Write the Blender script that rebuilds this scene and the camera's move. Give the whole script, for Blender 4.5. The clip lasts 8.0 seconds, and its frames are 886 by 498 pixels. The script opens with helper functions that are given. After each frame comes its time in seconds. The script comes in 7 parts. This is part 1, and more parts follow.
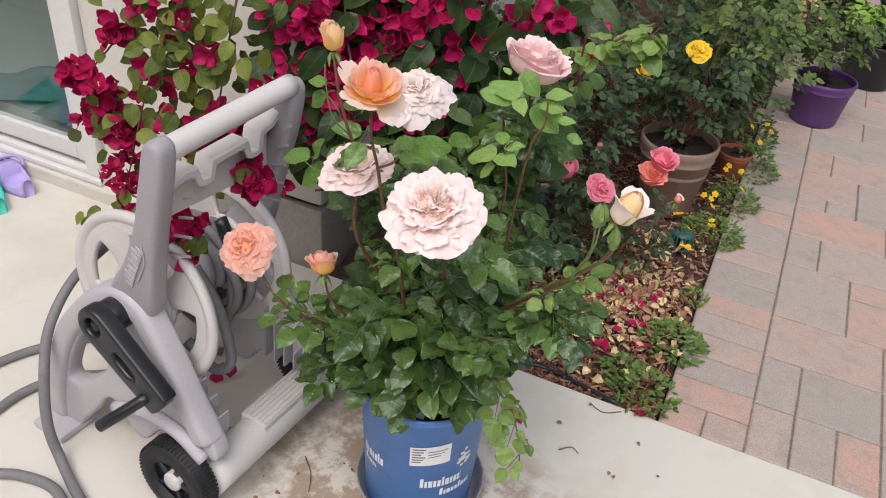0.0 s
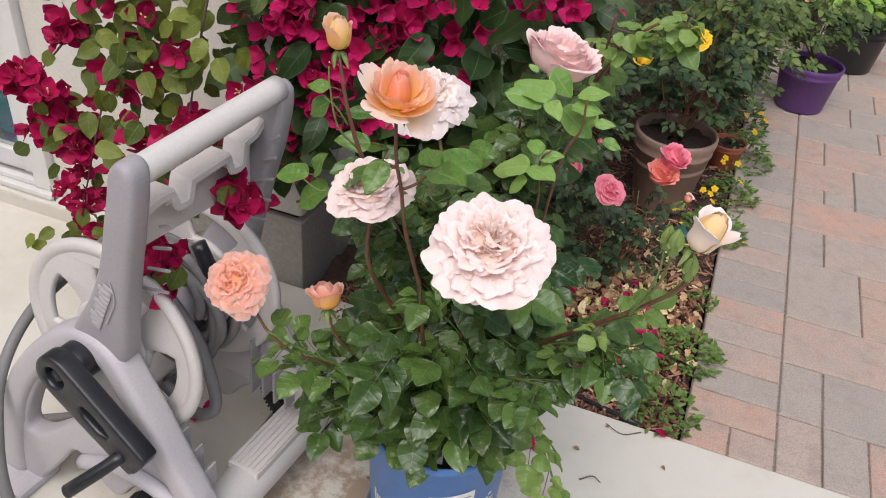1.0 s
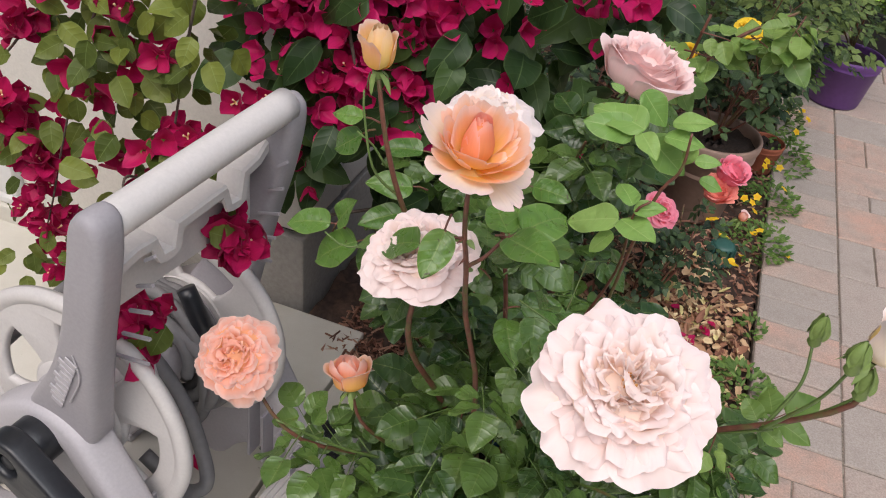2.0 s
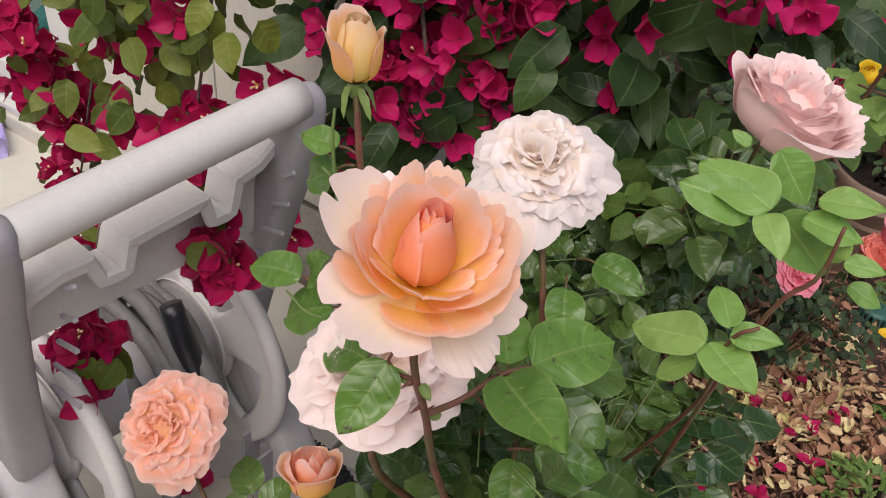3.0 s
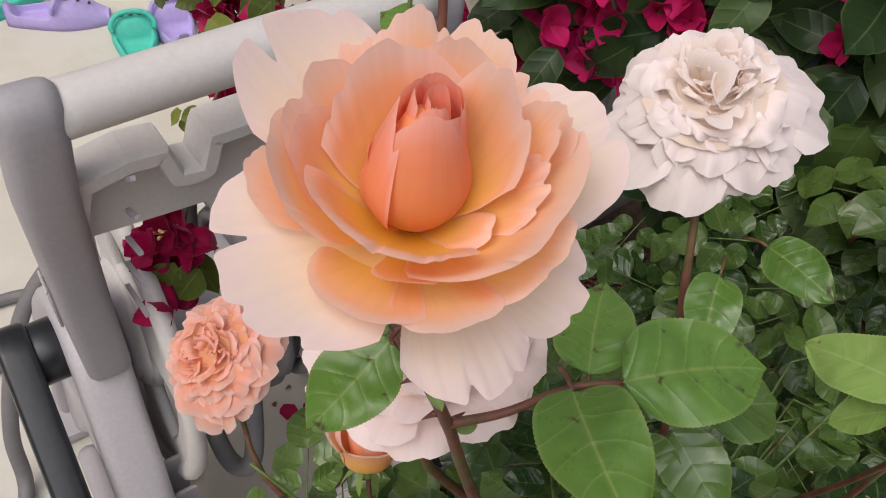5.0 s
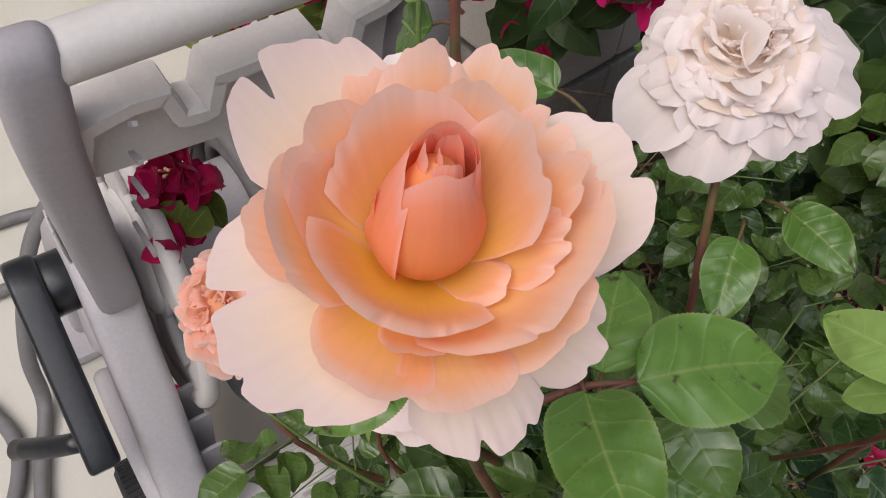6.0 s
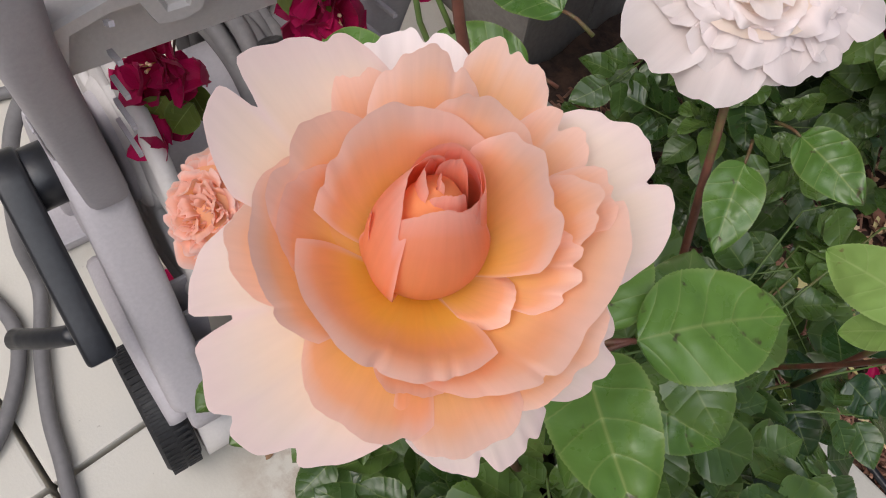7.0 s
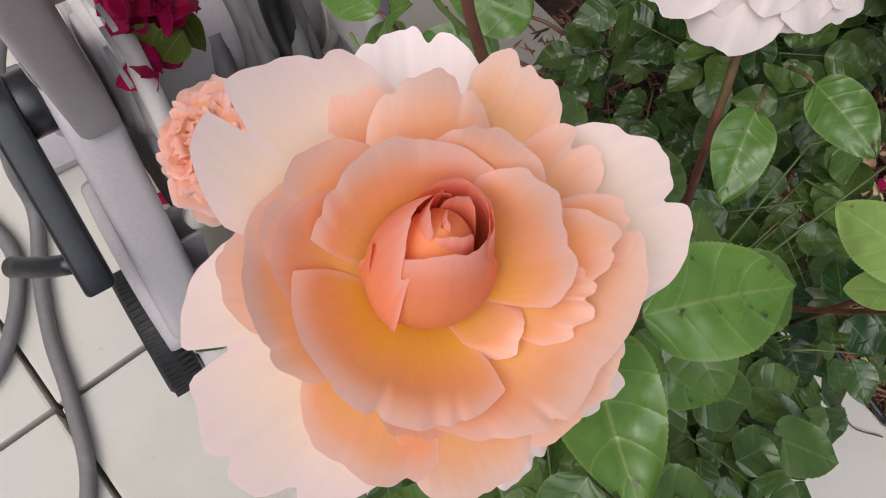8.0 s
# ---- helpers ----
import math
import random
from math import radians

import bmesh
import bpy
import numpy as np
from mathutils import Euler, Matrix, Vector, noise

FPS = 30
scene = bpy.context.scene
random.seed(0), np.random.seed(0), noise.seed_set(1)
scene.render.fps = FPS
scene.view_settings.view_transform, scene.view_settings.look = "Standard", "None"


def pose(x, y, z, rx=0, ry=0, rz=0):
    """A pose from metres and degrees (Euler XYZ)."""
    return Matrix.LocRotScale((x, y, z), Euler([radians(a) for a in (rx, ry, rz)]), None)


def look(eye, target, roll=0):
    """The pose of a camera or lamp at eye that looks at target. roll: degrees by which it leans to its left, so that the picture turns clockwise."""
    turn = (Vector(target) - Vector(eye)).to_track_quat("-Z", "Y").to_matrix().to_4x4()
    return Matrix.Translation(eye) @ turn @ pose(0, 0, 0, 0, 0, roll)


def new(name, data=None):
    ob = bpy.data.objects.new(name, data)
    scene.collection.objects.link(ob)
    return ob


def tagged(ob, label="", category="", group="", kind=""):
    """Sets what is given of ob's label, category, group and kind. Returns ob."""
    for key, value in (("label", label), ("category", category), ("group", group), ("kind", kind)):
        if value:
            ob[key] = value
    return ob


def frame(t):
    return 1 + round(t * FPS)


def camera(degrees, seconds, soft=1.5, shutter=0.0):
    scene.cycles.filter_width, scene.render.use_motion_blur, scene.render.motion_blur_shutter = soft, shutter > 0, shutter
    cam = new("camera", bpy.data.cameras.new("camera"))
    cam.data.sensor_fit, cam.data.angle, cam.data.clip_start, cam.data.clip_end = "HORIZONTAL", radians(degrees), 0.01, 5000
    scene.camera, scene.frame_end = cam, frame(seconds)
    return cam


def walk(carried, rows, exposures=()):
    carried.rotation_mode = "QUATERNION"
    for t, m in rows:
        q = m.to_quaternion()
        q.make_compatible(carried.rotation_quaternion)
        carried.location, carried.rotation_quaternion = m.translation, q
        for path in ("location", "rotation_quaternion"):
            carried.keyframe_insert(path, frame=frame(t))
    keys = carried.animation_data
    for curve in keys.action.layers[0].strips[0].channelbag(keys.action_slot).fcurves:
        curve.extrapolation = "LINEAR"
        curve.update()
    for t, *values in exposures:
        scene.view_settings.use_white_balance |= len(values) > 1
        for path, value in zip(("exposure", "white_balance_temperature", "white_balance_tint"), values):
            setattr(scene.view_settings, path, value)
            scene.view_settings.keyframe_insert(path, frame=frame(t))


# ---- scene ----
cam = camera(57.0, 8.0, soft=1.05)
PATH = [
    (0, (0.099, 0.101, 1.476), (0.062, 1.745, 0.337), 5.1),
    (0.5, (0.078, 0.16, 1.451), (0.09, 1.802, 0.31), 5.2),
    (1, (-0.011, 0.285, 1.407), (0.065, 1.918, 0.254), 5.5),
    (1.5, (-0.092, 0.427, 1.365), (0.032, 2.043, 0.193), 6.1),
    (1.7, (-0.102, 0.479, 1.356), (0.035, 2.085, 0.171), 6.6),
    (2.8, (-0.018, 0.795, 1.275), (-0.121, 2.342, 0.012), 8.4),
    (3, (0.004, 0.844, 1.258), (-0.187, 2.362, -0.03), 8.1),
    (3.5, (0.028, 0.906, 1.217), (-0.348, 2.359, -0.104), 6.8),
    (4, (0.034, 0.943, 1.184), (-0.445, 2.345, -0.159), 6.5),
    (4.5, (0.037, 0.966, 1.162), (-0.517, 2.312, -0.209), 5.6),
    (4.7, (0.036, 0.968, 1.156), (-0.535, 2.292, -0.229), 5.4),
    (5.8, (0.021, 0.993, 1.171), (-0.506, 2.158, -0.366), 6.0),
    (6, (0.016, 1.001, 1.172), (-0.485, 2.128, -0.402), 6.2),
    (6.5, (0.005, 1.016, 1.173), (-0.415, 2.034, -0.496), 7.7),
    (7, (-0.003, 1.031, 1.179), (-0.344, 1.932, -0.574), 9.4),
    (7.5, (-0.011, 1.044, 1.177), (-0.286, 1.842, -0.636), 11.1),
    (8, (-0.017, 1.053, 1.181), (-0.247, 1.781, -0.668), 12.4),
]
walk(cam, [(t, look(eye, target, roll)) for t, eye, target, roll in PATH],
     exposures=[(0.0, -0.2, 5850, 10), (1.7, -0.24, 5850, 10), (3.0, -0.34, 6050, 10), (4.5, -0.45, 6050, 10), (6.0, -0.5, 5930, 10), (8.0, -0.48, 5820, 10)])

# ---- world and light: an overcast, hazy day ----
world = bpy.data.worlds.new("overcast_sky")
scene.world = world
world.use_nodes = True
wn = world.node_tree.nodes
sky = wn.new("ShaderNodeTexSky")
sky.sky_type = "NISHITA"
sky.sun_disc = False
sky.sun_elevation = radians(58)
sky.sun_rotation = radians(205)
sky.air_density, sky.dust_density, sky.ozone_density = 0.7, 8.0, 0.3
world.node_tree.links.new(sky.outputs[0], wn["Background"].inputs[0])
wn["Background"].inputs[1].default_value = 0.15
sun_data = bpy.data.lights.new("sun", "SUN")
sun_data.energy, sun_data.angle, sun_data.color = 1.5, radians(50), (1.0, 0.96, 0.9)
sun = new("sun", sun_data)
sun.matrix_world = look((1.6, -1.6, 5.0), (0, 1.2, 0.0))

# ---- the frame of the house: u along its wall, v away from the patio ----
HOUSE = pose(0.64, 1.577, 0, 0, 0, -21)
EYE4 = Matrix.Identity(4)


def at(u, v, z):
    return HOUSE @ Vector((u, v, z))


# ---- materials ----
def material(name, rough=0.6, metal=0.0, spec=0.5):
    m = bpy.data.materials.new(name)
    m.use_nodes = True
    b = m.node_tree.nodes["Principled BSDF"]
    b.inputs["Roughness"].default_value = rough
    b.inputs["Metallic"].default_value = metal
    b.inputs["Specular IOR Level"].default_value = spec
    return m, m.node_tree, b


def node(t, kind, **vals):
    n = t.nodes.new(kind)
    for k, x in vals.items():
        n.inputs[k].default_value = x
    return n


def coords(t, kind="Object"):
    return t.nodes.new("ShaderNodeTexCoord").outputs[kind]


def noise_of(t, vec, scale, detail=4.0, rough=0.55):
    n = node(t, "ShaderNodeTexNoise", Scale=scale, Detail=detail, Roughness=rough)
    t.links.new(vec, n.inputs["Vector"])
    return n.outputs["Fac"]


def ramp(t, fac, stops, interp="LINEAR"):
    r = t.nodes.new("ShaderNodeValToRGB")
    r.color_ramp.interpolation = interp
    e = r.color_ramp.elements
    while len(e) < len(stops):
        e.new(0.5)
    for el, (p, c) in zip(e, stops):
        el.position, el.color = p, (*c, 1) if len(c) == 3 else c
    t.links.new(fac, r.inputs[0])
    return r.outputs[0]


def mix(t, fac, a, b, how="MIX"):
    n = t.nodes.new("ShaderNodeMix")
    n.data_type, n.blend_type = "RGBA", how
    for sock, x in ((n.inputs[0], fac), (n.inputs[6], a), (n.inputs[7], b)):
        if hasattr(x, "links"):
            t.links.new(x, sock)
        else:
            sock.default_value = (*x, 1) if isinstance(x, tuple) else x
    return n.outputs[2]


def maths(t, op, a, b=0.0, c=0.0):
    n = t.nodes.new("ShaderNodeMath")
    n.operation = op
    for sock, x in zip(n.inputs, (a, b, c)):
        if hasattr(x, "links"):
            t.links.new(x, sock)
        else:
            sock.default_value = x
    return n.outputs[0]


def bump(t, b, height, strength, distance=0.002):
    n = node(t, "ShaderNodeBump", Strength=strength, Distance=distance)
    t.links.new(height, n.inputs["Height"])
    t.links.new(n.outputs[0], b.inputs["Normal"])


def rand(t, island=False):
    if island:
        return t.nodes.new("ShaderNodeNewGeometry").outputs["Random Per Island"]
    return t.nodes.new("ShaderNodeObjectInfo").outputs["Random"]


def plain(name, color, rough=0.5, var=0.12, scale=40, bumps=0.15, metal=0.0, spec=0.5, dirt=None, dirt_scale=6, dirt_at=0.6):
    """A surface of one paint with grain, soft blotches and optional dirt."""
    m, t, b = material(name, rough, metal, spec)
    co = coords(t)
    grain = noise_of(t, co, scale)
    blot = noise_of(t, co, dirt_scale, 6, 0.65)
    lo, hi = tuple(c * (1 - var) for c in color), tuple(min(1, c * (1 + var)) for c in color)
    col = ramp(t, grain, [(0.3, lo), (0.7, hi)])
    if dirt:
        col = mix(t, ramp(t, blot, [(dirt_at, (0, 0, 0)), (dirt_at + 0.15, (1, 1, 1))]), col, dirt)
    t.links.new(col, b.inputs["Base Color"])
    t.links.new(ramp(t, blot, [(0.3, (rough * 0.85,) * 3), (0.7, (min(1, rough * 1.2),) * 3)]), b.inputs["Roughness"])
    if bumps:
        bump(t, b, grain, bumps)
    return m


def thin(t, b, color, amount):
    """Light that shines through a thin leaf or petal."""
    tr = t.nodes.new("ShaderNodeBsdfTranslucent")
    t.links.new(color, tr.inputs[0])
    ms = node(t, "ShaderNodeMixShader", Fac=amount)
    t.links.new(b.outputs[0], ms.inputs[1])
    t.links.new(tr.outputs[0], ms.inputs[2])
    t.links.new(ms.outputs[0], t.nodes["Material Output"].inputs["Surface"])


def leaf_material(name, dark, light, vein, rough=0.38, island=False, veins=5.0, blemish=None, through_amount=0.18, gloss=0.5, deep=0.8, unit=1.0, vein_show=0.14, spots=0.7):
    m, t, b = material(name, rough, 0, gloss)
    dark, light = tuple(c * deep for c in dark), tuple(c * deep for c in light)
    uv = t.nodes.new("ShaderNodeSeparateXYZ")
    t.links.new(coords(t, "UV"), uv.inputs[0])
    across = maths(t, "ABSOLUTE", maths(t, "MULTIPLY_ADD", uv.outputs[0], 2.0, -1.0))
    wave = maths(t, "FRACT", maths(t, "MULTIPLY", maths(t, "SUBTRACT", uv.outputs[1], maths(t, "MULTIPLY", across, 0.22)), veins))
    side = maths(t, "ABSOLUTE", maths(t, "SUBTRACT", wave, 0.5))
    line = maths(t, "MAXIMUM", maths(t, "SUBTRACT", 1.0, maths(t, "MULTIPLY", maths(t, "SUBTRACT", 0.5, side), 22.0)), 0.0)
    rib = maths(t, "MAXIMUM", maths(t, "SUBTRACT", 1.0, maths(t, "MULTIPLY", across, 20.0)), 0.0)
    edge = ramp(t, across, [(0.9, (0, 0, 0)), (0.99, (0.35, 0.35, 0.35))])
    co = coords(t)
    n1 = noise_of(t, co, 55 * unit, 5)
    r = rand(t, island)
    base = mix(t, r, dark, light)
    base = mix(t, maths(t, "MULTIPLY", n1, 0.4), base, tuple(c * 0.6 for c in dark))
    base = mix(t, maths(t, "MULTIPLY", line, vein_show), base, vein)
    base = mix(t, maths(t, "MULTIPLY", rib, 0.6), base, vein)
    base = mix(t, edge, base, vein)
    if blemish:
        sp = noise_of(t, co, 90 * unit, 3)
        base = mix(t, ramp(t, sp, [(spots, (0, 0, 0)), (spots + 0.06, (0.9, 0.9, 0.9))]), base, blemish)
    t.links.new(base, b.inputs["Base Color"])
    t.links.new(ramp(t, n1, [(0.3, (rough * 0.8,) * 3), (0.7, (rough * 1.35,) * 3)]), b.inputs["Roughness"])
    relief = maths(t, "ADD", maths(t, "SUBTRACT", 1.0, maths(t, "POWER", maths(t, "MULTIPLY", side, 2.0), 3.0)), maths(t, "MULTIPLY", n1, 0.9))
    bump(t, b, relief, 0.26, 0.0015)
    thin(t, b, mix(t, 0.5, base, light), through_amount)
    return m


def petal_material(name, stops, var, rough=0.55, glow=0.3, grain=0.02, island=False, margin=None):
    """Colour runs from the foot of the petal to its rim, finer streaks along it."""
    m, t, b = material(name, rough, 0, 0.25)
    uv = t.nodes.new("ShaderNodeSeparateXYZ")
    cu = coords(t, "UV")
    t.links.new(cu, uv.inputs[0])
    st = node(t, "ShaderNodeTexNoise", Scale=1.0, Detail=4.0)
    mp = node(t, "ShaderNodeMapping", Scale=(26, 2.2, 1))
    t.links.new(cu, mp.inputs[0])
    t.links.new(mp.outputs[0], st.inputs["Vector"])
    blot = noise_of(t, coords(t), 70, 3)
    s = maths(t, "ADD", uv.outputs[1], maths(t, "MULTIPLY", maths(t, "SUBTRACT", blot, 0.5), 0.28))
    s = maths(t, "ADD", s, maths(t, "MULTIPLY", maths(t, "SUBTRACT", rand(t, island), 0.5), 0.16))
    col = ramp(t, s, stops)
    col = mix(t, maths(t, "MULTIPLY", rand(t, island), var[1]), col, var[0])
    if margin:
        side = maths(t, "ABSOLUTE", maths(t, "MULTIPLY_ADD", uv.outputs[0], 2.0, -1.0))
        rim = maths(t, "MAXIMUM", maths(t, "MULTIPLY", maths(t, "SUBTRACT", uv.outputs[1], 0.86), 4.0), maths(t, "MULTIPLY", maths(t, "SUBTRACT", side, 0.93), 9.0))
        col = mix(t, maths(t, "MINIMUM", maths(t, "MAXIMUM", rim, 0.0), 0.6), col, margin)
    streak = ramp(t, st.outputs["Fac"], [(0.3, (1 - grain * 2.2,) * 3), (0.7, (1, 1, 1))])
    col = mix(t, 1.0, col, streak, "MULTIPLY")
    t.links.new(col, b.inputs["Base Color"])
    b.inputs["Sheen Weight"].default_value = 0.05
    bump(t, b, maths(t, "ADD", st.outputs["Fac"], blot), 0.045, 0.0006)
    thin(t, b, col, glow)
    return m


STUCCO = plain("stucco", (0.62, 0.585, 0.525), 0.9, 0.05, 160, 0.7, dirt=(0.55, 0.515, 0.455), dirt_scale=2.5, dirt_at=0.62)
FOUNDATION = plain("bare_foundation_concrete", (0.36, 0.335, 0.30), 0.9, 0.12, 90, 0.5, dirt=(0.26, 0.235, 0.20), dirt_scale=5, dirt_at=0.55)
UNSEEN_WALL = plain("unseen_wall_brown", (0.30, 0.27, 0.23), 0.9, 0.1, 60, 0.4, dirt=(0.22, 0.2, 0.17), dirt_scale=3)
VINYL = plain("white_vinyl", (0.66, 0.645, 0.62), 0.4, 0.03, 30, 0.03, dirt=(0.54, 0.515, 0.46), dirt_scale=9, dirt_at=0.68)
GREY = plain("warm_grey_plastic", (0.46, 0.435, 0.45), 0.5, 0.05, 220, 0.1, dirt=(0.38, 0.355, 0.345), dirt_scale=12, dirt_at=0.66)
DARKGREY = plain("slate_grey_plastic", (0.345, 0.325, 0.34), 0.48, 0.05, 220, 0.1, dirt=(0.40, 0.38, 0.37), dirt_scale=14, dirt_at=0.68)
LIGHTGREY = plain("pale_grey_plastic", (0.60, 0.57, 0.545), 0.5, 0.04, 220, 0.08, dirt=(0.5, 0.47, 0.44), dirt_scale=14, dirt_at=0.66)
BLACK = plain("black_plastic", (0.016, 0.017, 0.02), 0.32, 0.2, 120, 0.12, dirt=(0.04, 0.04, 0.04), dirt_scale=18, dirt_at=0.68)
RUBBER = plain("black_rubber", (0.016, 0.016, 0.017), 0.6, 0.25, 150, 0.3, dirt=(0.045, 0.042, 0.04), dirt_scale=16, dirt_at=0.6)
HOSE = plain("grey_hose_rubber", (0.18, 0.173, 0.172), 0.55, 0.08, 90, 0.15, dirt=(0.26, 0.245, 0.23), dirt_scale=14, dirt_at=0.6)
BLUE = plain("blue_pot_plastic", (0.10, 0.235, 0.57), 0.4, 0.05, 60, 0.05, dirt=(0.15, 0.27, 0.55), dirt_scale=9, dirt_at=0.66)
WHITE_INK = plain("white_print", (0.78, 0.8, 0.85), 0.5, 0.03, 60, 0)
PAPER = plain("label_paper", (0.8, 0.8, 0.78), 0.55, 0.03, 60, 0)
INK = plain("grey_print", (0.16, 0.16, 0.17), 0.6, 0.05, 60, 0)
METAL = plain("dull_grey_saucer", (0.36, 0.37, 0.39), 0.4, 0.1, 60, 0.1, metal=0.3, dirt=(0.25, 0.22, 0.18), dirt_scale=12)
TAN = plain("tan_pot_plastic", (0.30, 0.205, 0.16), 0.55, 0.08, 70, 0.12, dirt=(0.22, 0.15, 0.115), dirt_scale=8)
PURPLE = plain("purple_pot_plastic", (0.125, 0.05, 0.21), 0.45, 0.08, 50, 0.06, dirt=(0.15, 0.08, 0.23), dirt_scale=9)
TERRA = plain("terracotta", (0.33, 0.10, 0.05), 0.8, 0.12, 90, 0.3)
GREYPOT = plain("stone_grey_pot", (0.42, 0.41, 0.39), 0.7, 0.1, 90, 0.2, dirt=(0.34, 0.32, 0.29))
SOIL = plain("potting_soil", (0.028, 0.018, 0.013), 0.95, 0.5, 130, 1.0)
BLUE_TAG = plain("blue_tag", (0.02, 0.06, 0.55), 0.4, 0.05, 60, 0)
DRAIN = plain("green_drain_plastic", (0.035, 0.105, 0.085), 0.5, 0.1, 60, 0.1)
TEAL = plain("teal_foam", (0.09, 0.56, 0.44), 0.6, 0.06, 80, 0.1)
LILAC = plain("lilac_foam", (0.47, 0.38, 0.72), 0.6, 0.06, 80, 0.1)
STEM = plain("red_brown_stem", (0.15, 0.055, 0.035), 0.5, 0.3, 90, 0.3, dirt=(0.10, 0.12, 0.03), dirt_scale=22, dirt_at=0.5)
GREENSTEM = plain("green_stem", (0.11, 0.17, 0.04), 0.5, 0.2, 90, 0.2, dirt=(0.18, 0.08, 0.04), dirt_scale=22, dirt_at=0.55)
BARK = plain("grey_brown_bark", (0.115, 0.085, 0.065), 0.9, 0.35, 140, 1.0, dirt=(0.2, 0.165, 0.13), dirt_scale=30, dirt_at=0.55)
DRYLEAF = plain("dry_leaf", (0.26, 0.15, 0.075), 0.8, 0.35, 60, 0.4)
CALYX = plain("green_sepal", (0.19, 0.27, 0.07), 0.5, 0.15, 120, 0.2)
STAMEN = plain("amber_stamen", (0.72, 0.36, 0.10), 0.6, 0.3, 200, 0.2)
RUST = plain("red_brown_scrap", (0.22, 0.07, 0.05), 0.8, 0.2, 90, 0.3)
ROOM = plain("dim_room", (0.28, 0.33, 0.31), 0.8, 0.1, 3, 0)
TOWEL = plain("teal_cloth", (0.05, 0.13, 0.13), 0.9, 0.3, 12, 0.3)

NEAR_LEAF = leaf_material("near_rose_leaf", (0.074, 0.166, 0.026), (0.168, 0.31, 0.051), (0.32, 0.38, 0.12), 0.28, blemish=(0.06, 0.04, 0.02), through_amount=0.2, gloss=0.6, deep=1.0, unit=0.07, vein_show=0.4, spots=0.67)
# low dark ends of ROSE, DEEP and FAR tones imitate shade between leaves
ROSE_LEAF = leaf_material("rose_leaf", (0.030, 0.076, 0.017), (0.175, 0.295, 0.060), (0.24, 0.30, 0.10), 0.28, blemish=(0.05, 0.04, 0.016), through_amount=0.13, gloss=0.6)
YOUNG_LEAF = leaf_material("young_rose_leaf", (0.13, 0.235, 0.045), (0.28, 0.40, 0.09), (0.36, 0.44, 0.16), 0.42, blemish=(0.2, 0.14, 0.05), through_amount=0.28, deep=1.0)
YOUNG_NEAR = leaf_material("pale_sprig_leaf", (0.19, 0.36, 0.07), (0.34, 0.51, 0.13), (0.46, 0.58, 0.22), 0.42, blemish=(0.2, 0.14, 0.05), through_amount=0.28, deep=1.0, unit=0.07, vein_show=0.25)
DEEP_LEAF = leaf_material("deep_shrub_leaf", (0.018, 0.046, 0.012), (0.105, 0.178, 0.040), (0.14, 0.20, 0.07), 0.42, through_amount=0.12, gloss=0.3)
VINE_LEAF = leaf_material("vine_leaf", (0.070, 0.108, 0.016), (0.28, 0.325, 0.05), (0.22, 0.29, 0.09), 0.45, through_amount=0.14, gloss=0.3)
FAR_LEAF = leaf_material("shrub_leaf", (0.038, 0.075, 0.02), (0.24, 0.32, 0.085), (0.24, 0.33, 0.11), 0.4, island=True, through_amount=0.14, gloss=0.3)
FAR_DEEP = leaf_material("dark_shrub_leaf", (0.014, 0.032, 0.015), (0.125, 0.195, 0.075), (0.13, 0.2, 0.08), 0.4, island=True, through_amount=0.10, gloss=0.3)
GROUND_LEAF = leaf_material("low_plant_leaf", (0.085, 0.17, 0.03), (0.25, 0.38, 0.08), (0.19, 0.29, 0.08), 0.45, island=True, through_amount=0.14, gloss=0.3)
LIME_LEAF = leaf_material("lime_leaf", (0.2, 0.36, 0.04), (0.32, 0.5, 0.08), (0.3, 0.45, 0.1), 0.45, island=True, gloss=0.3, deep=1.0)

PEACH = petal_material("peach_petal", [(0.0, (0.99, 0.51, 0.02)), (0.35, (0.99, 0.64, 0.10)), (0.58, (0.99, 0.62, 0.23)), (0.8, (0.99, 0.59, 0.34)), (0.97, (0.98, 0.70, 0.56))], ((0.99, 0.52, 0.26), 0.3), glow=0.38, margin=(0.95, 0.72, 0.66))
PEACH_OUT = petal_material("pale_peach_petal", [(0.0, (0.97, 0.63, 0.08)), (0.3, (0.96, 0.72, 0.32)), (0.55, (0.94, 0.76, 0.57)), (0.85, (0.91, 0.75, 0.66)), (1.0, (0.90, 0.71, 0.66))], ((0.95, 0.88, 0.83), 0.4), glow=0.3, margin=(0.92, 0.74, 0.71))
PEACH_BUD = petal_material("coral_petal", [(0.0, (0.99, 0.50, 0.07)), (0.35, (0.99, 0.45, 0.14)), (0.7, (0.99, 0.39, 0.18)), (1.0, (0.99, 0.45, 0.31))], ((0.99, 0.37, 0.22), 0.3), glow=0.38, margin=(0.97, 0.62, 0.53))
WHITE_PETAL = petal_material("creamy_white_petal", [(0.0, (0.98, 0.80, 0.30)), (0.25, (0.98, 0.85, 0.62)), (0.6, (0.97, 0.86, 0.81)), (1.0, (0.96, 0.87, 0.85))], ((0.97, 0.80, 0.77), 0.4), glow=0.22)
BLUSH = petal_material("blush_pink_petal", [(0.0, (0.99, 0.60, 0.18)), (0.3, (0.98, 0.72, 0.52)), (0.62, (0.98, 0.80, 0.74)), (1.0, (0.97, 0.84, 0.81))], ((0.98, 0.75, 0.70), 0.4), glow=0.2)
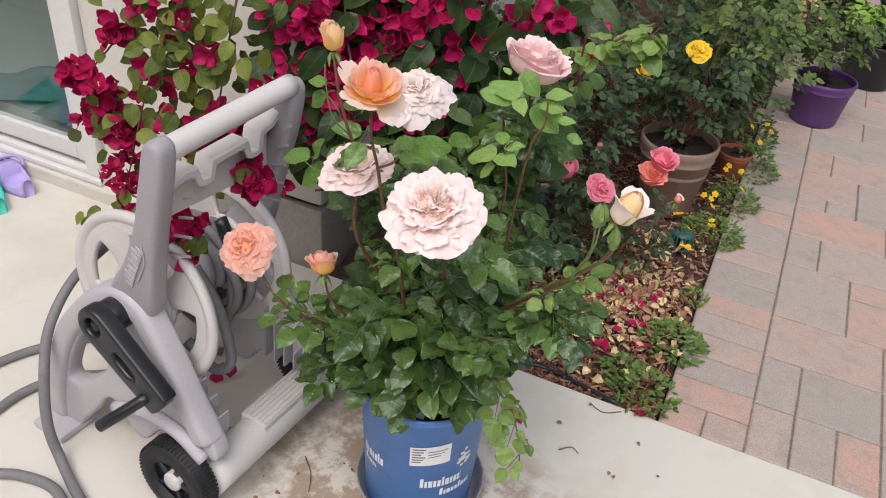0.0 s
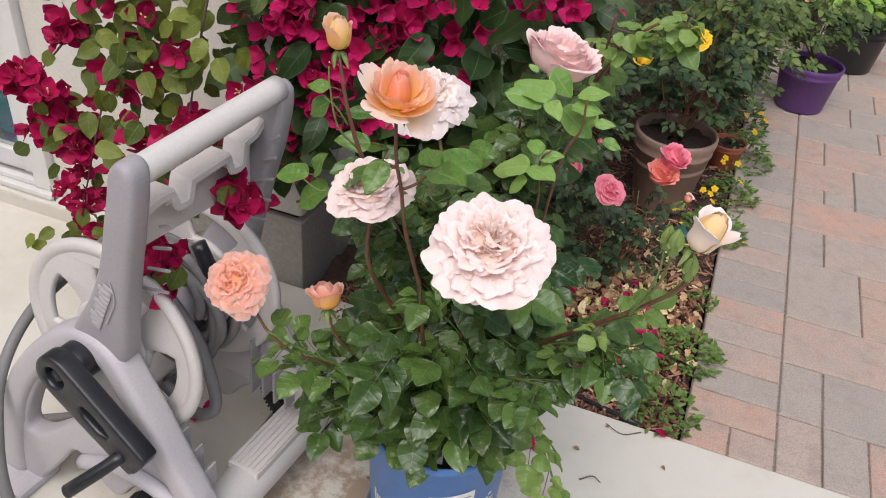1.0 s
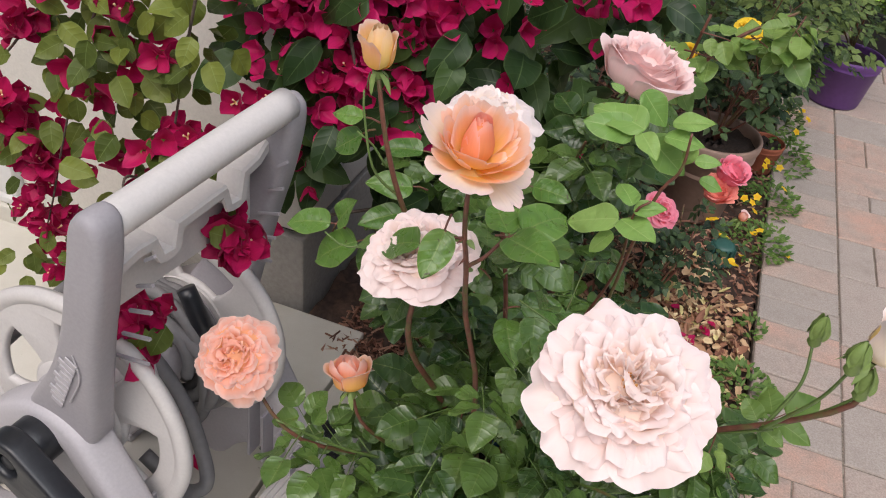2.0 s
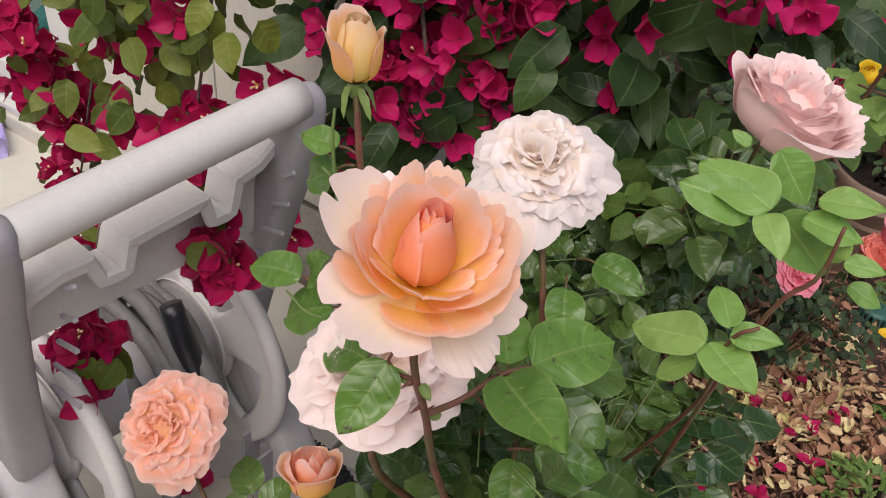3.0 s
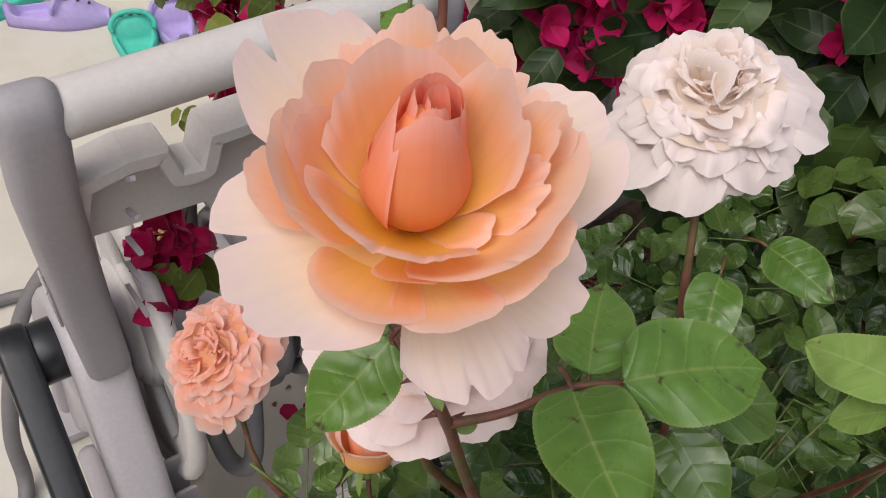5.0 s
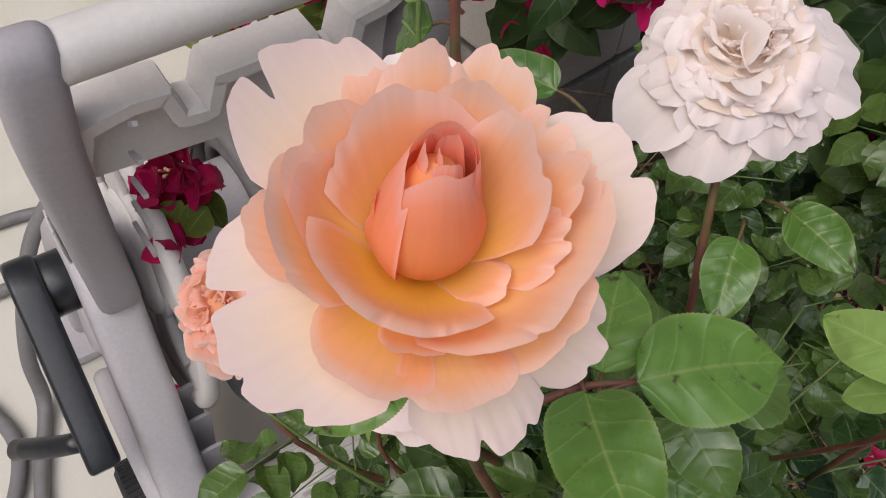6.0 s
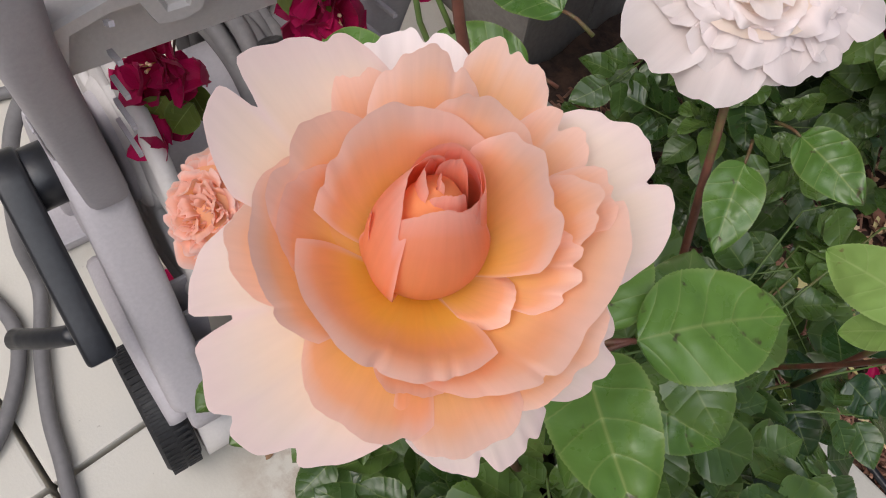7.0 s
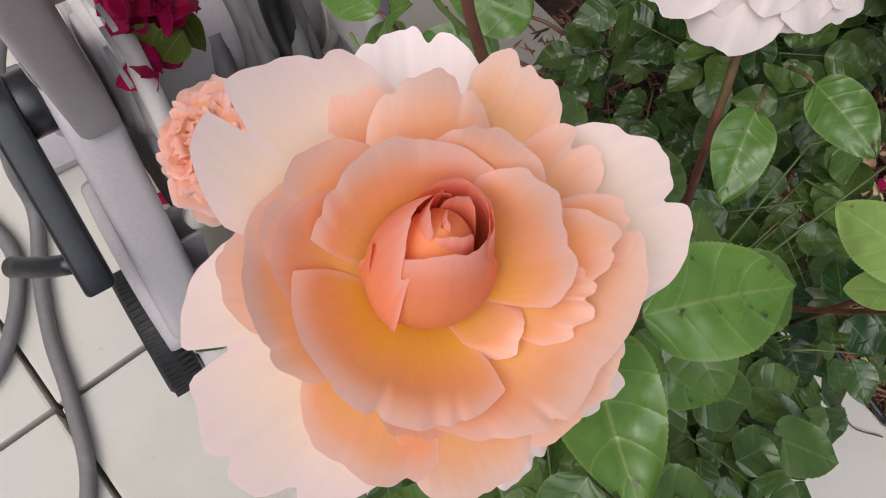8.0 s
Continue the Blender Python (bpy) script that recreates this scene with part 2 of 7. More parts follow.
PINK = petal_material("soft_pink_petal", [(0.0, (0.99, 0.74, 0.62)), (0.3, (0.99, 0.72, 0.66)), (0.7, (0.99, 0.73, 0.70)), (1.0, (0.99, 0.82, 0.80))], ((0.99, 0.72, 0.68), 0.4), glow=0.25)
CORAL = petal_material("coral_pink_petal", [(0.0, (0.99, 0.60, 0.03)), (0.3, (0.99, 0.54, 0.14)), (0.65, (0.99, 0.50, 0.33)), (1.0, (0.98, 0.70, 0.62))], ((0.99, 0.47, 0.32), 0.5), glow=0.4, margin=(0.97, 0.74, 0.67))
CREAM_HEART = petal_material("cream_heart_petal", [(0.0, (0.99, 0.76, 0.34)), (0.4, (0.98, 0.82, 0.60)), (0.75, (0.98, 0.87, 0.79)), (1.0, (0.97, 0.89, 0.86))], ((0.98, 0.83, 0.76), 0.4), glow=0.4)
BLUSH_HEART = petal_material("apricot_heart_petal", [(0.0, (0.99, 0.64, 0.30)), (0.4, (0.99, 0.74, 0.52)), (0.75, (0.98, 0.80, 0.72)), (1.0, (0.97, 0.87, 0.84))], ((0.98, 0.77, 0.68), 0.5), glow=0.28)
CORAL_HEART = petal_material("amber_heart_petal", [(0.0, (0.99, 0.60, 0.05)), (0.35, (0.99, 0.60, 0.14)), (0.7, (0.99, 0.55, 0.34)), (1.0, (0.98, 0.66, 0.56))], ((0.99, 0.45, 0.30), 0.5), glow=0.42)
HOT_PINK = petal_material("deep_pink_petal", [(0.0, (0.94, 0.24, 0.22)), (0.4, (0.95, 0.21, 0.30)), (1.0, (0.96, 0.42, 0.52))], ((0.96, 0.24, 0.34), 0.6), glow=0.3)
HOT_CORAL = petal_material("deep_coral_petal", [(0.0, (0.96, 0.34, 0.06)), (0.4, (0.95, 0.28, 0.22)), (1.0, (0.96, 0.44, 0.39))], ((0.96, 0.34, 0.24), 0.6), glow=0.3)
YELLOW = petal_material("yellow_petal", [(0.0, (0.88, 0.48, 0.005)), (0.5, (0.92, 0.60, 0.01)), (1.0, (0.93, 0.68, 0.04))], ((0.95, 0.7, 0.05), 0.4))
CREAM_YELLOW = petal_material("cream_apricot_petal", [(0.0, (0.95, 0.72, 0.16)), (0.5, (0.95, 0.66, 0.22)), (0.85, (0.94, 0.66, 0.38)), (1.0, (0.93, 0.70, 0.52))], ((0.95, 0.74, 0.3), 0.5), glow=0.2)
BRACT_MASS = petal_material("magenta_bract_mass", [(0.0, (0.56, 0.010, 0.10)), (0.5, (0.66, 0.014, 0.16)), (1.0, (0.62, 0.012, 0.15))], ((0.52, 0.007, 0.11), 0.6), rough=0.5, glow=0.25, grain=0.08, island=True)
VINE_MASS = leaf_material("vine_leaf_mass", (0.070, 0.108, 0.016), (0.28, 0.325, 0.05), (0.22, 0.29, 0.09), 0.45, island=True, through_amount=0.14, gloss=0.3)
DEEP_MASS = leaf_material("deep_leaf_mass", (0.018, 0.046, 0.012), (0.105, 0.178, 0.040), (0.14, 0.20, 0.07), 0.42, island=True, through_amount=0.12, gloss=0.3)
BRACT = petal_material("magenta_bract", [(0.0, (0.50, 0.006, 0.075)), (0.5, (0.58, 0.008, 0.115)), (1.0, (0.52, 0.008, 0.11))], ((0.34, 0.004, 0.06), 0.7), rough=0.5, glow=0.25, grain=0.08)


def concrete():
    m, t, b = material("pale_concrete", 0.8)
    co = coords(t)
    n1, n2, n3 = noise_of(t, co, 3.0, 8, 0.65), noise_of(t, co, 260, 3), noise_of(t, co, 11, 6, 0.7)
    col = ramp(t, n1, [(0.3, (0.55, 0.515, 0.435)), (0.55, (0.65, 0.62, 0.545)), (0.75, (0.615, 0.595, 0.54))])
    col = mix(t, maths(t, "MULTIPLY", n2, 0.28), col, (0.44, 0.41, 0.35))
    # rust-brown drips round the flower pot, strengthened to stand for shadow by the reel
    g = node(t, "ShaderNodeTexGradient")
    g.gradient_type = "SPHERICAL"
    mp = node(t, "ShaderNodeMapping", Location=(0.46 / 0.44, 0.50 / 0.32, 0), Scale=(1 / 0.44, 1 / 0.32, 0.5))
    t.links.new(co, mp.inputs[0])
    t.links.new(mp.outputs[0], g.inputs[0])
    spot = maths(t, "MULTIPLY", g.outputs["Fac"], ramp(t, n3, [(0.44, (0, 0, 0)), (0.60, (2.4, 2.4, 2.4))]))
    col = mix(t, maths(t, "MINIMUM", spot, 0.7), col, (0.26, 0.16, 0.085))
    fleck = noise_of(t, co, 75, 2)
    col = mix(t, ramp(t, fleck, [(0.74, (0, 0, 0)), (0.78, (0.5, 0.5, 0.5))]), col, (0.22, 0.18, 0.13))
    t.links.new(col, b.inputs["Base Color"])
    bump(t, b, maths(t, "ADD", n2, n3), 0.25, 0.001)
    return m


def paver_material():
    m, t, b = material("paver", 0.82)
    co = coords(t)
    info = t.nodes.new("ShaderNodeObjectInfo")
    shifted = t.nodes.new("ShaderNodeVectorMath")
    t.links.new(co, shifted.inputs[0])
    t.links.new(info.outputs["Location"], shifted.inputs[1])
    p = shifted.outputs[0]
    n1, n2, n3 = noise_of(t, p, 9, 5, 0.6), noise_of(t, p, 240, 4, 0.7), noise_of(t, p, 30, 5)
    body = ramp(t, info.outputs["Random"], [(0.0, (0.37, 0.335, 0.30)), (0.2, (0.43, 0.375, 0.33)), (0.42, (0.50, 0.39, 0.33)), (0.66, (0.54, 0.375, 0.30)), (0.86, (0.59, 0.36, 0.27)), (1.0, (0.46, 0.38, 0.325))])
    col = mix(t, ramp(t, n1, [(0.35, (0, 0, 0)), (0.65, (0.75, 0.75, 0.75))]), body, (0.43, 0.375, 0.325))
    grime = noise_of(t, p, 16, 6, 0.7)
    col = mix(t, ramp(t, grime, [(0.5, (0, 0, 0)), (0.72, (0.55, 0.55, 0.55))]), col, (0.27, 0.225, 0.185))
    col = mix(t, maths(t, "MULTIPLY", ramp(t, n2, [(0.38, (0, 0, 0)), (0.66, (1, 1, 1))]), 0.6), col, (0.22, 0.175, 0.15))
    col = mix(t, ramp(t, n3, [(0.55, (0, 0, 0)), (0.75, (0.25, 0.25, 0.25))]), col, (0.45, 0.41, 0.36))
    t.links.new(col, b.inputs["Base Color"])
    bump(t, b, maths(t, "ADD", n2, maths(t, "MULTIPLY", n3, 0.6)), 0.45, 0.0015)
    return m


def chip_material(name, stops, rough=0.85):
    m, t, b = material(name, rough)
    n = noise_of(t, coords(t), 120, 4)
    col = ramp(t, rand(t, True), stops)
    col = mix(t, maths(t, "MULTIPLY", n, 0.3), col, (0.03, 0.018, 0.012))
    t.links.new(col, b.inputs["Base Color"])
    bump(t, b, n, 0.5, 0.001)
    return m


CONCRETE = concrete()
PAVER = paver_material()
SAND = plain("joint_sand", (0.20, 0.165, 0.13), 0.95, 0.5, 160, 0.8, dirt=(0.30, 0.26, 0.21), dirt_scale=18, dirt_at=0.54)
EARTH = plain("garden_earth", (0.06, 0.036, 0.026), 0.95, 0.45, 60, 1.0, dirt=(0.13, 0.075, 0.05), dirt_scale=14, dirt_at=0.5)
CHIPS = chip_material("bark_mulch", [(0.0, (0.08, 0.035, 0.024)), (0.5, (0.27, 0.12, 0.075)), (1.0, (0.50, 0.29, 0.19))])
LITTER = chip_material("dry_leaf_litter", [(0.0, (0.26, 0.11, 0.07)), (0.3, (0.50, 0.27, 0.15)), (0.6, (0.70, 0.48, 0.27)), (0.85, (0.84, 0.68, 0.40)), (1.0, (0.70, 0.64, 0.24))])
STRAW = chip_material("dry_stalks", [(0.0, (0.10, 0.06, 0.035)), (1.0, (0.24, 0.16, 0.09))])


def glass():
    m, t, b = material("door_glass", 0.02)
    b.inputs["Base Color"].default_value = (0.86, 0.93, 0.91, 1)
    b.inputs["Transmission Weight"].default_value = 1.0
    b.inputs["IOR"].default_value = 1.45
    return m


GLASS = glass()


# ---- mesh builders ----
def mesh_of(name, verts, faces, mats, uvs=None, smooth=True, slots=None):
    me = bpy.data.meshes.new(name)
    me.from_pydata([tuple(p) for p in verts], [], faces)
    for m in mats if isinstance(mats, (list, tuple)) else [mats]:
        me.materials.append(m)
    if uvs is not None:
        layer = me.uv_layers.new(name="UVMap")
        loops = np.empty(len(me.loops), dtype=np.int32)
        me.loops.foreach_get("vertex_index", loops)
        layer.data.foreach_set("uv", np.asarray(uvs, dtype=np.float32)[loops].ravel())
    if slots is not None:
        me.polygons.foreach_set("material_index", slots)
    me.polygons.foreach_set("use_smooth", [smooth] * len(me.polygons))
    me.update()
    return me


def put(name, me, parent=None, m=EYE4, label="", category="", group="", kind=""):
    """Link a mesh at the world pose m, as a part where a parent is given."""
    ob = new(name, me)
    if parent is None:
        ob.matrix_world = m
    else:
        ob.parent = parent
        up, mp = parent, Matrix.Identity(4)
        chain = []
        while up is not None:
            chain.append(up.matrix_basis.copy())
            up = up.parent
        for b in reversed(chain):
            mp = mp @ b
        ob.matrix_basis = mp.inverted() @ m
    return tagged(ob, label, category, group, kind)


def thing(name, where, label, category, group="", kind=""):
    ob = new(name)
    ob.empty_display_size = 0.05
    ob.matrix_world = Matrix.Translation(where)
    return tagged(ob, label, category, group, kind)


def joined(pieces):
    """Several (verts, faces, uvs) lists as one."""
    vs, fs, us = [], [], []
    for v, f, uv in pieces:
        k = len(vs)
        vs.extend(v)
        fs.extend([tuple(i + k for i in q) for q in f])
        us.extend(uv)
    return vs, fs, us


def moved(piece, m):
    v, f, uv = piece
    return [m @ Vector(p) for p in v], f, uv


def grid(nu, nv):
    return [(j * (nu + 1) + i, j * (nu + 1) + i + 1, (j + 1) * (nu + 1) + i + 1, (j + 1) * (nu + 1) + i) for j in range(nv) for i in range(nu)]


def catmull(pts, n):
    """n + 1 points of a smooth line through pts."""
    p = [Vector(q) for q in pts]
    p = [p[0] * 2 - p[1]] + p + [p[-1] * 2 - p[-2]]
    out, k = [], len(p) - 3
    for i in range(n + 1):
        x = min(i / n * k, k - 1e-6)
        j, f = int(x), x - int(x)
        a, b, c, d = p[j:j + 4]
        out.append(0.5 * (2 * b + (c - a) * f + (2 * a - 5 * b + 4 * c - d) * f ** 2 + (3 * b - a - 3 * c + d) * f ** 3))
    return out


def tube(pts, r0, r1=None, n=12, sides=7, caps=True):
    r1 = r0 if r1 is None else r1
    line = catmull(pts, n)
    vs, uv = [], []
    side = None
    for i, p in enumerate(line):
        d = (line[min(i + 1, n)] - line[max(i - 1, 0)]).normalized()
        if side is None:
            side = d.orthogonal().normalized()
        side = (side - d * side.dot(d)).normalized()
        other = d.cross(side)
        r = r0 + (r1 - r0) * i / n
        for k in range(sides):
            a = 2 * math.pi * k / sides
            vs.append(p + (side * math.cos(a) + other * math.sin(a)) * r)
            uv.append((k / sides, i / n))
    fs = [(i * sides + k, i * sides + (k + 1) % sides, (i + 1) * sides + (k + 1) % sides, (i + 1) * sides + k) for i in range(n) for k in range(sides)]
    if caps:
        fs += [tuple(range(sides - 1, -1, -1)), tuple(n * sides + k for k in range(sides))]
    return vs, fs, uv


def lathe(profile, sides=48):
    """Turn (radius, height) pairs about z."""
    vs, uv = [], []
    for j, (r, z) in enumerate(profile):
        for k in range(sides):
            a = 2 * math.pi * k / sides
            vs.append(Vector((r * math.cos(a), r * math.sin(a), z)))
            uv.append((k / sides, j / len(profile)))
    fs = [(j * sides + k, j * sides + (k + 1) % sides, (j + 1) * sides + (k + 1) % sides, (j + 1) * sides + k) for j in range(len(profile) - 1) for k in range(sides)]
    return vs, fs, uv


def disc(r, z, sides=32, rough=0.0, rnd=None):
    vs = [Vector((0, 0, z))]
    rings = 5
    for j in range(1, rings + 1):
        for k in range(sides):
            a = 2 * math.pi * k / sides
            dz = (rnd.uniform(-rough, rough) if rnd else 0)
            vs.append(Vector((r * j / rings * math.cos(a), r * j / rings * math.sin(a), z + dz)))
    fs = [(0, 1 + k, 1 + (k + 1) % sides) for k in range(sides)]
    fs += [(1 + j * sides + k, 1 + j * sides + (k + 1) % sides, 1 + (j + 1) * sides + (k + 1) % sides, 1 + (j + 1) * sides + k) for j in range(rings - 1) for k in range(sides)]
    return vs, fs, [(0, 0)] * len(vs)


def box(x0, x1, y0, y1, z0, z1, b=0.004):
    """A box with chamfered edges."""
    bm = bmesh.new()
    bmesh.ops.create_cube(bm, size=1)
    for v in bm.verts:
        v.co = Vector((x0 if v.co.x < 0 else x1, y0 if v.co.y < 0 else y1, z0 if v.co.z < 0 else z1))
    if b:
        bmesh.ops.bevel(bm, geom=bm.edges[:], offset=b, segments=2, affect="EDGES", profile=0.6)
    bm.verts.index_update()
    out = [v.co.copy() for v in bm.verts], [tuple(v.index for v in f.verts) for f in bm.faces], [(0, 0)] * len(bm.verts)
    bm.free()
    return out


def chaikin(pts, n=2):
    p = [Vector((*q, 0)) if len(q) == 2 else Vector(q) for q in pts]
    for _ in range(n):
        p = [q for a, b in zip(p, p[1:] + p[:1]) for q in (a * 0.75 + b * 0.25, a * 0.25 + b * 0.75)]
    return p


def cutout(name, outlines, depth, bevel, mats, smooth=2):
    """A plate in the xy plane from an outline and holes, with rounded edges."""
    cu = bpy.data.curves.new(name, "CURVE")
    cu.dimensions, cu.fill_mode = "2D", "BOTH"
    cu.extrude, cu.bevel_depth, cu.bevel_resolution = max(depth / 2 - bevel, 0.0005), bevel, 2
    cu.offset = -bevel
    for line in outlines:
        pts = chaikin(line, smooth)
        sp = cu.splines.new("POLY")
        sp.points.add(len(pts) - 1)
        for q, p in zip(sp.points, pts):
            q.co = (p.x, p.y, 0, 1)
        sp.use_cyclic_u = True
    ob = bpy.data.objects.new(name, cu)
    scene.collection.objects.link(ob)
    bpy.context.view_layer.update()
    me = bpy.data.meshes.new_from_object(ob.evaluated_get(bpy.context.evaluated_depsgraph_get()))
    bpy.data.objects.remove(ob)
    bpy.data.curves.remove(cu)
    bm = bmesh.new()
    bm.from_mesh(me)
    bmesh.ops.remove_doubles(bm, verts=bm.verts[:], dist=1e-5)
    bm.to_mesh(me)
    bm.free()
    me.materials.clear()
    me.materials.append(mats)
    me.polygons.foreach_set("use_smooth", [True] * len(me.polygons))
    me.set_sharp_from_angle(angle=radians(50))
    return me


# ---- plants: leaves ----
def leaflet(length, width, fold=0.25, curl=0.15, teeth=0.05, rnd=random, nl=10, nw=6):
    """A pointed oval leaf along +x, upper face +z."""
    vs, uv = [], []
    sway, wob = rnd.uniform(-0.12, 0.12), rnd.uniform(0, 6)
    for j in range(nl + 1):
        s = j / nl
        w = width / 2 * max(0.02, max(0.0, math.sin(math.pi * s ** 0.88)) ** (0.48 + 0.26 * s * s)) * (1 - 0.08 * s)
        w *= 1 + teeth * (1 if j % 2 else -1) * (0 < j < nl)
        for i in range(nw + 1):
            a = 2 * i / nw - 1
            x = length * (s - 0.05 * abs(a) * math.sin(math.pi * s))
            y = w * a + sway * length * s * s
            z = fold * abs(a) * w - curl * length * s * s + 0.06 * width * math.sin(wob + 9 * s + 2.5 * a) * abs(a)
            if nl >= 16:                       # blistered between the veins
                z += (0.04 if nl > 40 else 0.02) * width * math.sin(math.pi * min(1, abs(a) * 1.4 + 0.05)) * abs(math.sin(math.pi * 5 * (s - 0.22 * abs(a)))) * math.sin(math.pi * s)
            vs.append(Vector((x, y, z)))
            uv.append((i / nw, s))
    return vs, grid(nw, nl), uv


def rose_leaf_piece(size, rnd, count=5, nl=10, nw=6):
    """A compound rose leaf along +x: blade pieces and stalk."""
    blades, stalk = [], tube([(0, 0, 0), (size * 0.6, 0, -0.02 * size), (size * 1.15, 0, -0.09 * size)], 0.0011, 0.0007, 5, 4)
    spots = [(1.15, 0, 1.0)]
    if count >= 3:
        spots += [(0.85, 1, 0.86), (0.85, -1, 0.86)]
    if count >= 5:
        spots += [(0.4, 1, 0.68), (0.4, -1, 0.68)]
    for x, sgn, k in spots:
        lf = leaflet(size * k * rnd.uniform(0.9, 1.1), size * k * rnd.uniform(0.76, 0.92), rnd.uniform(-0.1, 0.5), rnd.uniform(-0.05, 0.3), 0.018, rnd, nl, nw)
        turn = sgn * rnd.uniform(55, 80)
        m = Matrix.Translation((size * x, sgn * 0.006, -0.06 * size * x)) @ Euler((radians(sgn * rnd.uniform(-30, 5)), radians(rnd.uniform(-5, 25)), radians(turn + rnd.uniform(-8, 8)))).to_matrix().to_4x4()
        blades.append(moved(lf, m))
    return blades, stalk


def compound_mesh(name, size, rnd, mat_leaf, mat_stem, count=5, nl=10, nw=6):
    blades, stalk = rose_leaf_piece(size, rnd, count, nl, nw)
    v, f, uv = joined(blades + [stalk])
    nb = sum(len(b[1]) for b in blades)
    return mesh_of(name, v, f, [mat_leaf, mat_stem], uv, slots=[0] * nb + [1] * (len(f) - nb))


def facing(p, direction, up, roll=0.0):
    """A pose at p whose x axis is direction and whose z axis leans to up."""
    x = Vector(direction).normalized()
    z = Vector(up) - x * x.dot(Vector(up))
    z = z.normalized() if z.length > 1e-4 else x.orthogonal().normalized()
    y = z.cross(x)
    m = Matrix((x, y, z)).transposed().to_4x4()
    return Matrix.Translation(p) @ m @ Matrix.Rotation(roll, 4, "X")


# ---- plants: petals and blooms ----
def petal_piece(half, prof, lobes=(), fall=0.3, power=3.0, ruffle=0.6, cup=0.0, twist=0.0, roll=0.0, nick=0.007, seed=0, nt=16, ns=14):
    """A petal about the +x azimuth: half its angle in degrees, (radius, height) in mm from foot to rim, lobes as (place -1..1, depth, width)."""
    rnd = random.Random(seed)
    line = catmull([(r, z, 0) for r, z in prof], 40)
    ph1, ph2, ph3 = (rnd.uniform(0, 6.28) for _ in range(3))
    vs, uv = [], []
    for j in range(ns + 1):
        for i in range(nt + 1):
            a = 2 * i / nt - 1
            end = 1 - fall * abs(a) ** power
            for c, d, w in lobes:
                end -= d * math.exp(-((a - c) / w) ** 2)
            end += 0.012 * math.sin(7 * a + ph1) + 0.006 * math.sin(17 * a + ph2) - nick * max(0.0, math.sin(29 * a + 3 * ph1)) * (1 + math.sin(5 * a + ph2)) - 0.5 * nick * math.sin(47 * a + ph3)
            s = j / ns * max(end, 0.05)
            x = min(s, 1.0) * 40
            k = min(int(x), 39)
            p = line[k].lerp(line[k + 1], x - k)
            r, z = p.x, p.y
            z += cup * a * a * s * 10
            rim = (j / ns) ** 2.2
            wave = ruffle * rim * (0.8 * math.sin(5.3 * a + ph3) + 0.4 * math.sin(12 * a + ph1))
            curl = roll * max(0.0, (j / ns - 0.82) / 0.18) ** 2
            r += wave * 0.6 + twist * a * s * 3 + curl
            z += wave * 0.8 - curl * 0.7
            phi = radians(half) * a * (0.72 + 0.28 * math.sin(math.pi * min(1, s * 0.8 + 0.1)))
            vs.append(Vector((r * math.cos(phi), r * math.sin(phi), z)) * 0.001)
            uv.append((i / nt, j / ns))
    return vs, grid(nt, ns), uv


def calyx_piece(r=0.006, drop=0.012, sepal=0.02, rnd=random, hang=0.6):
    """The green hip under a bloom and its five sepals."""
    out = [lathe([(0.0005, -drop), (r * 0.6, -drop * 0.9), (r, -drop * 0.5), (r * 0.8, -0.001), (r * 0.9, 0.001)], 12)]
    for k in range(5):
        lf = leaflet(sepal, sepal * 0.32, 0.3, hang, 0.1, rnd, 6, 2)
        m = Matrix.Rotation(radians(72 * k + rnd.uniform(-15, 15)), 4, "Z") @ Matrix.Translation((r * 0.7, 0, -0.001)) @ Matrix.Rotation(radians(rnd.uniform(10, 50)), 4, "Y")
        out.append(moved(lf, m))
    return joined(out)


def bloom(parent, where, axis, label, seed):
    """The foot of a bloom: its calyx, to which the petals are fixed. Returns it and its pose."""
    m = Vector(axis).to_track_quat("Z", "Y").to_matrix().to_4x4()
    m = Matrix.Translation(where) @ m
    rnd = random.Random(seed)
    v, f, uv = calyx_piece(rnd=rnd)
    ob = put("bloom", mesh_of("calyx", v, f, CALYX, uv), parent, m, label)
    return ob, m


def add_petal(ob, m, mat, az, half, prof, **kw):
    v, f, uv = petal_piece(half, prof, **kw)
    return put("petal", mesh_of("petal", v, f, mat, uv), ob, m @ Matrix.Rotation(radians(az), 4, "Z"))


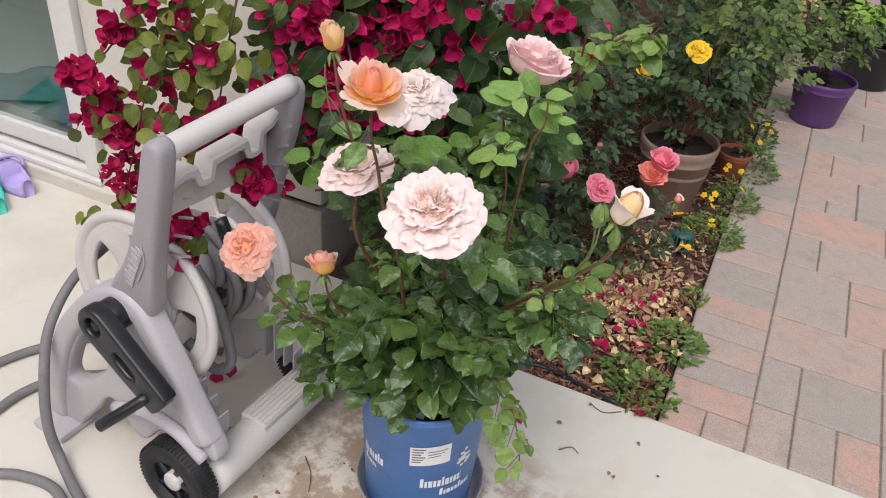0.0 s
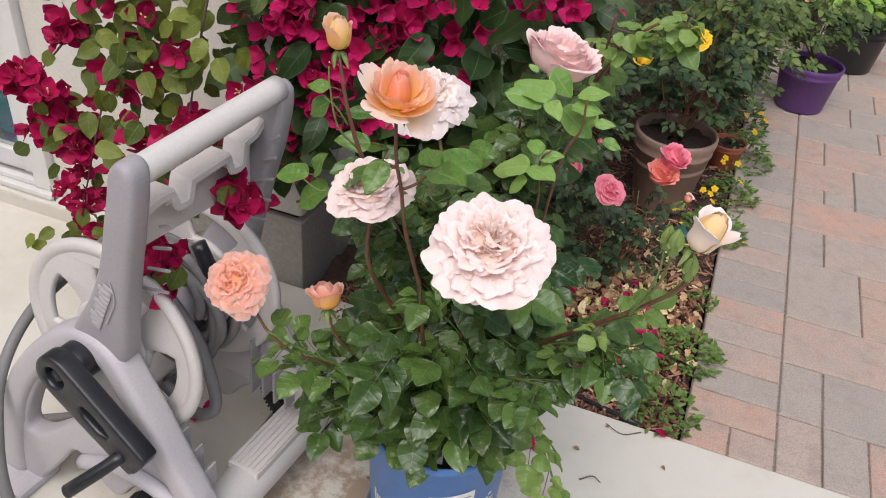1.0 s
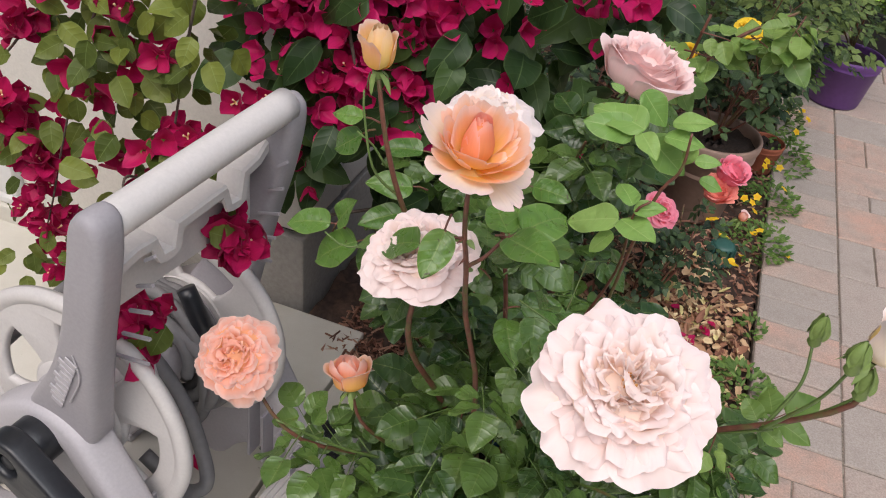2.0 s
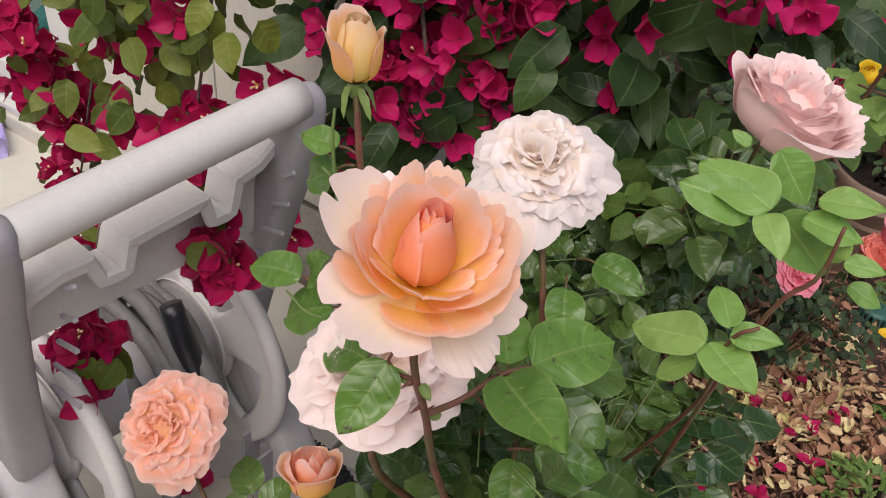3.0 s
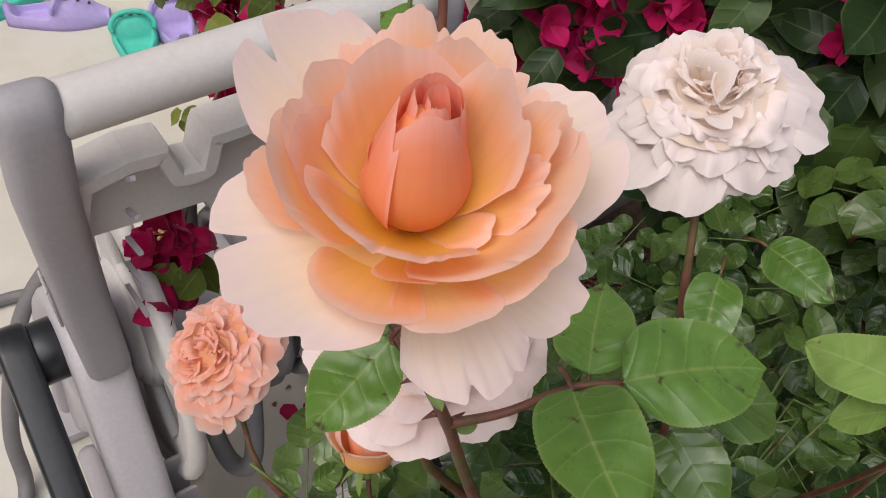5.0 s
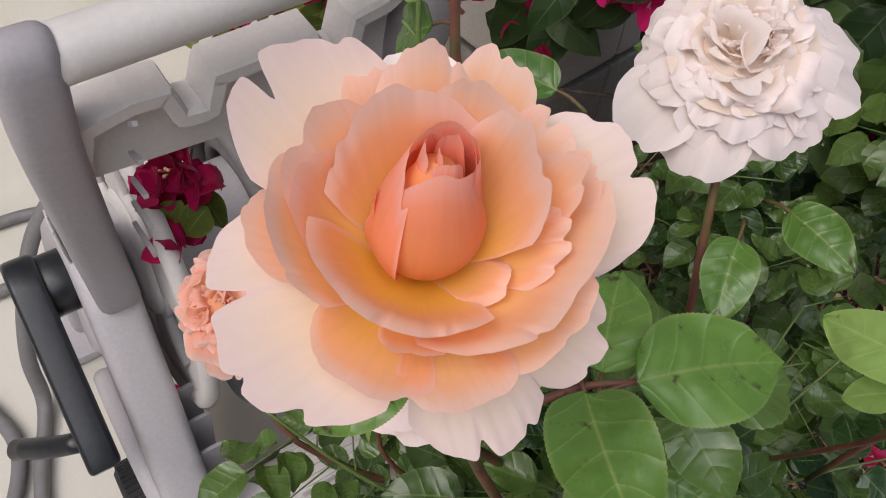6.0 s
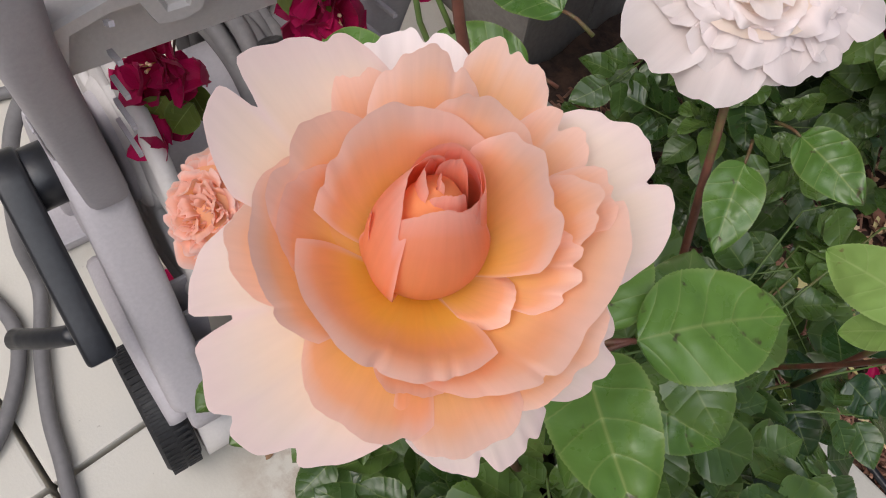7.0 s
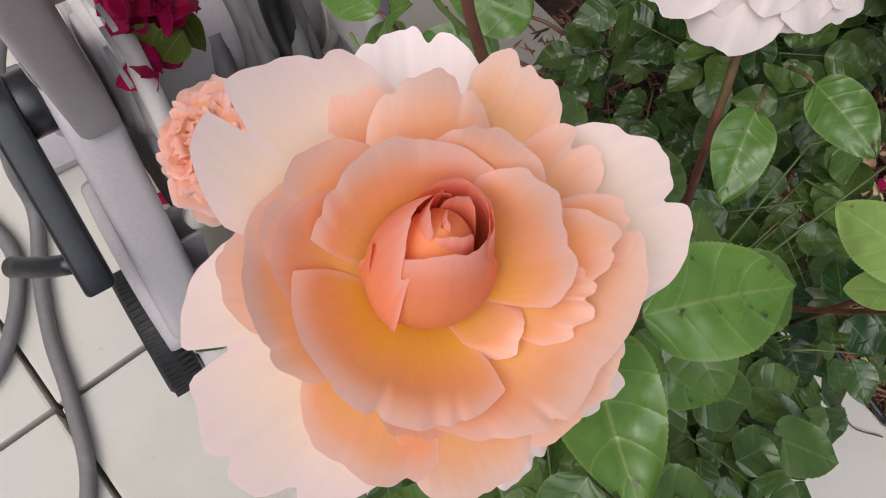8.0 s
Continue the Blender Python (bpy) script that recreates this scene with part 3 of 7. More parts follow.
def full_rose(parent, where, axis, radius, mat, label, seed, layers=6, centre=None, cupped=0.0, ruffle=0.8, droop=0.0, height=1.0, heart=None):
    """A very double rose: whorls of wavy petals from a flat skirt to an upright heart. radius in mm."""
    rnd = random.Random(seed)
    ob, m = bloom(parent, where, axis, label, seed)
    for k in range(layers):
        q = k / (layers - 1)                       # 0 skirt, 1 heart
        count = max(6, round(11 - 4 * q))
        for i in range(count):
            az = 360 * (i + 0.5 * (k % 2)) / count + rnd.gauss(0, 8 + 25 * q)
            rho = radius * (1 - 0.93 * q ** 0.9) * rnd.uniform(0.84, 1.06)
            dome = 0.04 + 0.42 * cupped + (0.44 - 0.10 * cupped) * (1 - (rho / radius) ** 1.7)
            zeta = radius * height * dome * rnd.uniform(0.82 - 0.2 * q, 1.12)
            zeta -= droop * radius * 0.42 * (1 - q) ** 2
            arch = (0.10 + 0.16 * droop) * radius * (1 - q)
            foot = 0.05 * radius + 0.25 * rho * q
            prof = [(foot * 0.5, 0.0), (foot + 0.3 * rho, 0.30 * zeta + 0.6 * arch), (foot * 0.7 + 0.62 * rho, 0.66 * zeta + arch), (foot * 0.2 + 0.88 * rho, 0.93 * zeta + 0.6 * arch), (rho * 1.03, zeta)]
            notch = [(rnd.uniform(-0.6, 0.6), rnd.uniform(0.03, 0.13), rnd.uniform(0.10, 0.24)) for _ in range(rnd.choice((1, 2, 2)))]
            lean = Matrix.Rotation(radians(rnd.gauss(0, 3 + 7 * q)), 4, "X") @ Matrix.Rotation(radians(rnd.gauss(0, 2 + 5 * q)), 4, "Y")
            add_petal(ob, m @ Matrix.Rotation(radians(az), 4, "Z") @ lean, heart if heart and q > 0.55 else mat, 0, rnd.uniform(30, 44) * (1 + 0.6 * q), prof, lobes=notch, fall=rnd.uniform(0.2, 0.4), power=rnd.uniform(2.2, 4), ruffle=ruffle * (1.3 + 1.3 * q) * radius / 50, cup=rnd.uniform(0.0, 0.7), nick=0.009, twist=rnd.gauss(0, 0.5 + 0.6 * q), roll=rnd.uniform(0.2, 2.2), seed=rnd.randrange(9999), nt=22, ns=11)
    # a low dome added between the whorls to brighten the crevices, for packed petals
    dome = lathe([(radius * 0.001 * s, radius * height * 0.00078 * (0.04 + 0.42 * cupped + (0.44 - 0.10 * cupped) * (1 - s ** 1.7))) for s in (0.62, 0.5, 0.4, 0.3, 0.2, 0.1, 0.01)], 20)
    put("inner_petals", mesh_of("inner_petals", dome[0], dome[1], heart or mat, [(0.5, 0.5)] * len(dome[0])), ob, m)
    # the crumpled heart
    for i in range(11):
        a, d = 2.4 * i, radius * ((0.15 if centre else 0.0) + 0.26 * (i / 11) ** 0.6)
        top = radius * height * (0.50 + 0.40 * cupped) * rnd.uniform(0.8, 1.05)
        w = radius * rnd.uniform(0.14, 0.24)
        spot = m @ Matrix.Translation((d * 0.001 * math.cos(a), d * 0.001 * math.sin(a), 0)) @ Matrix.Rotation(rnd.uniform(0, 6.28), 4, "Z") @ Matrix.Rotation(radians(rnd.gauss(0, 14)), 4, "Y")
        add_petal(ob, spot, heart or mat, 0, rnd.uniform(50, 75), [(w * 0.3, top * 0.3), (w * 0.8, top * 0.5), (w, top * 0.75), (w * rnd.uniform(1.1, 1.5), top * 0.95), (w * rnd.uniform(1.3, 2.1), top)], lobes=[(rnd.uniform(-0.5, 0.5), 0.16, 0.12)], fall=0.4, power=2.2, ruffle=ruffle * 0.9 * radius / 50, roll=1.0, seed=rnd.randrange(9999), nt=14, ns=9)
    if centre:
        bits = []
        for i in range(22):
            a, r = rnd.uniform(0, 6.28), rnd.uniform(0, radius * 0.07) * 0.001
            z = radius * 0.00056 * height
            bits.append(tube([(r * 0.4 * math.cos(a), r * 0.4 * math.sin(a), 0.004), (r * math.cos(a), r * math.sin(a), z * 0.7), (r * 1.6 * math.cos(a), r * 1.6 * math.sin(a), z + 0.002)], 0.0005, 0.0009, 4, 4))
        v, f, uv = joined(bits)
        put("stamens", mesh_of("stamens", v, f, centre, uv), ob, m, "amber stamens in the heart")
    return ob


def goblet_rose(parent, where, axis, radius, tall, mat, label, seed):
    """A cupped rose: upright shells of petals round a packed heart, the outermost flaring. Sizes in mm."""
    rnd = random.Random(seed)
    ob, m = bloom(parent, where, axis, label, seed)
    for k in range(9):
        q = k / 8
        for i in range(6 - (k > 5)):
            rho, top = radius * (1 - 0.84 * q) * rnd.uniform(0.88, 1.08), tall * (0.80 + 0.22 * q) * rnd.uniform(0.84, 1.08)
            flare = radius * rnd.uniform(0.05, 0.5) * (1 - q)
            prof = [(1, 0), (rho * 0.68 + 2, top * 0.14), (rho * 0.95, top * 0.45), (rho * 0.98 + 0.3 * flare, top * 0.8), (rho * 0.97 + flare, top - 0.15 * flare)]
            lean = Matrix.Rotation(radians(rnd.gauss(0, 4 + 8 * q)), 4, "X") @ Matrix.Rotation(radians(rnd.gauss(0, 5 + 4 * q)), 4, "Y")
            add_petal(ob, m @ Matrix.Rotation(radians(60 * i + 34 * k + rnd.gauss(0, 14)), 4, "Z") @ lean, mat, 0, rnd.uniform(34, 50) * (1 + 0.3 * q), prof, lobes=[(rnd.uniform(-0.6, 0.6), rnd.uniform(0.05, 0.2), 0.12), (rnd.uniform(-0.6, 0.6), 0.06, 0.08)], fall=rnd.uniform(0.2, 0.36), power=2.6, ruffle=0.04 * radius, roll=rnd.uniform(0.0, 0.05) * radius, seed=rnd.randrange(9999), nt=20, ns=12)
    # filler in petal colour, added so that the heart's gaps stay bright
    core = lathe([(radius * 0.00085, tall * 0.0004), (radius * 0.0008, tall * 0.0006), (radius * 0.0005, tall * 0.0007), (0.0004, tall * 0.00074)], 18)
    put("inner_petals", mesh_of("inner_petals", core[0], core[1], mat, [(0.5, 0.5)] * len(core[0])), ob, m)
    return ob


def bud_rose(parent, where, axis, radius, tall, mats, label, seed, open_petals=2, mouth=0.5, flare=1.5):
    """A bud: wrapped petals, some folding out. Sizes in mm; mouth is its opening as a share of the radius."""
    rnd = random.Random(seed)
    ob, m = bloom(parent, where, axis, label, seed)
    for k in range(7):
        q = k / 6
        r, lip = radius * (1 - 0.6 * q), mouth * (1 - 0.45 * q)
        prof = [(0.8, 0), (r * 0.82, tall * 0.2), (r * 1.02, tall * 0.45), (r * (0.42 + 0.95 * lip), tall * 0.72), (r * lip, tall * (0.93 + 0.06 * q))]
        add_petal(ob, m, mats[0], k * 137 + rnd.uniform(-10, 10), 100 - 34 * (mouth > 0.7), prof, fall=0.14 + 0.2 * (mouth > 0.7), power=2.4, roll=0.8, ruffle=0.25 + 0.6 * (mouth > 0.7), seed=seed + k, nt=14, ns=10)
    for k in range(open_petals):
        out = radius * flare * rnd.uniform(0.85, 1.2)
        prof = [(1, 0), (radius * 0.95, tall * 0.18), (radius * 1.15, tall * 0.45), (0.35 * radius + 0.7 * out, tall * 0.68), (out, tall * rnd.uniform(0.72, 0.88))]
        add_petal(ob, m, mats[1], k * 360 / max(1, open_petals) + rnd.uniform(-25, 25), 52, prof, fall=0.35, ruffle=0.8, roll=1.5, lobes=[(rnd.uniform(-0.4, 0.4), 0.1, 0.15)], seed=seed + 40 + k, nt=14, ns=10)
    return ob


# ---- ground, patio and house ----
def sheet(x0, x1, y0, y1, z, nx, ny, rough, seed):
    rnd = random.Random(seed)
    vs = [Vector((x0 + (x1 - x0) * i / nx, y0 + (y1 - y0) * j / ny, z + rnd.uniform(-rough, rough))) for j in range(ny + 1) for i in range(nx + 1)]
    return vs, grid(nx, ny), [(0, 0)] * len(vs)


v, f, uv = sheet(-80, 80, -80, 80, -0.09, 40, 40, 0.0, 1)
put("ground", mesh_of("ground", v, f, EARTH, uv), None, HOUSE, "dark bare garden earth around the house", "ground", kind="structure")

patio = tagged(new("pavement"), "pale weathered concrete patio with tooled joints", "patio", kind="structure")
patio.matrix_world = HOUSE
for x0, x1, y0, y1 in ((-6, -0.884, -0.920, 0.10), (-0.876, 5, -0.920, 0.0), (-6, -0.884, -5, -0.928), (-0.876, 5, -5, -0.928)):
    v, f, uv = box(x0, x1, y0, y1, -0.1, 0.0, 0.005)
    put("slab", mesh_of("slab", v, f, CONCRETE, uv, smooth=False), patio, HOUSE)

WALL_V, CORNER_U = 0.11, -1.05
wall = thing("wall_front", at(-2, WALL_V, 0), "cream stucco house wall beside the patio", "wall", kind="structure")
for x0, x1, z0, z1 in ((-1.868, -1.45, -0.1, 2.7), (-1.45, CORNER_U, 0.222, 2.7), (-3.9, -1.868, 2.12, 2.7), (-6, -3.9, -0.1, 2.7)):
    v, f, uv = box(x0, x1, WALL_V, WALL_V + 0.2, z0, z1, 0.012)
    put("wall_panel", mesh_of("wall_panel", v, f, STUCCO, uv, smooth=False), wall, HOUSE)
# the bare foundation at the corner; a black strip gives the weep gap's dark
v, f, uv = box(-1.449, CORNER_U - 0.006, WALL_V + 0.006, WALL_V + 0.199, -0.1, 0.198, 0.006)
put("foundation", mesh_of("foundation", v, f, FOUNDATION, uv, smooth=False), wall, HOUSE, "bare grey concrete foundation")
v, f, uv = box(-1.449, CORNER_U - 0.03, WALL_V + 0.03, WALL_V + 0.199, 0.198, 0.2215, 0.0)
put("weep_gap", mesh_of("weep_gap", v, f, RUBBER, uv, smooth=False), wall, HOUSE, "black strip for the dark in the weep gap under the stucco")
v, f, uv = box(CORNER_U - 0.2, CORNER_U - 0.006, WALL_V + 0.2, 7.0, -0.1, 0.198, 0.004)
put("wall_foundation", mesh_of("wall_foundation", v, f, FOUNDATION, uv, smooth=False), None, HOUSE, "bare grey concrete foundation under the side wall", "foundation", kind="structure")
# black strip whose colour stands for the dark inside the gap
v, f, uv = box(CORNER_U - 0.2, CORNER_U - 0.03, WALL_V + 0.2, 7.0, 0.198, 0.2215, 0.0)
put("wall_gap", mesh_of("wall_gap", v, f, RUBBER, uv, smooth=False), None, HOUSE, "black strip for the dark in the weep gap under the side wall's stucco", "weep gap", kind="structure")
v, f, uv = box(CORNER_U - 0.2, CORNER_U, WALL_V + 0.2, 7.0, 0.222, 2.7, 0.012)
put("wall_side", mesh_of("wall_side", v, f, STUCCO, uv, smooth=False), None, HOUSE, "cream stucco side wall behind the flower bed", "wall", kind="structure")
v, f, uv = box(-6, CORNER_U, 2.6, 2.75, -0.1, 2.7, 0.01)
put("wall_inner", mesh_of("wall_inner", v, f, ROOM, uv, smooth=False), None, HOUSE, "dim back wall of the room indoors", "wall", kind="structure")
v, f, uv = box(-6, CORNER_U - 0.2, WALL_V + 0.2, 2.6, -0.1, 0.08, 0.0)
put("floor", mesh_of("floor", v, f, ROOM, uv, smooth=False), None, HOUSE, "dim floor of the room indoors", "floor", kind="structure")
v, f, uv = box(-6.3, CORNER_U + 0.25, WALL_V - 0.25, 7.2, 2.7, 2.85, 0.01)
put("roof", mesh_of("roof", v, f, STUCCO, uv, smooth=False), None, HOUSE, "pale boarded eaves of the house", "roof", kind="structure")

# unseen roof, added to shade the door, wall and patio beside the house
v, f, uv = box(-6.3, -1.6, -0.7, WALL_V - 0.25, 2.7, 2.8, 0.01)
put("porch_roof", mesh_of("porch_roof", v, f, STUCCO, uv, smooth=False), None, HOUSE, "unseen roof added to shade the glass door and wall", "roof", kind="structure")

# plain unseen walls round the garden, added to block light from the low sky
for name, x0, x1, y0, y1 in (("wall_garden_south", -6.2, 5.2, -5.2, -5.0), ("wall_garden_east", 5.0, 5.2, -5.0, 11.0), ("wall_garden_north", -1.0, 5.0, 11.0, 11.2), ("wall_garden_west", -6.2, -6.0, -5.0, 0.11)):
    v, f, uv = box(x0, x1, y0, y1, -0.1, 2.6, 0.01)
    put(name, mesh_of(name, v, f, UNSEEN_WALL, uv, smooth=False), None, HOUSE, "plain unseen wall added to block low sky light", "wall", kind="structure")

# sliding door: frame of the opening, sash, glass, sill
door = thing("door_1", at(-2.8, WALL_V, 0.08), "white vinyl sliding glass door, shut", "door", kind="structure")


def bar(name, x0, x1, y0, y1, z0, z1, mat, parent, b=0.004, label=""):
    v, f, uv = box(x0, x1, y0, y1, z0, z1, b)
    return put(name, mesh_of(name, v, f, mat, uv, smooth=False), parent, HOUSE, label)


bar("jamb", -1.932, -1.870, 0.085, 0.21, 0.072, 2.115, VINYL, door)
bar("jamb", -3.9, -3.84, 0.085, 0.21, 0.072, 2.115, VINYL, door)
bar("head", -3.84, -1.932, 0.085, 0.21, 2.055, 2.115, VINYL, door)
bar("threshold", -3.9, -1.862, 0.07, 0.24, 0.052, 0.070, VINYL, door)
bar("track", -3.84, -1.934, 0.09, 0.112, 0.072, 0.086, VINYL, door, 0.002)
bar("sash_stile", -2.005, -1.936, 0.125, 0.165, 0.085, 2.05, VINYL, door)
bar("sash_stile", -2.90, -2.83, 0.125, 0.165, 0.085, 2.05, VINYL, door)
bar("sash_rail", -2.83, -2.005, 0.125, 0.165, 0.088, 0.150, VINYL, door)
pane = bar("pane", -2.83, -2.005, 0.142, 0.148, 0.15, 2.05, GLASS, door, 0)
pane.visible_shadow = False
pane = bar("pane", -3.84, -2.90, 0.162, 0.168, 0.09, 2.05, GLASS, door, 0)
pane.visible_shadow = False
bar("sill_step", -4.0, -1.45, 0.058, 0.109, -0.02, 0.049, CONCRETE, wall, 0.008)
# folded cloths on the floor indoors
for k, (x, y, s) in enumerate(((-2.20, 0.36, 0.16), (-2.50, 0.44, 0.2), (-2.1, 0.62, 0.15))):
    rnd = random.Random(k)
    vs, fs, uvs = sheet(-s, s, -s * 0.6, s * 0.6, 0, 14, 10, 0.0, k)
    for p in vs:
        p.z = 0.02 + 0.06 * (1 - (p.x / s) ** 2) * (1 - (p.y / s / 0.6) ** 2) * (1 + 0.5 * math.sin(14 * p.x + k) * math.sin(17 * p.y))
    put("towel", mesh_of("towel", vs, fs, TOWEL, uvs), None, HOUSE @ pose(x, y, 0.085, 0, 0, 30 * k), "crumpled teal cloth lying indoors behind the glass", "cloth", "cloths indoors")


# ---- hose reel cart ----
CART = HOUSE @ Matrix.Translation((-0.024, -0.007, 0))
REEL = CART @ Matrix.Translation((-0.9, -0.7, 0)) @ Matrix.Rotation(radians(-6.2), 4, "Z") @ Matrix.Translation((0.9, 0.7, 0))


def on_plate(v0):
    """A pose that stands an xy plate upright in the cart's uz plane at v0."""
    return REEL @ Matrix.Translation((0, v0, 0)) @ Matrix.Rotation(radians(90), 4, "X")


reel = thing("hose_reel_cart", at(-0.98, -0.56, 0), "grey plastic hose reel cart standing on the patio", "hose reel")
AXLE_U, AXLE_Z = -0.99, 0.43
side_line = [(-1.252, 0.0), (-1.245, 0.08), (-1.225, 0.18), (-1.185, 0.29), (-1.11, 0.405), (-1.04, 0.475), (-0.98, 0.503), (-0.93, 0.495), (-0.885, 0.44), (-0.82, 0.325), (-0.745, 0.21), (-0.735, 0.165),
             (-0.784, 0.165), (-0.832, 0.185), (-0.90, 0.17), (-0.945, 0.10), (-0.985, 0.11), (-1.02, 0.165), (-1.055, 0.175), (-1.095, 0.11), (-1.16, 0.03), (-1.18, 0.0)]
side_hole = [(-1.19, 0.15), (-1.165, 0.225), (-1.12, 0.315), (-1.085, 0.345), (-1.075, 0.31), (-1.05, 0.295), (-1.04, 0.255), (-1.09, 0.205), (-1.15, 0.155)]
arm_line = [(-0.862, 0.79), (-0.852, 0.845), (-0.835, 0.866), (-0.815, 0.866), (-0.80, 0.845), (-0.818, 0.75), (-0.842, 0.676), (-0.876, 0.54), (-0.895, 0.44), (-1.04, 0.43), (-1.0, 0.505), (-0.935, 0.60), (-0.893, 0.69)]
rim_line = [(-1.243, 0.02), (-1.236, 0.10), (-1.205, 0.225), (-1.16, 0.32), (-1.09, 0.41), (-1.03, 0.465), (-0.975, 0.488), (-0.925, 0.475), (-0.885, 0.42), (-0.825, 0.315), (-0.76, 0.205)]
path3 = catmull([(x, z, 0) for x, z in rim_line], 40)
norms = [(path3[min(k + 1, 40)] - path3[max(k - 1, 0)]).normalized().cross(Vector((0, 0, 1))) for k in range(41)]
band_line = [tuple((p - n * 0.017)[:2]) for p, n in zip(path3, norms)] + [tuple((p + n * 0.034)[:2]) for p, n in reversed(list(zip(path3, norms)))]
NEAR, FAR = on_plate(-0.70), on_plate(-0.395)
for m, out in ((NEAR, 1), (FAR, -1)):
    plate = put("side_frame", cutout("side_frame", [side_line, side_hole], 0.042, 0.008, GREY), reel, m)
    put("edge_moulding", cutout("edge_moulding", [band_line], 0.056, 0.014, GREY, 1), plate, m @ Matrix.Translation((0, 0, 0.006 * out)))
    arm = cutout("side_arm", [arm_line], 0.044, 0.012, DARKGREY)
    if out > 0:                                # the near arm bows outward to the handle
        for p in arm.vertices:
            p.co.z += 0.031 * min(1.0, max(0.0, (p.co.y - 0.44) / 0.32))
    for p in arm.vertices:
        p.co.y += (0.016 if out > 0 else 0.012) * max(0.0, (p.co.y - 0.6) / 0.26)
    put("side_arm", arm, reel, m @ Matrix.Translation((0, 0, -0.003 * out)), "slate grey upright arm with raised lettering worn smooth")
    v, f, uv = joined([tube([(-1.02, 0.17, 0.03 * out), (-0.93, 0.215, 0.034 * out), (-0.83, 0.215, 0.034 * out), (-0.765, 0.17, 0.03 * out)], 0.014, None, 20, 10)])
    put("fender", mesh_of("fender", v, f, GREY, uv), plate, m)
    v, f, uv = box(-1.262, -1.165, -0.775 if out > 0 else -0.42, -0.675 if out > 0 else -0.32, 0.0, 0.022, 0.008)
    put("foot", mesh_of("foot", v, f, GREY, uv, smooth=False), reel, REEL)
    for k in range(5):
        z = 0.60 + 0.045 * k
        v, f, uv = tube([(-0.885 + 0.016 * k, z, -0.028 * out), (-0.83 + 0.006 * k, z + 0.012, -0.028 * out)], 0.0028, None, 2, 4)
        put("stiffening_rib", mesh_of("stiffening_rib", v, f, DARKGREY, uv, smooth=False), plate, m)
    for k in range(4):
        v, f, uv = box(-0.86 + 0.028 * k, -0.855 + 0.028 * k, 0.19, 0.33 - 0.03 * k, -0.05 if out > 0 else 0.02, -0.018 if out > 0 else 0.05, 0.001)
        put("stiffening_rib", mesh_of("stiffening_rib", v, f, DARKGREY, uv, smooth=False), plate, m)
# raised lettering, as plain bars and a stroke
bars = [box(0.013 * k, 0.009 + 0.013 * k, 0.0, 0.02 + 0.004 * (k % 3), 0, 0.002, 0.0006) for k in range(10)]
emblem_pose = NEAR @ Matrix.Translation((-0.925, 0.535, 0.030)) @ Matrix.Rotation(radians(64), 4, "Z") @ Matrix.Rotation(radians(-5), 4, "Y") @ Matrix.Scale(0.95, 4)
for v, f, uv in bars:
    put("raised_bar", mesh_of("raised_bar", v, f, GREY, uv, smooth=False), reel, emblem_pose)
v, f, uv = tube([(0.03, -0.008, 0), (0.1, -0.009, 0), (0.14, 0.012, 0)], 0.0016, 0.001, 10, 5)
put("raised_stroke", mesh_of("raised_stroke", v, f, GREY, uv, smooth=False), reel, emblem_pose)

# handle and its notched hanging rail
v, f, uv = tube([(-0.830, -0.722, 0.851), (-0.827, -0.56, 0.859), (-0.822, -0.405, 0.868)], 0.0225, None, 12, 24)
put("handle", mesh_of("handle", v, f, LIGHTGREY, uv), reel, REEL, "pale grey round handle bar")
rim = [(-0.712, 0.735), (-0.704, 0.770), (-0.664, 0.779), (-0.634, 0.777), (-0.624, 0.748), (-0.604, 0.746), (-0.596, 0.778), (-0.506, 0.781), (-0.498, 0.751), (-0.478, 0.749), (-0.470, 0.787), (-0.440, 0.793), (-0.420, 0.808), (-0.402, 0.815)]
stand_v = REEL @ Matrix(((0, 0, 1, 0), (1, 0, 0, 0), (0, 1, 0, 0), (0, 0, 0, 1)))
ledge = put("hanging_rail", cutout("hanging_rail", [[(-0.712, 0.688)] + rim + [(-0.40, 0.670)]], 0.010, 0.002, LIGHTGREY, 0), reel, stand_v @ Matrix.Translation((0, 0, -0.876)))
# the lip that follows its notched upper edge
line = [Vector((0, a[0] + (b[0] - a[0]) * k / 6, a[1] + (b[1] - a[1]) * k / 6)) for a, b in zip(rim, rim[1:]) for k in range(6)] + [Vector((0, *rim[-1]))]
vs = []
for k, p in enumerate(line):
    d = (line[min(k + 1, 78)] - line[max(k - 1, 0)]).normalized()
    n = Vector((0, -d.z, d.y))
    for u, w in ((-0.843, -0.011), (-0.839, -0.010), (-0.839, 0.001), (-0.843, 0.004), (-0.880, 0.004), (-0.880, -0.003), (-0.846, -0.003)):
        vs.append(Vector((u, p.y, p.z)) + n * w)
fs = [(7 * k + i, 7 * k + (i + 1) % 7, 7 * k + 7 + (i + 1) % 7, 7 * k + 7 + i) for k in range(78) for i in range(7)] + [(6, 5, 4, 3, 2, 1, 0), tuple(546 + i for i in range(7))]
put("lip", mesh_of("lip", vs, fs, LIGHTGREY, [(0, 0)] * len(vs), smooth=False), ledge, REEL)

# drum, flanges, wound hose
def ring(r, n=40):
    return [(AXLE_U + r * math.cos(2 * math.pi * k / n), AXLE_Z + r * math.sin(2 * math.pi * k / n)) for k in range(n)]


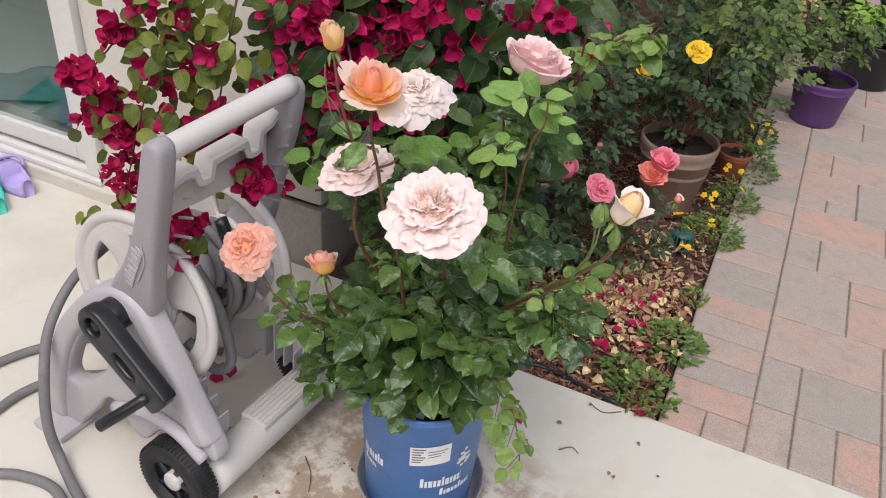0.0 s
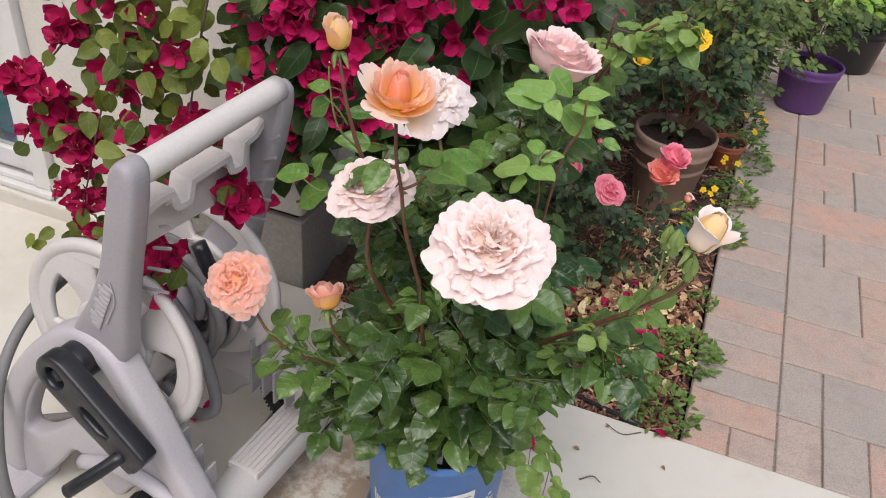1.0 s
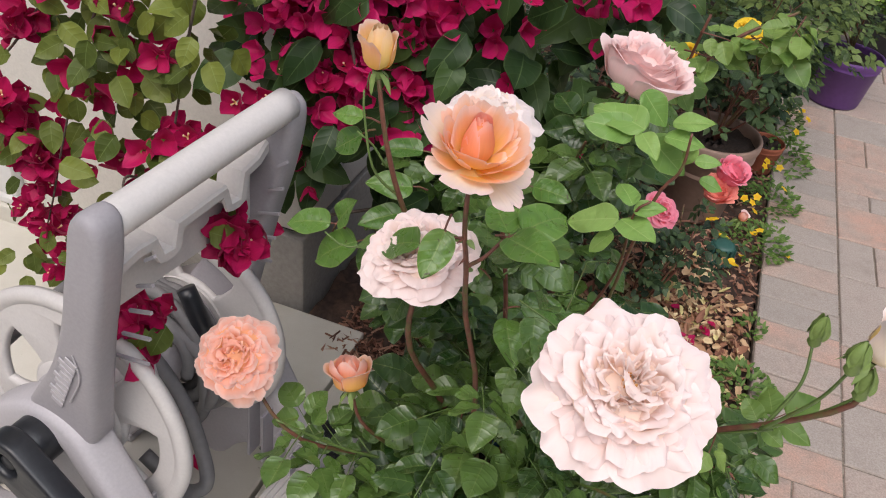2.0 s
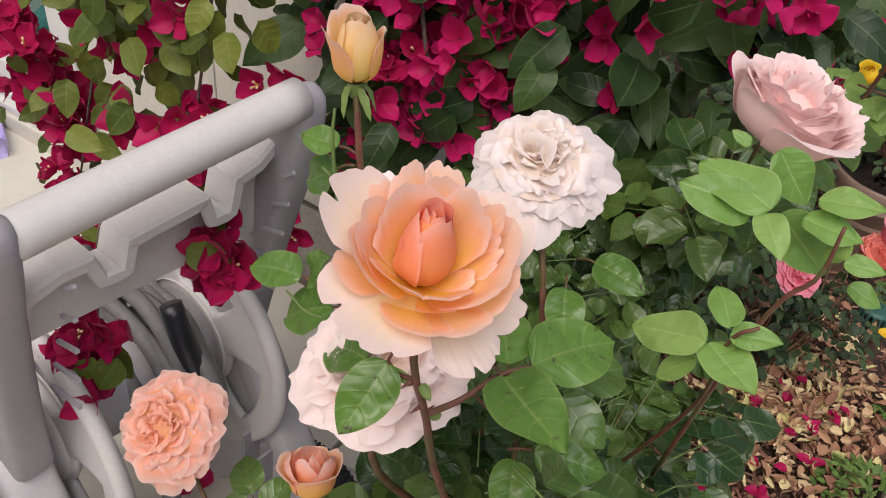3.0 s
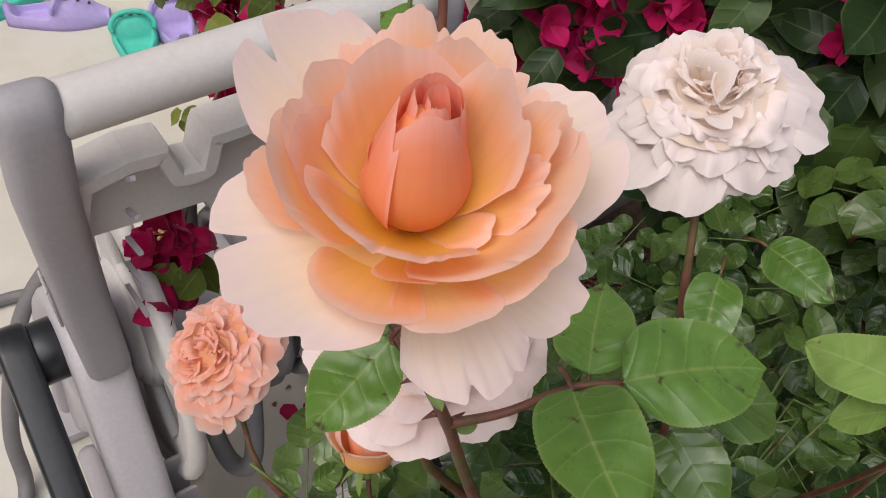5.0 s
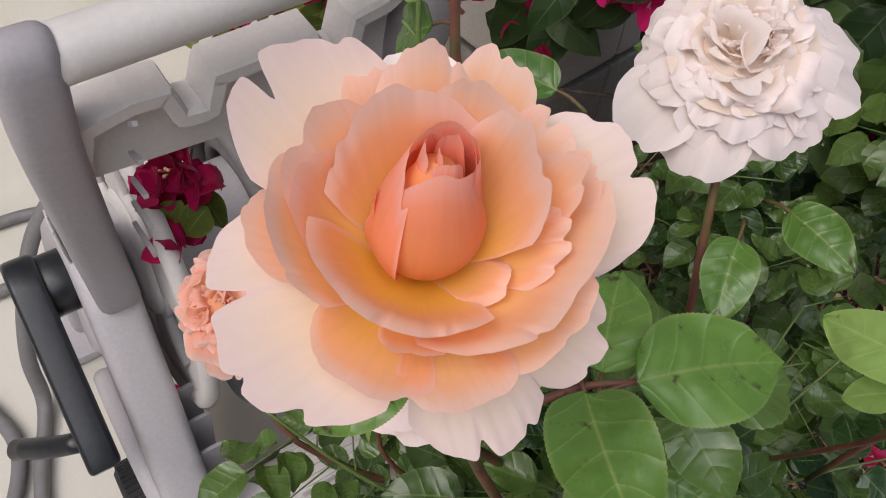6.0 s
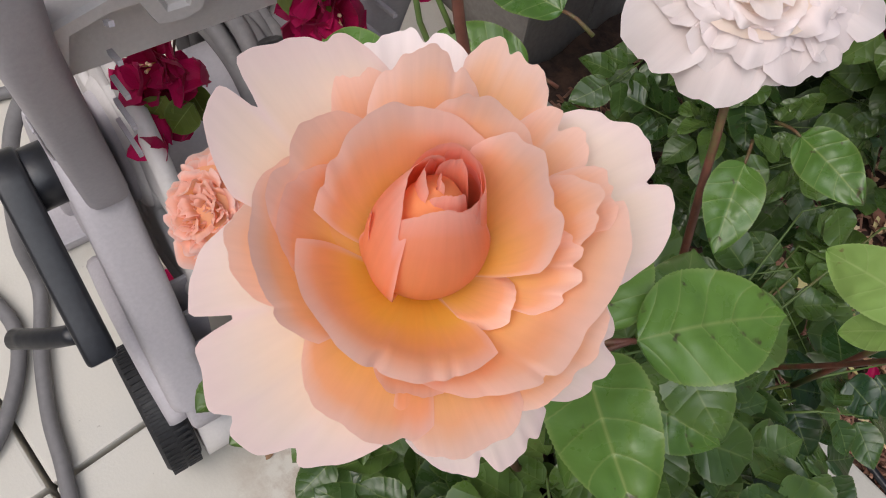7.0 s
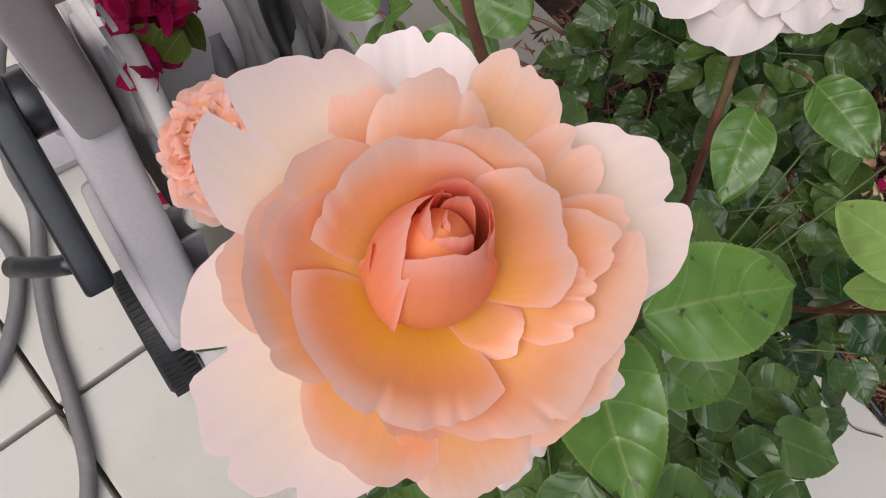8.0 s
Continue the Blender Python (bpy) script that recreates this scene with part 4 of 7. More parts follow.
def sector(a0, a1, r0, r1):
    pts = [(AXLE_U + r1 * math.cos(radians(a0 + (a1 - a0) * k / 8)), AXLE_Z + r1 * math.sin(radians(a0 + (a1 - a0) * k / 8))) for k in range(9)]
    return pts + [(AXLE_U + r0 * math.cos(radians(a1 - (a1 - a0) * k / 5)), AXLE_Z + r0 * math.sin(radians(a1 - (a1 - a0) * k / 5))) for k in range(6)]


drum = put("drum", mesh_of("drum", *lathe([(0.0, -0.13), (0.066, -0.13), (0.068, -0.04), (0.068, 0.04), (0.066, 0.13), (0.0, 0.13)], 40)[:2], GREY), reel, REEL @ Matrix.Translation((AXLE_U, -0.54, AXLE_Z)) @ Matrix.Rotation(radians(90), 4, "X"))
for vv, rr, out in ((-0.650, 0.196, 1), (-0.425, 0.184, -1)):
    m = on_plate(vv)
    fl = put("flange", cutout("flange", [ring(rr * 0.96)] + [sector(a + 10, a + 62, 0.085, 0.145) for a in range(38, 398, 90)], 0.014, 0.006, LIGHTGREY, 1), drum, m)
    prof = [(rr - 0.026, 0.004 * out), (rr - 0.018, 0.010 * out), (rr - 0.008, 0.013 * out), (rr, 0.010 * out), (rr + 0.003, 0.003 * out), (rr, -0.006 * out), (rr - 0.012, -0.008 * out), (rr - 0.026, -0.004 * out)]
    v, f, uv = lathe(prof, 72)
    put("rim", mesh_of("rim", v, f, LIGHTGREY, uv), fl, m @ Matrix.Translation((AXLE_U, AXLE_Z, 0)))
    v, f, uv = lathe([(0.0, 0.016 * out), (0.055, 0.016 * out), (0.074, 0.013 * out), (0.082, 0.004 * out), (0.08, -0.01 * out)], 48)
    put("hub_boss", mesh_of("hub_boss", v, f, LIGHTGREY, uv), fl, m @ Matrix.Translation((AXLE_U, AXLE_Z, 0)))
coil = []
for k in range(170):
    a = 2 * math.pi * k / 22
    lay = k / 170
    r = 0.086 + 0.045 * lay + 0.012 * math.sin(k * 0.7)
    coil.append((AXLE_U + r * math.cos(a), -0.46 - 0.07 * abs(((k / 60) % 2) - 1), AXLE_Z + r * math.sin(a) - 0.02 * lay))
v, f, uv = tube(coil, 0.0105, None, 760, 7)
put("wound_hose", mesh_of("wound_hose", v, f, HOSE, uv), drum, REEL, "loose turns of grey hose on the drum")
v, f, uv = joined([tube([(-0.925, -0.50, 0.57), (-0.90, -0.50, 0.52), (-0.885, -0.49, 0.46)], 0.014, 0.016, 8, 12), tube([(-0.89, -0.492, 0.475), (-0.882, -0.488, 0.45)], 0.0195, None, 4, 12)])
put("coupling", mesh_of("coupling", v, f, BLACK, uv), drum, REEL, "black hose coupling")

# crank
CU, CZ, EU, EZ = -0.975, 0.452, -0.838, 0.352
ang = math.atan2(EZ - CZ, EU - CU)
ca, sa = math.cos(ang), math.sin(ang)


def along(x, y):
    return (CU + x * ca - y * sa, CZ + x * sa + y * ca)


crank_pts = [along(0.042 * math.cos(math.pi / 2 + math.pi * k / 12), 0.042 * math.sin(math.pi / 2 + math.pi * k / 12)) for k in range(13)]
crank_pts += [along(0.08, -0.039), along(0.19, -0.033), along(0.205, -0.028), along(0.205, 0.032), along(0.19, 0.036), along(0.08, 0.039)]
slot = [along(0.065, -0.013), along(0.13, -0.010), along(0.13, 0.010), along(0.065, 0.013)]
eye_ring = [along(0.021 * math.cos(2 * math.pi * k / 16), 0.021 * math.sin(2 * math.pi * k / 16)) for k in range(16)]
crank = put("crank", cutout("crank", [crank_pts, slot, eye_ring], 0.034, 0.006, BLACK, 1), reel, on_plate(-0.775), "black plastic crank arm")
v, f, uv = joined([lathe([(0.0, -0.06), (0.036, -0.06), (0.036, 0.0), (0.028, 0.006), (0.0, 0.006)], 28), lathe([(0, 0.018), (0.011, 0.018), (0.013, 0.012), (0.013, 0.0)], 16)])
put("spindle", mesh_of("spindle", v, f, BLACK, uv), crank, on_plate(-0.768) @ Matrix.Translation((CU, CZ, 0)))
v, f, uv = tube([(EU - 0.005, -0.785, EZ - 0.005), (EU - 0.03, -0.815, EZ - 0.03), (EU - 0.07, -0.85, EZ - 0.068)], 0.0115, 0.0125, 6, 16)
put("grip", mesh_of("grip", v, f, BLACK, uv), crank, REEL, "black round crank grip")

# front tube with its ribbed foot pad, and the wheels
v, f, uv = tube([(-0.775, -0.715, 0.097), (-0.775, -0.52, 0.097), (-0.775, -0.27, 0.097)], 0.045, None, 10, 28)
bar_ = put("front_tube", mesh_of("front_tube", v, f, LIGHTGREY, uv), reel, REEL, "pale grey plastic front tube")
v, f, uv = box(-0.812, -0.742, -0.575, -0.365, 0.122, 0.144, 0.004)
pad = put("foot_pad", mesh_of("foot_pad", v, f, LIGHTGREY, uv, smooth=False), bar_, REEL, "ribbed foot pad")
for k in range(6):
    v, f, uv = box(-0.805 + 0.0112 * k, -0.801 + 0.0112 * k, -0.567, -0.373, 0.1435, 0.1475, 0.001)
    put("rib", mesh_of("rib", v, f, LIGHTGREY, uv, smooth=False), bar_, REEL)
for v0 in (-0.744, -0.32):
    tyre_prof = [(0.055, -0.024), (0.082, -0.024), (0.091, -0.017), (0.093, 0), (0.091, 0.017), (0.082, 0.024), (0.055, 0.024), (0.055, -0.024)]
    m = REEL @ Matrix.Translation((-0.826, v0, 0.096)) @ Matrix.Rotation(radians(90), 4, "X")
    v, f, uv = lathe(tyre_prof, 48)
    w = put("wheel", mesh_of("wheel", v, f, RUBBER, uv), reel, m, "black plastic wheel")
    tread = [moved(box(0.0905, 0.0938, -0.0022, 0.0022, -0.02 + 0.021 * j, -0.001 + 0.021 * j, 0.0008), Matrix.Rotation(2 * math.pi * (k + 0.5 * (j % 2)) / 60, 4, "Z")) for k in range(60) for j in range(2)]
    v, f, uv = joined(tread)
    put("tread", mesh_of("tread", v, f, RUBBER, uv, smooth=False), w, m, kind="stuff")
    v, f, uv = joined([lathe([(0.0, 0.004), (0.03, 0.004), (0.056, 0.012), (0.056, -0.012), (0.03, -0.006), (0, -0.006)], 36)] + [moved(box(0.02, 0.056, -0.006, 0.006, -0.016, 0.016, 0.003), Matrix.Rotation(2 * math.pi * k / 5, 4, "Z")) for k in range(5)])
    put("rim", mesh_of("rim", v, f, BLACK, uv), w, m)
    v, f, uv = lathe([(0, 0.022), (0.019, 0.022), (0.022, 0.019), (0.023, 0.0), (0.023, -0.019), (0.019, -0.022), (0, -0.022)], 24)
    put("hub_cap", mesh_of("hub_cap", v, f, LIGHTGREY, uv), w, m, "grey hub cap")

# the loose hose on the patio
for pts, n, label in (([(-1.02, -0.52, 0.60), (-1.12, -0.56, 0.49), (-1.20, -0.62, 0.385), (-1.205, -0.70, 0.30), (-1.185, -0.75, 0.20), (-1.16, -0.78, 0.10), (-1.125, -0.79, 0.02), (-1.03, -0.838, 0.0125), (-0.94, -0.872, 0.0125), (-0.85, -0.895, 0.0125), (-0.73, -0.94, 0.0125), (-0.62, -1.05, 0.0125), (-0.66, -1.25, 0.0125), (-0.9, -1.3, 0.0125)], 120, "grey rubber garden hose hanging from the drum to the patio"),
                      ([(-1.7, -1.05, 0.0125), (-1.45, -0.98, 0.0125), (-1.24, -0.885, 0.0125), (-1.17, -0.855, 0.0125), (-1.08, -0.85, 0.0125), (-0.99, -0.905, 0.0125), (-0.935, -0.985, 0.0125), (-0.92, -1.15, 0.0125), (-1.0, -1.4, 0.0125)], 90, "grey rubber hose bent over the patio"),
                      ([(-1.06, -0.5, 0.34), (-1.14, -0.5, 0.14), (-1.22, -0.52, 0.02), (-1.32, -0.59, 0.0125), (-1.365, -0.68, 0.0125), (-1.38, -0.80, 0.0125), (-1.46, -1.02, 0.0125), (-1.7, -1.25, 0.0125)], 80, "grey rubber hose leaving the drum behind the cart"),
                      ([(-1.05, -0.33, 0.0125), (-1.22, -0.37, 0.0125), (-1.35, -0.44, 0.0125), (-1.445, -0.537, 0.0125), (-1.503, -0.65, 0.0125), (-1.56, -0.82, 0.0125), (-1.8, -1.0, 0.0125)], 70, "grey rubber hose lying behind the cart")):
    v, f, uv = tube([Vector(p) for p in pts], 0.0115, None, n, 9)
    put("garden_hose", mesh_of("garden_hose", v, f, HOSE, uv), None, CART, label, "hose", "hose lengths on the patio")
v, f, uv = tube([Vector(p) for p in [(-0.93, -0.55, 0.47), (-0.87, -0.56, 0.40), (-0.826, -0.58, 0.323), (-0.816, -0.595, 0.285), (-0.85, -0.605, 0.27), (-0.92, -0.60, 0.31)]], 0.0115, None, 40, 9)
put("hanging_hose", mesh_of("hanging_hose", v, f, HOSE, uv), drum, CART, "slack loop of grey hose")


# worn and loaded, the cart stands a little askew, leaning towards the wall
bpy.context.view_layer.update()
askew = CART @ Matrix(((1, 0, 0, 0), (0, 1, 0.072, 0), (0, 0, 0.952, 0), (0, 0, 0, 1))) @ CART.inverted()
for ob in list(reel.children_recursive) + [o for o in scene.objects if o.name.startswith("garden_hose")]:
    ob.data.transform(ob.matrix_world.inverted() @ askew @ ob.matrix_world)


# ---- clogs by the door ----
def ease(a, b, x):
    x = min(1.0, max(0.0, (x - a) / (b - a)))
    return x * x * (3 - 2 * x)


def clog(mat, where, turn, label):
    """A foam clog, toe along +x: closed over the toes, open behind, with its strap swung forward."""
    base = thing("clog", HOUSE @ Vector(where), label, "shoe", "foam clogs by the door")
    m = HOUSE @ pose(*where, 0, 0, turn)
    across = [-1, -0.97, -0.9, -0.84, -0.78, -0.72, -0.5, -0.25, 0, 0.25, 0.5, 0.72, 0.78, 0.84, 0.9, 0.97, 1]
    vs, nl = [], 30
    for j in range(nl + 1):
        s = j / nl
        w = 0.052 * max(0.05, math.sin(math.pi * (0.03 + 0.94 * s))) ** 0.4 * (0.80 + 0.28 * ease(0.1, 0.7, s))
        roof = 0.048 + 0.012 * ease(0.15, 0.0, s) + 0.026 * ease(0.40, 0.56, s) - 0.045 * ease(0.6, 1.0, s)
        open_ = ease(0.05, 0.11, s) * (1 - ease(0.44, 0.50, s))
        for a in across:
            inner = ease(0.90, 0.74, abs(a))
            z = roof * (1 - 0.45 * abs(a) ** 4)
            vs.append(Vector((-0.125 + 0.25 * s, w * a, z + (0.016 - z) * open_ * inner)))
        vs += [Vector((-0.125 + 0.25 * s, w * k, z)) for k, z in ((1.04, 0.014), (0.98, 0.0), (0, 0.0), (-0.98, 0.0), (-1.04, 0.014))]
    nr = len(across) + 5
    fs = [(j * nr + i, j * nr + (i + 1) % nr, (j + 1) * nr + (i + 1) % nr, (j + 1) * nr + i) for j in range(nl) for i in range(nr)] + [tuple(range(nr)), tuple(nl * nr + i for i in range(nr - 1, -1, -1))]
    fs = [q[::-1] for q in fs]
    put("upper", mesh_of("upper", vs, fs, mat, [(0, 0)] * len(vs)), base, m)
    v, f, uv = tube([(-0.005, 0.050, 0.05), (0.0, 0.052, 0.066), (0.012, 0.035, 0.084), (0.016, 0.0, 0.09), (0.012, -0.035, 0.084), (0.0, -0.052, 0.066), (-0.005, -0.050, 0.05)], 0.0065, None, 24, 6)
    put("strap", mesh_of("strap", v, f, mat, uv), base, m)
    # vent holes as black discs, the shade inside them put into the colour
    for x, y in ((0.03, 0.0), (0.03, 0.022), (0.03, -0.022), (0.055, 0.012), (0.055, -0.012), (0.078, 0.0)):
        v, f, uv = lathe([(0.0, 0.0), (0.0045, 0.0), (0.0062, 0.0016), (0.007, 0.0)], 10)
        zt = 0.074 - 0.045 * ease(0.6, 1.0, (x + 0.125) / 0.25)
        put("vent_hole", mesh_of("vent_hole", v, f, RUBBER, uv), base, m @ Matrix.Translation((x, y, zt)))
    return base


clog(LILAC, (-2.195, -0.002, 0), 166, "lilac foam clog lying by the glass door")
clog(TEAL, (-2.180, -0.112, 0), 160, "teal foam clog standing by the glass door")
clog(LILAC, (-2.40, -0.215, 0), 60, "lilac foam clog lying farther from the sill")
clog(TEAL, (-2.56, -0.25, 0), 120, "teal foam clog behind a lilac one")


# ---- the blue pot on its saucer ----
POT = at(-0.44, -0.467, 0)
pm = Matrix.Translation(POT)
v, f, uv = lathe([(0.0, 0.004), (0.118, 0.004), (0.126, 0.010), (0.136, 0.042), (0.139, 0.045), (0.141, 0.043), (0.130, 0.004), (0.124, 0.0), (0.0, 0.0)], 64)
put("saucer", mesh_of("saucer", v, f, METAL, uv), None, pm @ Matrix.Translation((0.004, 0.004, 0)), "dull grey round saucer under the flower pot", "plant saucer")
pot = thing("flower_pot", POT + Vector((0, 0, 0.006)), "blue plastic nursery pot with white print", "flower pot")
v, f, uv = lathe([(0.0, 0.006), (0.111, 0.006), (0.115, 0.012), (0.130, 0.322), (0.1335, 0.325), (0.1365, 0.330), (0.1375, 0.337), (0.1355, 0.344), (0.132, 0.345), (0.1295, 0.340), (0.127, 0.296), (0.107, 0.03)], 72)
put("body", mesh_of("body", v, f, BLUE, uv), pot, pm)
v, f, uv = disc(0.127, 0.300, 36, 0.006, random.Random(5))
put("soil", mesh_of("soil", v, f, SOIL, uv), pot, pm, "dark potting soil")


def on_pot(u0, u1, z0, z1, mat, name, parent, lift=0.0006, n=8, skew=0.0):
    """A curved patch on the pot's side; angles in degrees from straight ahead."""
    vs, fs = [], grid(n, 1)
    for j, z in enumerate((z0, z1)):
        for i in range(n + 1):
            b = radians(-90 + u0 + (u1 - u0) * i / n)
            zz = z + skew * (i / n - 0.5)
            r = 0.115 + (zz - 0.012) / 0.310 * 0.015 + lift
            vs.append(Vector((r * math.cos(b), r * math.sin(b), zz)))
    return put(name, mesh_of(name, vs, fs, mat, [(0, 0)] * len(vs)), parent, pm)


sticker = on_pot(-7, 30, 0.213, 0.268, PAPER, "price_label", pot, 0.0006, skew=0.008)
for k in range(6):
    on_pot(-5, 3 + 2 * (k % 3), 0.220 + 0.0075 * k, 0.2235 + 0.0075 * k, INK, "print_bar", sticker, 0.0011, 4, 0.002)
for k in range(3):
    on_pot(9, 27 - 3 * k, 0.254 - 0.008 * k, 0.2565 - 0.008 * k, INK, "print_bar", sticker, 0.0011, 6, 0.005)
for a0, a1, z0, z1 in ((-62, -34, 0.172, 0.192), (-62, -44, 0.150, 0.161), (4, 46, 0.142, 0.162), (24, 60, 0.112, 0.125)):
    k, n = a0, 0
    while k < a1:
        w = (3.2, 2.4, 4.0, 2.8)[n % 4]
        on_pot(k, min(a1, k + w), z0, z1 + (0.008 if n % 5 == 0 else 0), WHITE_INK, "print_bar", pot, 0.0008, 2)
        k += w + 1.1
        n += 1
rnd = random.Random(4)
for k in range(26):
    a, r = rnd.uniform(0, 6.28), rnd.uniform(0, 1)
    on_pot(46 + 10 * r * math.cos(a) - 2, 46 + 10 * r * math.cos(a) + 2, 0.205 + 0.026 * r * math.sin(a), 0.212 + 0.026 * r * math.sin(a), WHITE_INK, "print_mark", pot, 0.0008, 2)

tag_pose = HOUSE @ pose(-0.420, -0.545, 0.302, -12, 0, 14)
paper = thing("plant_tag", tag_pose.translation, "small white paper tag stuck in the pot's soil", "plant tag")
v, f, uv = box(-0.014, 0.014, -0.0006, 0.0006, -0.02, 0.045, 0.0004)
put("blade", mesh_of("blade", v, f, PAPER, uv, smooth=False), paper, tag_pose)

# ---- the peach rose bush in the blue pot ----
BASE = POT + Vector((0, 0, 0.298))
bush = thing("rose_bush", BASE, "rose bush with peach and blush blooms growing in the blue pot", "rose bush")
HERO, HERO_AXIS, SPIN = Vector((-0.037, 1.108, 1.013)), Vector((0.153, -0.305, 0.940)), -1.7


def cane(pts, r0, r1, mat=STEM, name="stem", parent=None, n=14):
    v, f, uv = tube([Vector(p) for p in pts], r0, r1, n, 8)
    return put(name, mesh_of(name, v, f, mat, uv), parent or bush)


def thorns(pts, count, seed, parent):
    rnd = random.Random(seed)
    line = catmull([Vector(p) for p in pts], 30)
    for _ in range(count):
        k = rnd.randrange(2, 25)
        d = (line[k + 1] - line[k]).normalized()
        o = d.orthogonal().normalized()
        o.rotate(Matrix.Rotation(rnd.uniform(0, 6.28), 3, d))
        v, f, uv = tube([line[k] + o * 0.002, line[k] + o * 0.005 - d * 0.001, line[k] + o * 0.0085 - d * 0.003], 0.0018, 0.0002, 3, 5)
        put("thorn", mesh_of("thorn", v, f, STEM, uv), parent)


hero_cane = [BASE, at(-0.45, -0.56, 0.55), at(-0.450, -0.600, 0.70), at(-0.464, -0.634, 0.816), at(-0.465, -0.655, 0.892), at(-0.467, -0.671, 0.943), HERO - HERO_AXIS * 0.012]
thorns(hero_cane, 8, 3, cane(hero_cane, 0.0034, 0.002))
BIG, LOW, TWIN = Vector((0.067, 0.942, 0.939)), Vector((-0.065, 1.194, 0.841)), Vector((0.003, 1.404, 0.887))
SMALL, NIP, BUD, APRI = Vector((-0.266, 1.252, 0.636)), Vector((-0.132, 1.242, 0.604)), Vector((-0.123, 1.292, 0.998)), Vector((0.306, 1.045, 0.894))
cane([BASE, at(-0.42, -0.50, 0.5), at(-0.37, -0.60, 0.70), at(-0.315, -0.76, 0.85), BIG], 0.005, 0.003)
cane([BASE, at(-0.5, -0.52, 0.55), at(-0.53, -0.60, 0.72), LOW], 0.0045, 0.0027)
cane([BASE, at(-0.46, -0.42, 0.6), at(-0.49, -0.43, 0.8), TWIN], 0.0036, 0.0022)
cane([BASE, at(-0.55, -0.55, 0.45), at(-0.65, -0.64, 0.55), SMALL], 0.0035, 0.002)
cane([BASE, at(-0.52, -0.54, 0.45), at(-0.58, -0.59, 0.55), NIP], 0.003, 0.0018)
bud_cane = [BASE, at(-0.5, -0.45, 0.6), at(-0.565, -0.53, 0.82), at(-0.59, -0.55, 0.92), BUD]
cane(bud_cane, 0.0042, 0.0022)
cane([at(-0.573, -0.535, 0.84), at(-0.60, -0.55, 0.80), at(-0.63, -0.56, 0.792), at(-0.654, -0.56, 0.803)], 0.0017, 0.001, GREENSTEM, "leaf_stalk", n=8)
cane([at(-0.59, -0.55, 0.90), at(-0.605, -0.555, 0.925), at(-0.62, -0.56, 0.938)], 0.0014, 0.001, GREENSTEM, "leaf_stalk", n=6)
cane([at(-0.575, -0.54, 0.86), at(-0.60, -0.56, 0.90), at(-0.615, -0.555, 0.955), BUD + Vector((-0.012, -0.004, -0.02))], 0.0016, 0.0011, GREENSTEM)
cane([BASE, at(-0.36, -0.48, 0.5), at(-0.25, -0.55, 0.66), at(-0.16, -0.60, 0.78), at(-0.115, -0.62, 0.85), APRI], 0.0042, 0.0022)
for tip in ((-0.15, -0.55, 0.845), (-0.116, -0.619, 0.856), (-0.14, -0.645, 0.90)):
    cane([at(-0.17, -0.60, 0.765), at(*tip) * 0.5 + at(-0.15, -0.6, 0.78) * 0.5, at(*tip)], 0.002, 0.0014, GREENSTEM)
    rb = random.Random(int(1000 * tip[2]))
    bud_bits = [lathe([(0.0005, -0.014), (0.004, -0.013), (0.0065, -0.009), (0.0055, -0.005), (0.0075, 0.0), (0.0088, 0.006), (0.0078, 0.012), (0.0045, 0.018), (0.0008, 0.023)], 14)]
    for k in range(5):
        lf = leaflet(0.026, 0.009, 0.5, 0.05, 0.0, rb, 8, 4)
        bud_bits.append(moved(lf, Matrix.Rotation(radians(72 * k), 4, "Z") @ Matrix.Translation((0.0085, 0, -0.002)) @ Matrix.Rotation(radians(-95 - rb.uniform(0, 14)), 4, "Y") @ Matrix.Rotation(radians(180), 4, "X")))
    v, f, uv = joined(bud_bits)
    put("rosebud", mesh_of("rosebud", v, f, CALYX, uv), bush, Matrix.Translation(at(*tip) + Vector((0, 0, 0.01))), "closed green rosebud")

# the open peach rose, petal by petal from the skirt to the heart
hero, hm = bloom(bush, HERO, HERO_AXIS, "peach rose half open with pale outer petals", 11)
hm = Matrix.Translation(HERO) @ Vector((0, 0, 1)).rotation_difference(HERO_AXIS).to_matrix().to_4x4() @ Matrix.Rotation(radians(SPIN), 4, "Z") @ Matrix.Scale(1.21, 4)
BUD_POSE = Matrix.Translation(HERO) @ Vector((0, 0, 1)).rotation_difference(Vector((0.043, 0.026, 0.999))).to_matrix().to_4x4() @ Matrix.Rotation(radians(SPIN), 4, "Z") @ Matrix.Diagonal((1.16, 1.16, 1.21, 1))


def quad(k, a):
    """A smooth run through three values, at -1, 0 and 1."""
    return k[1] + (k[2] - k[0]) / 2 * a + ((k[0] + k[2]) / 2 - k[1]) * a * a


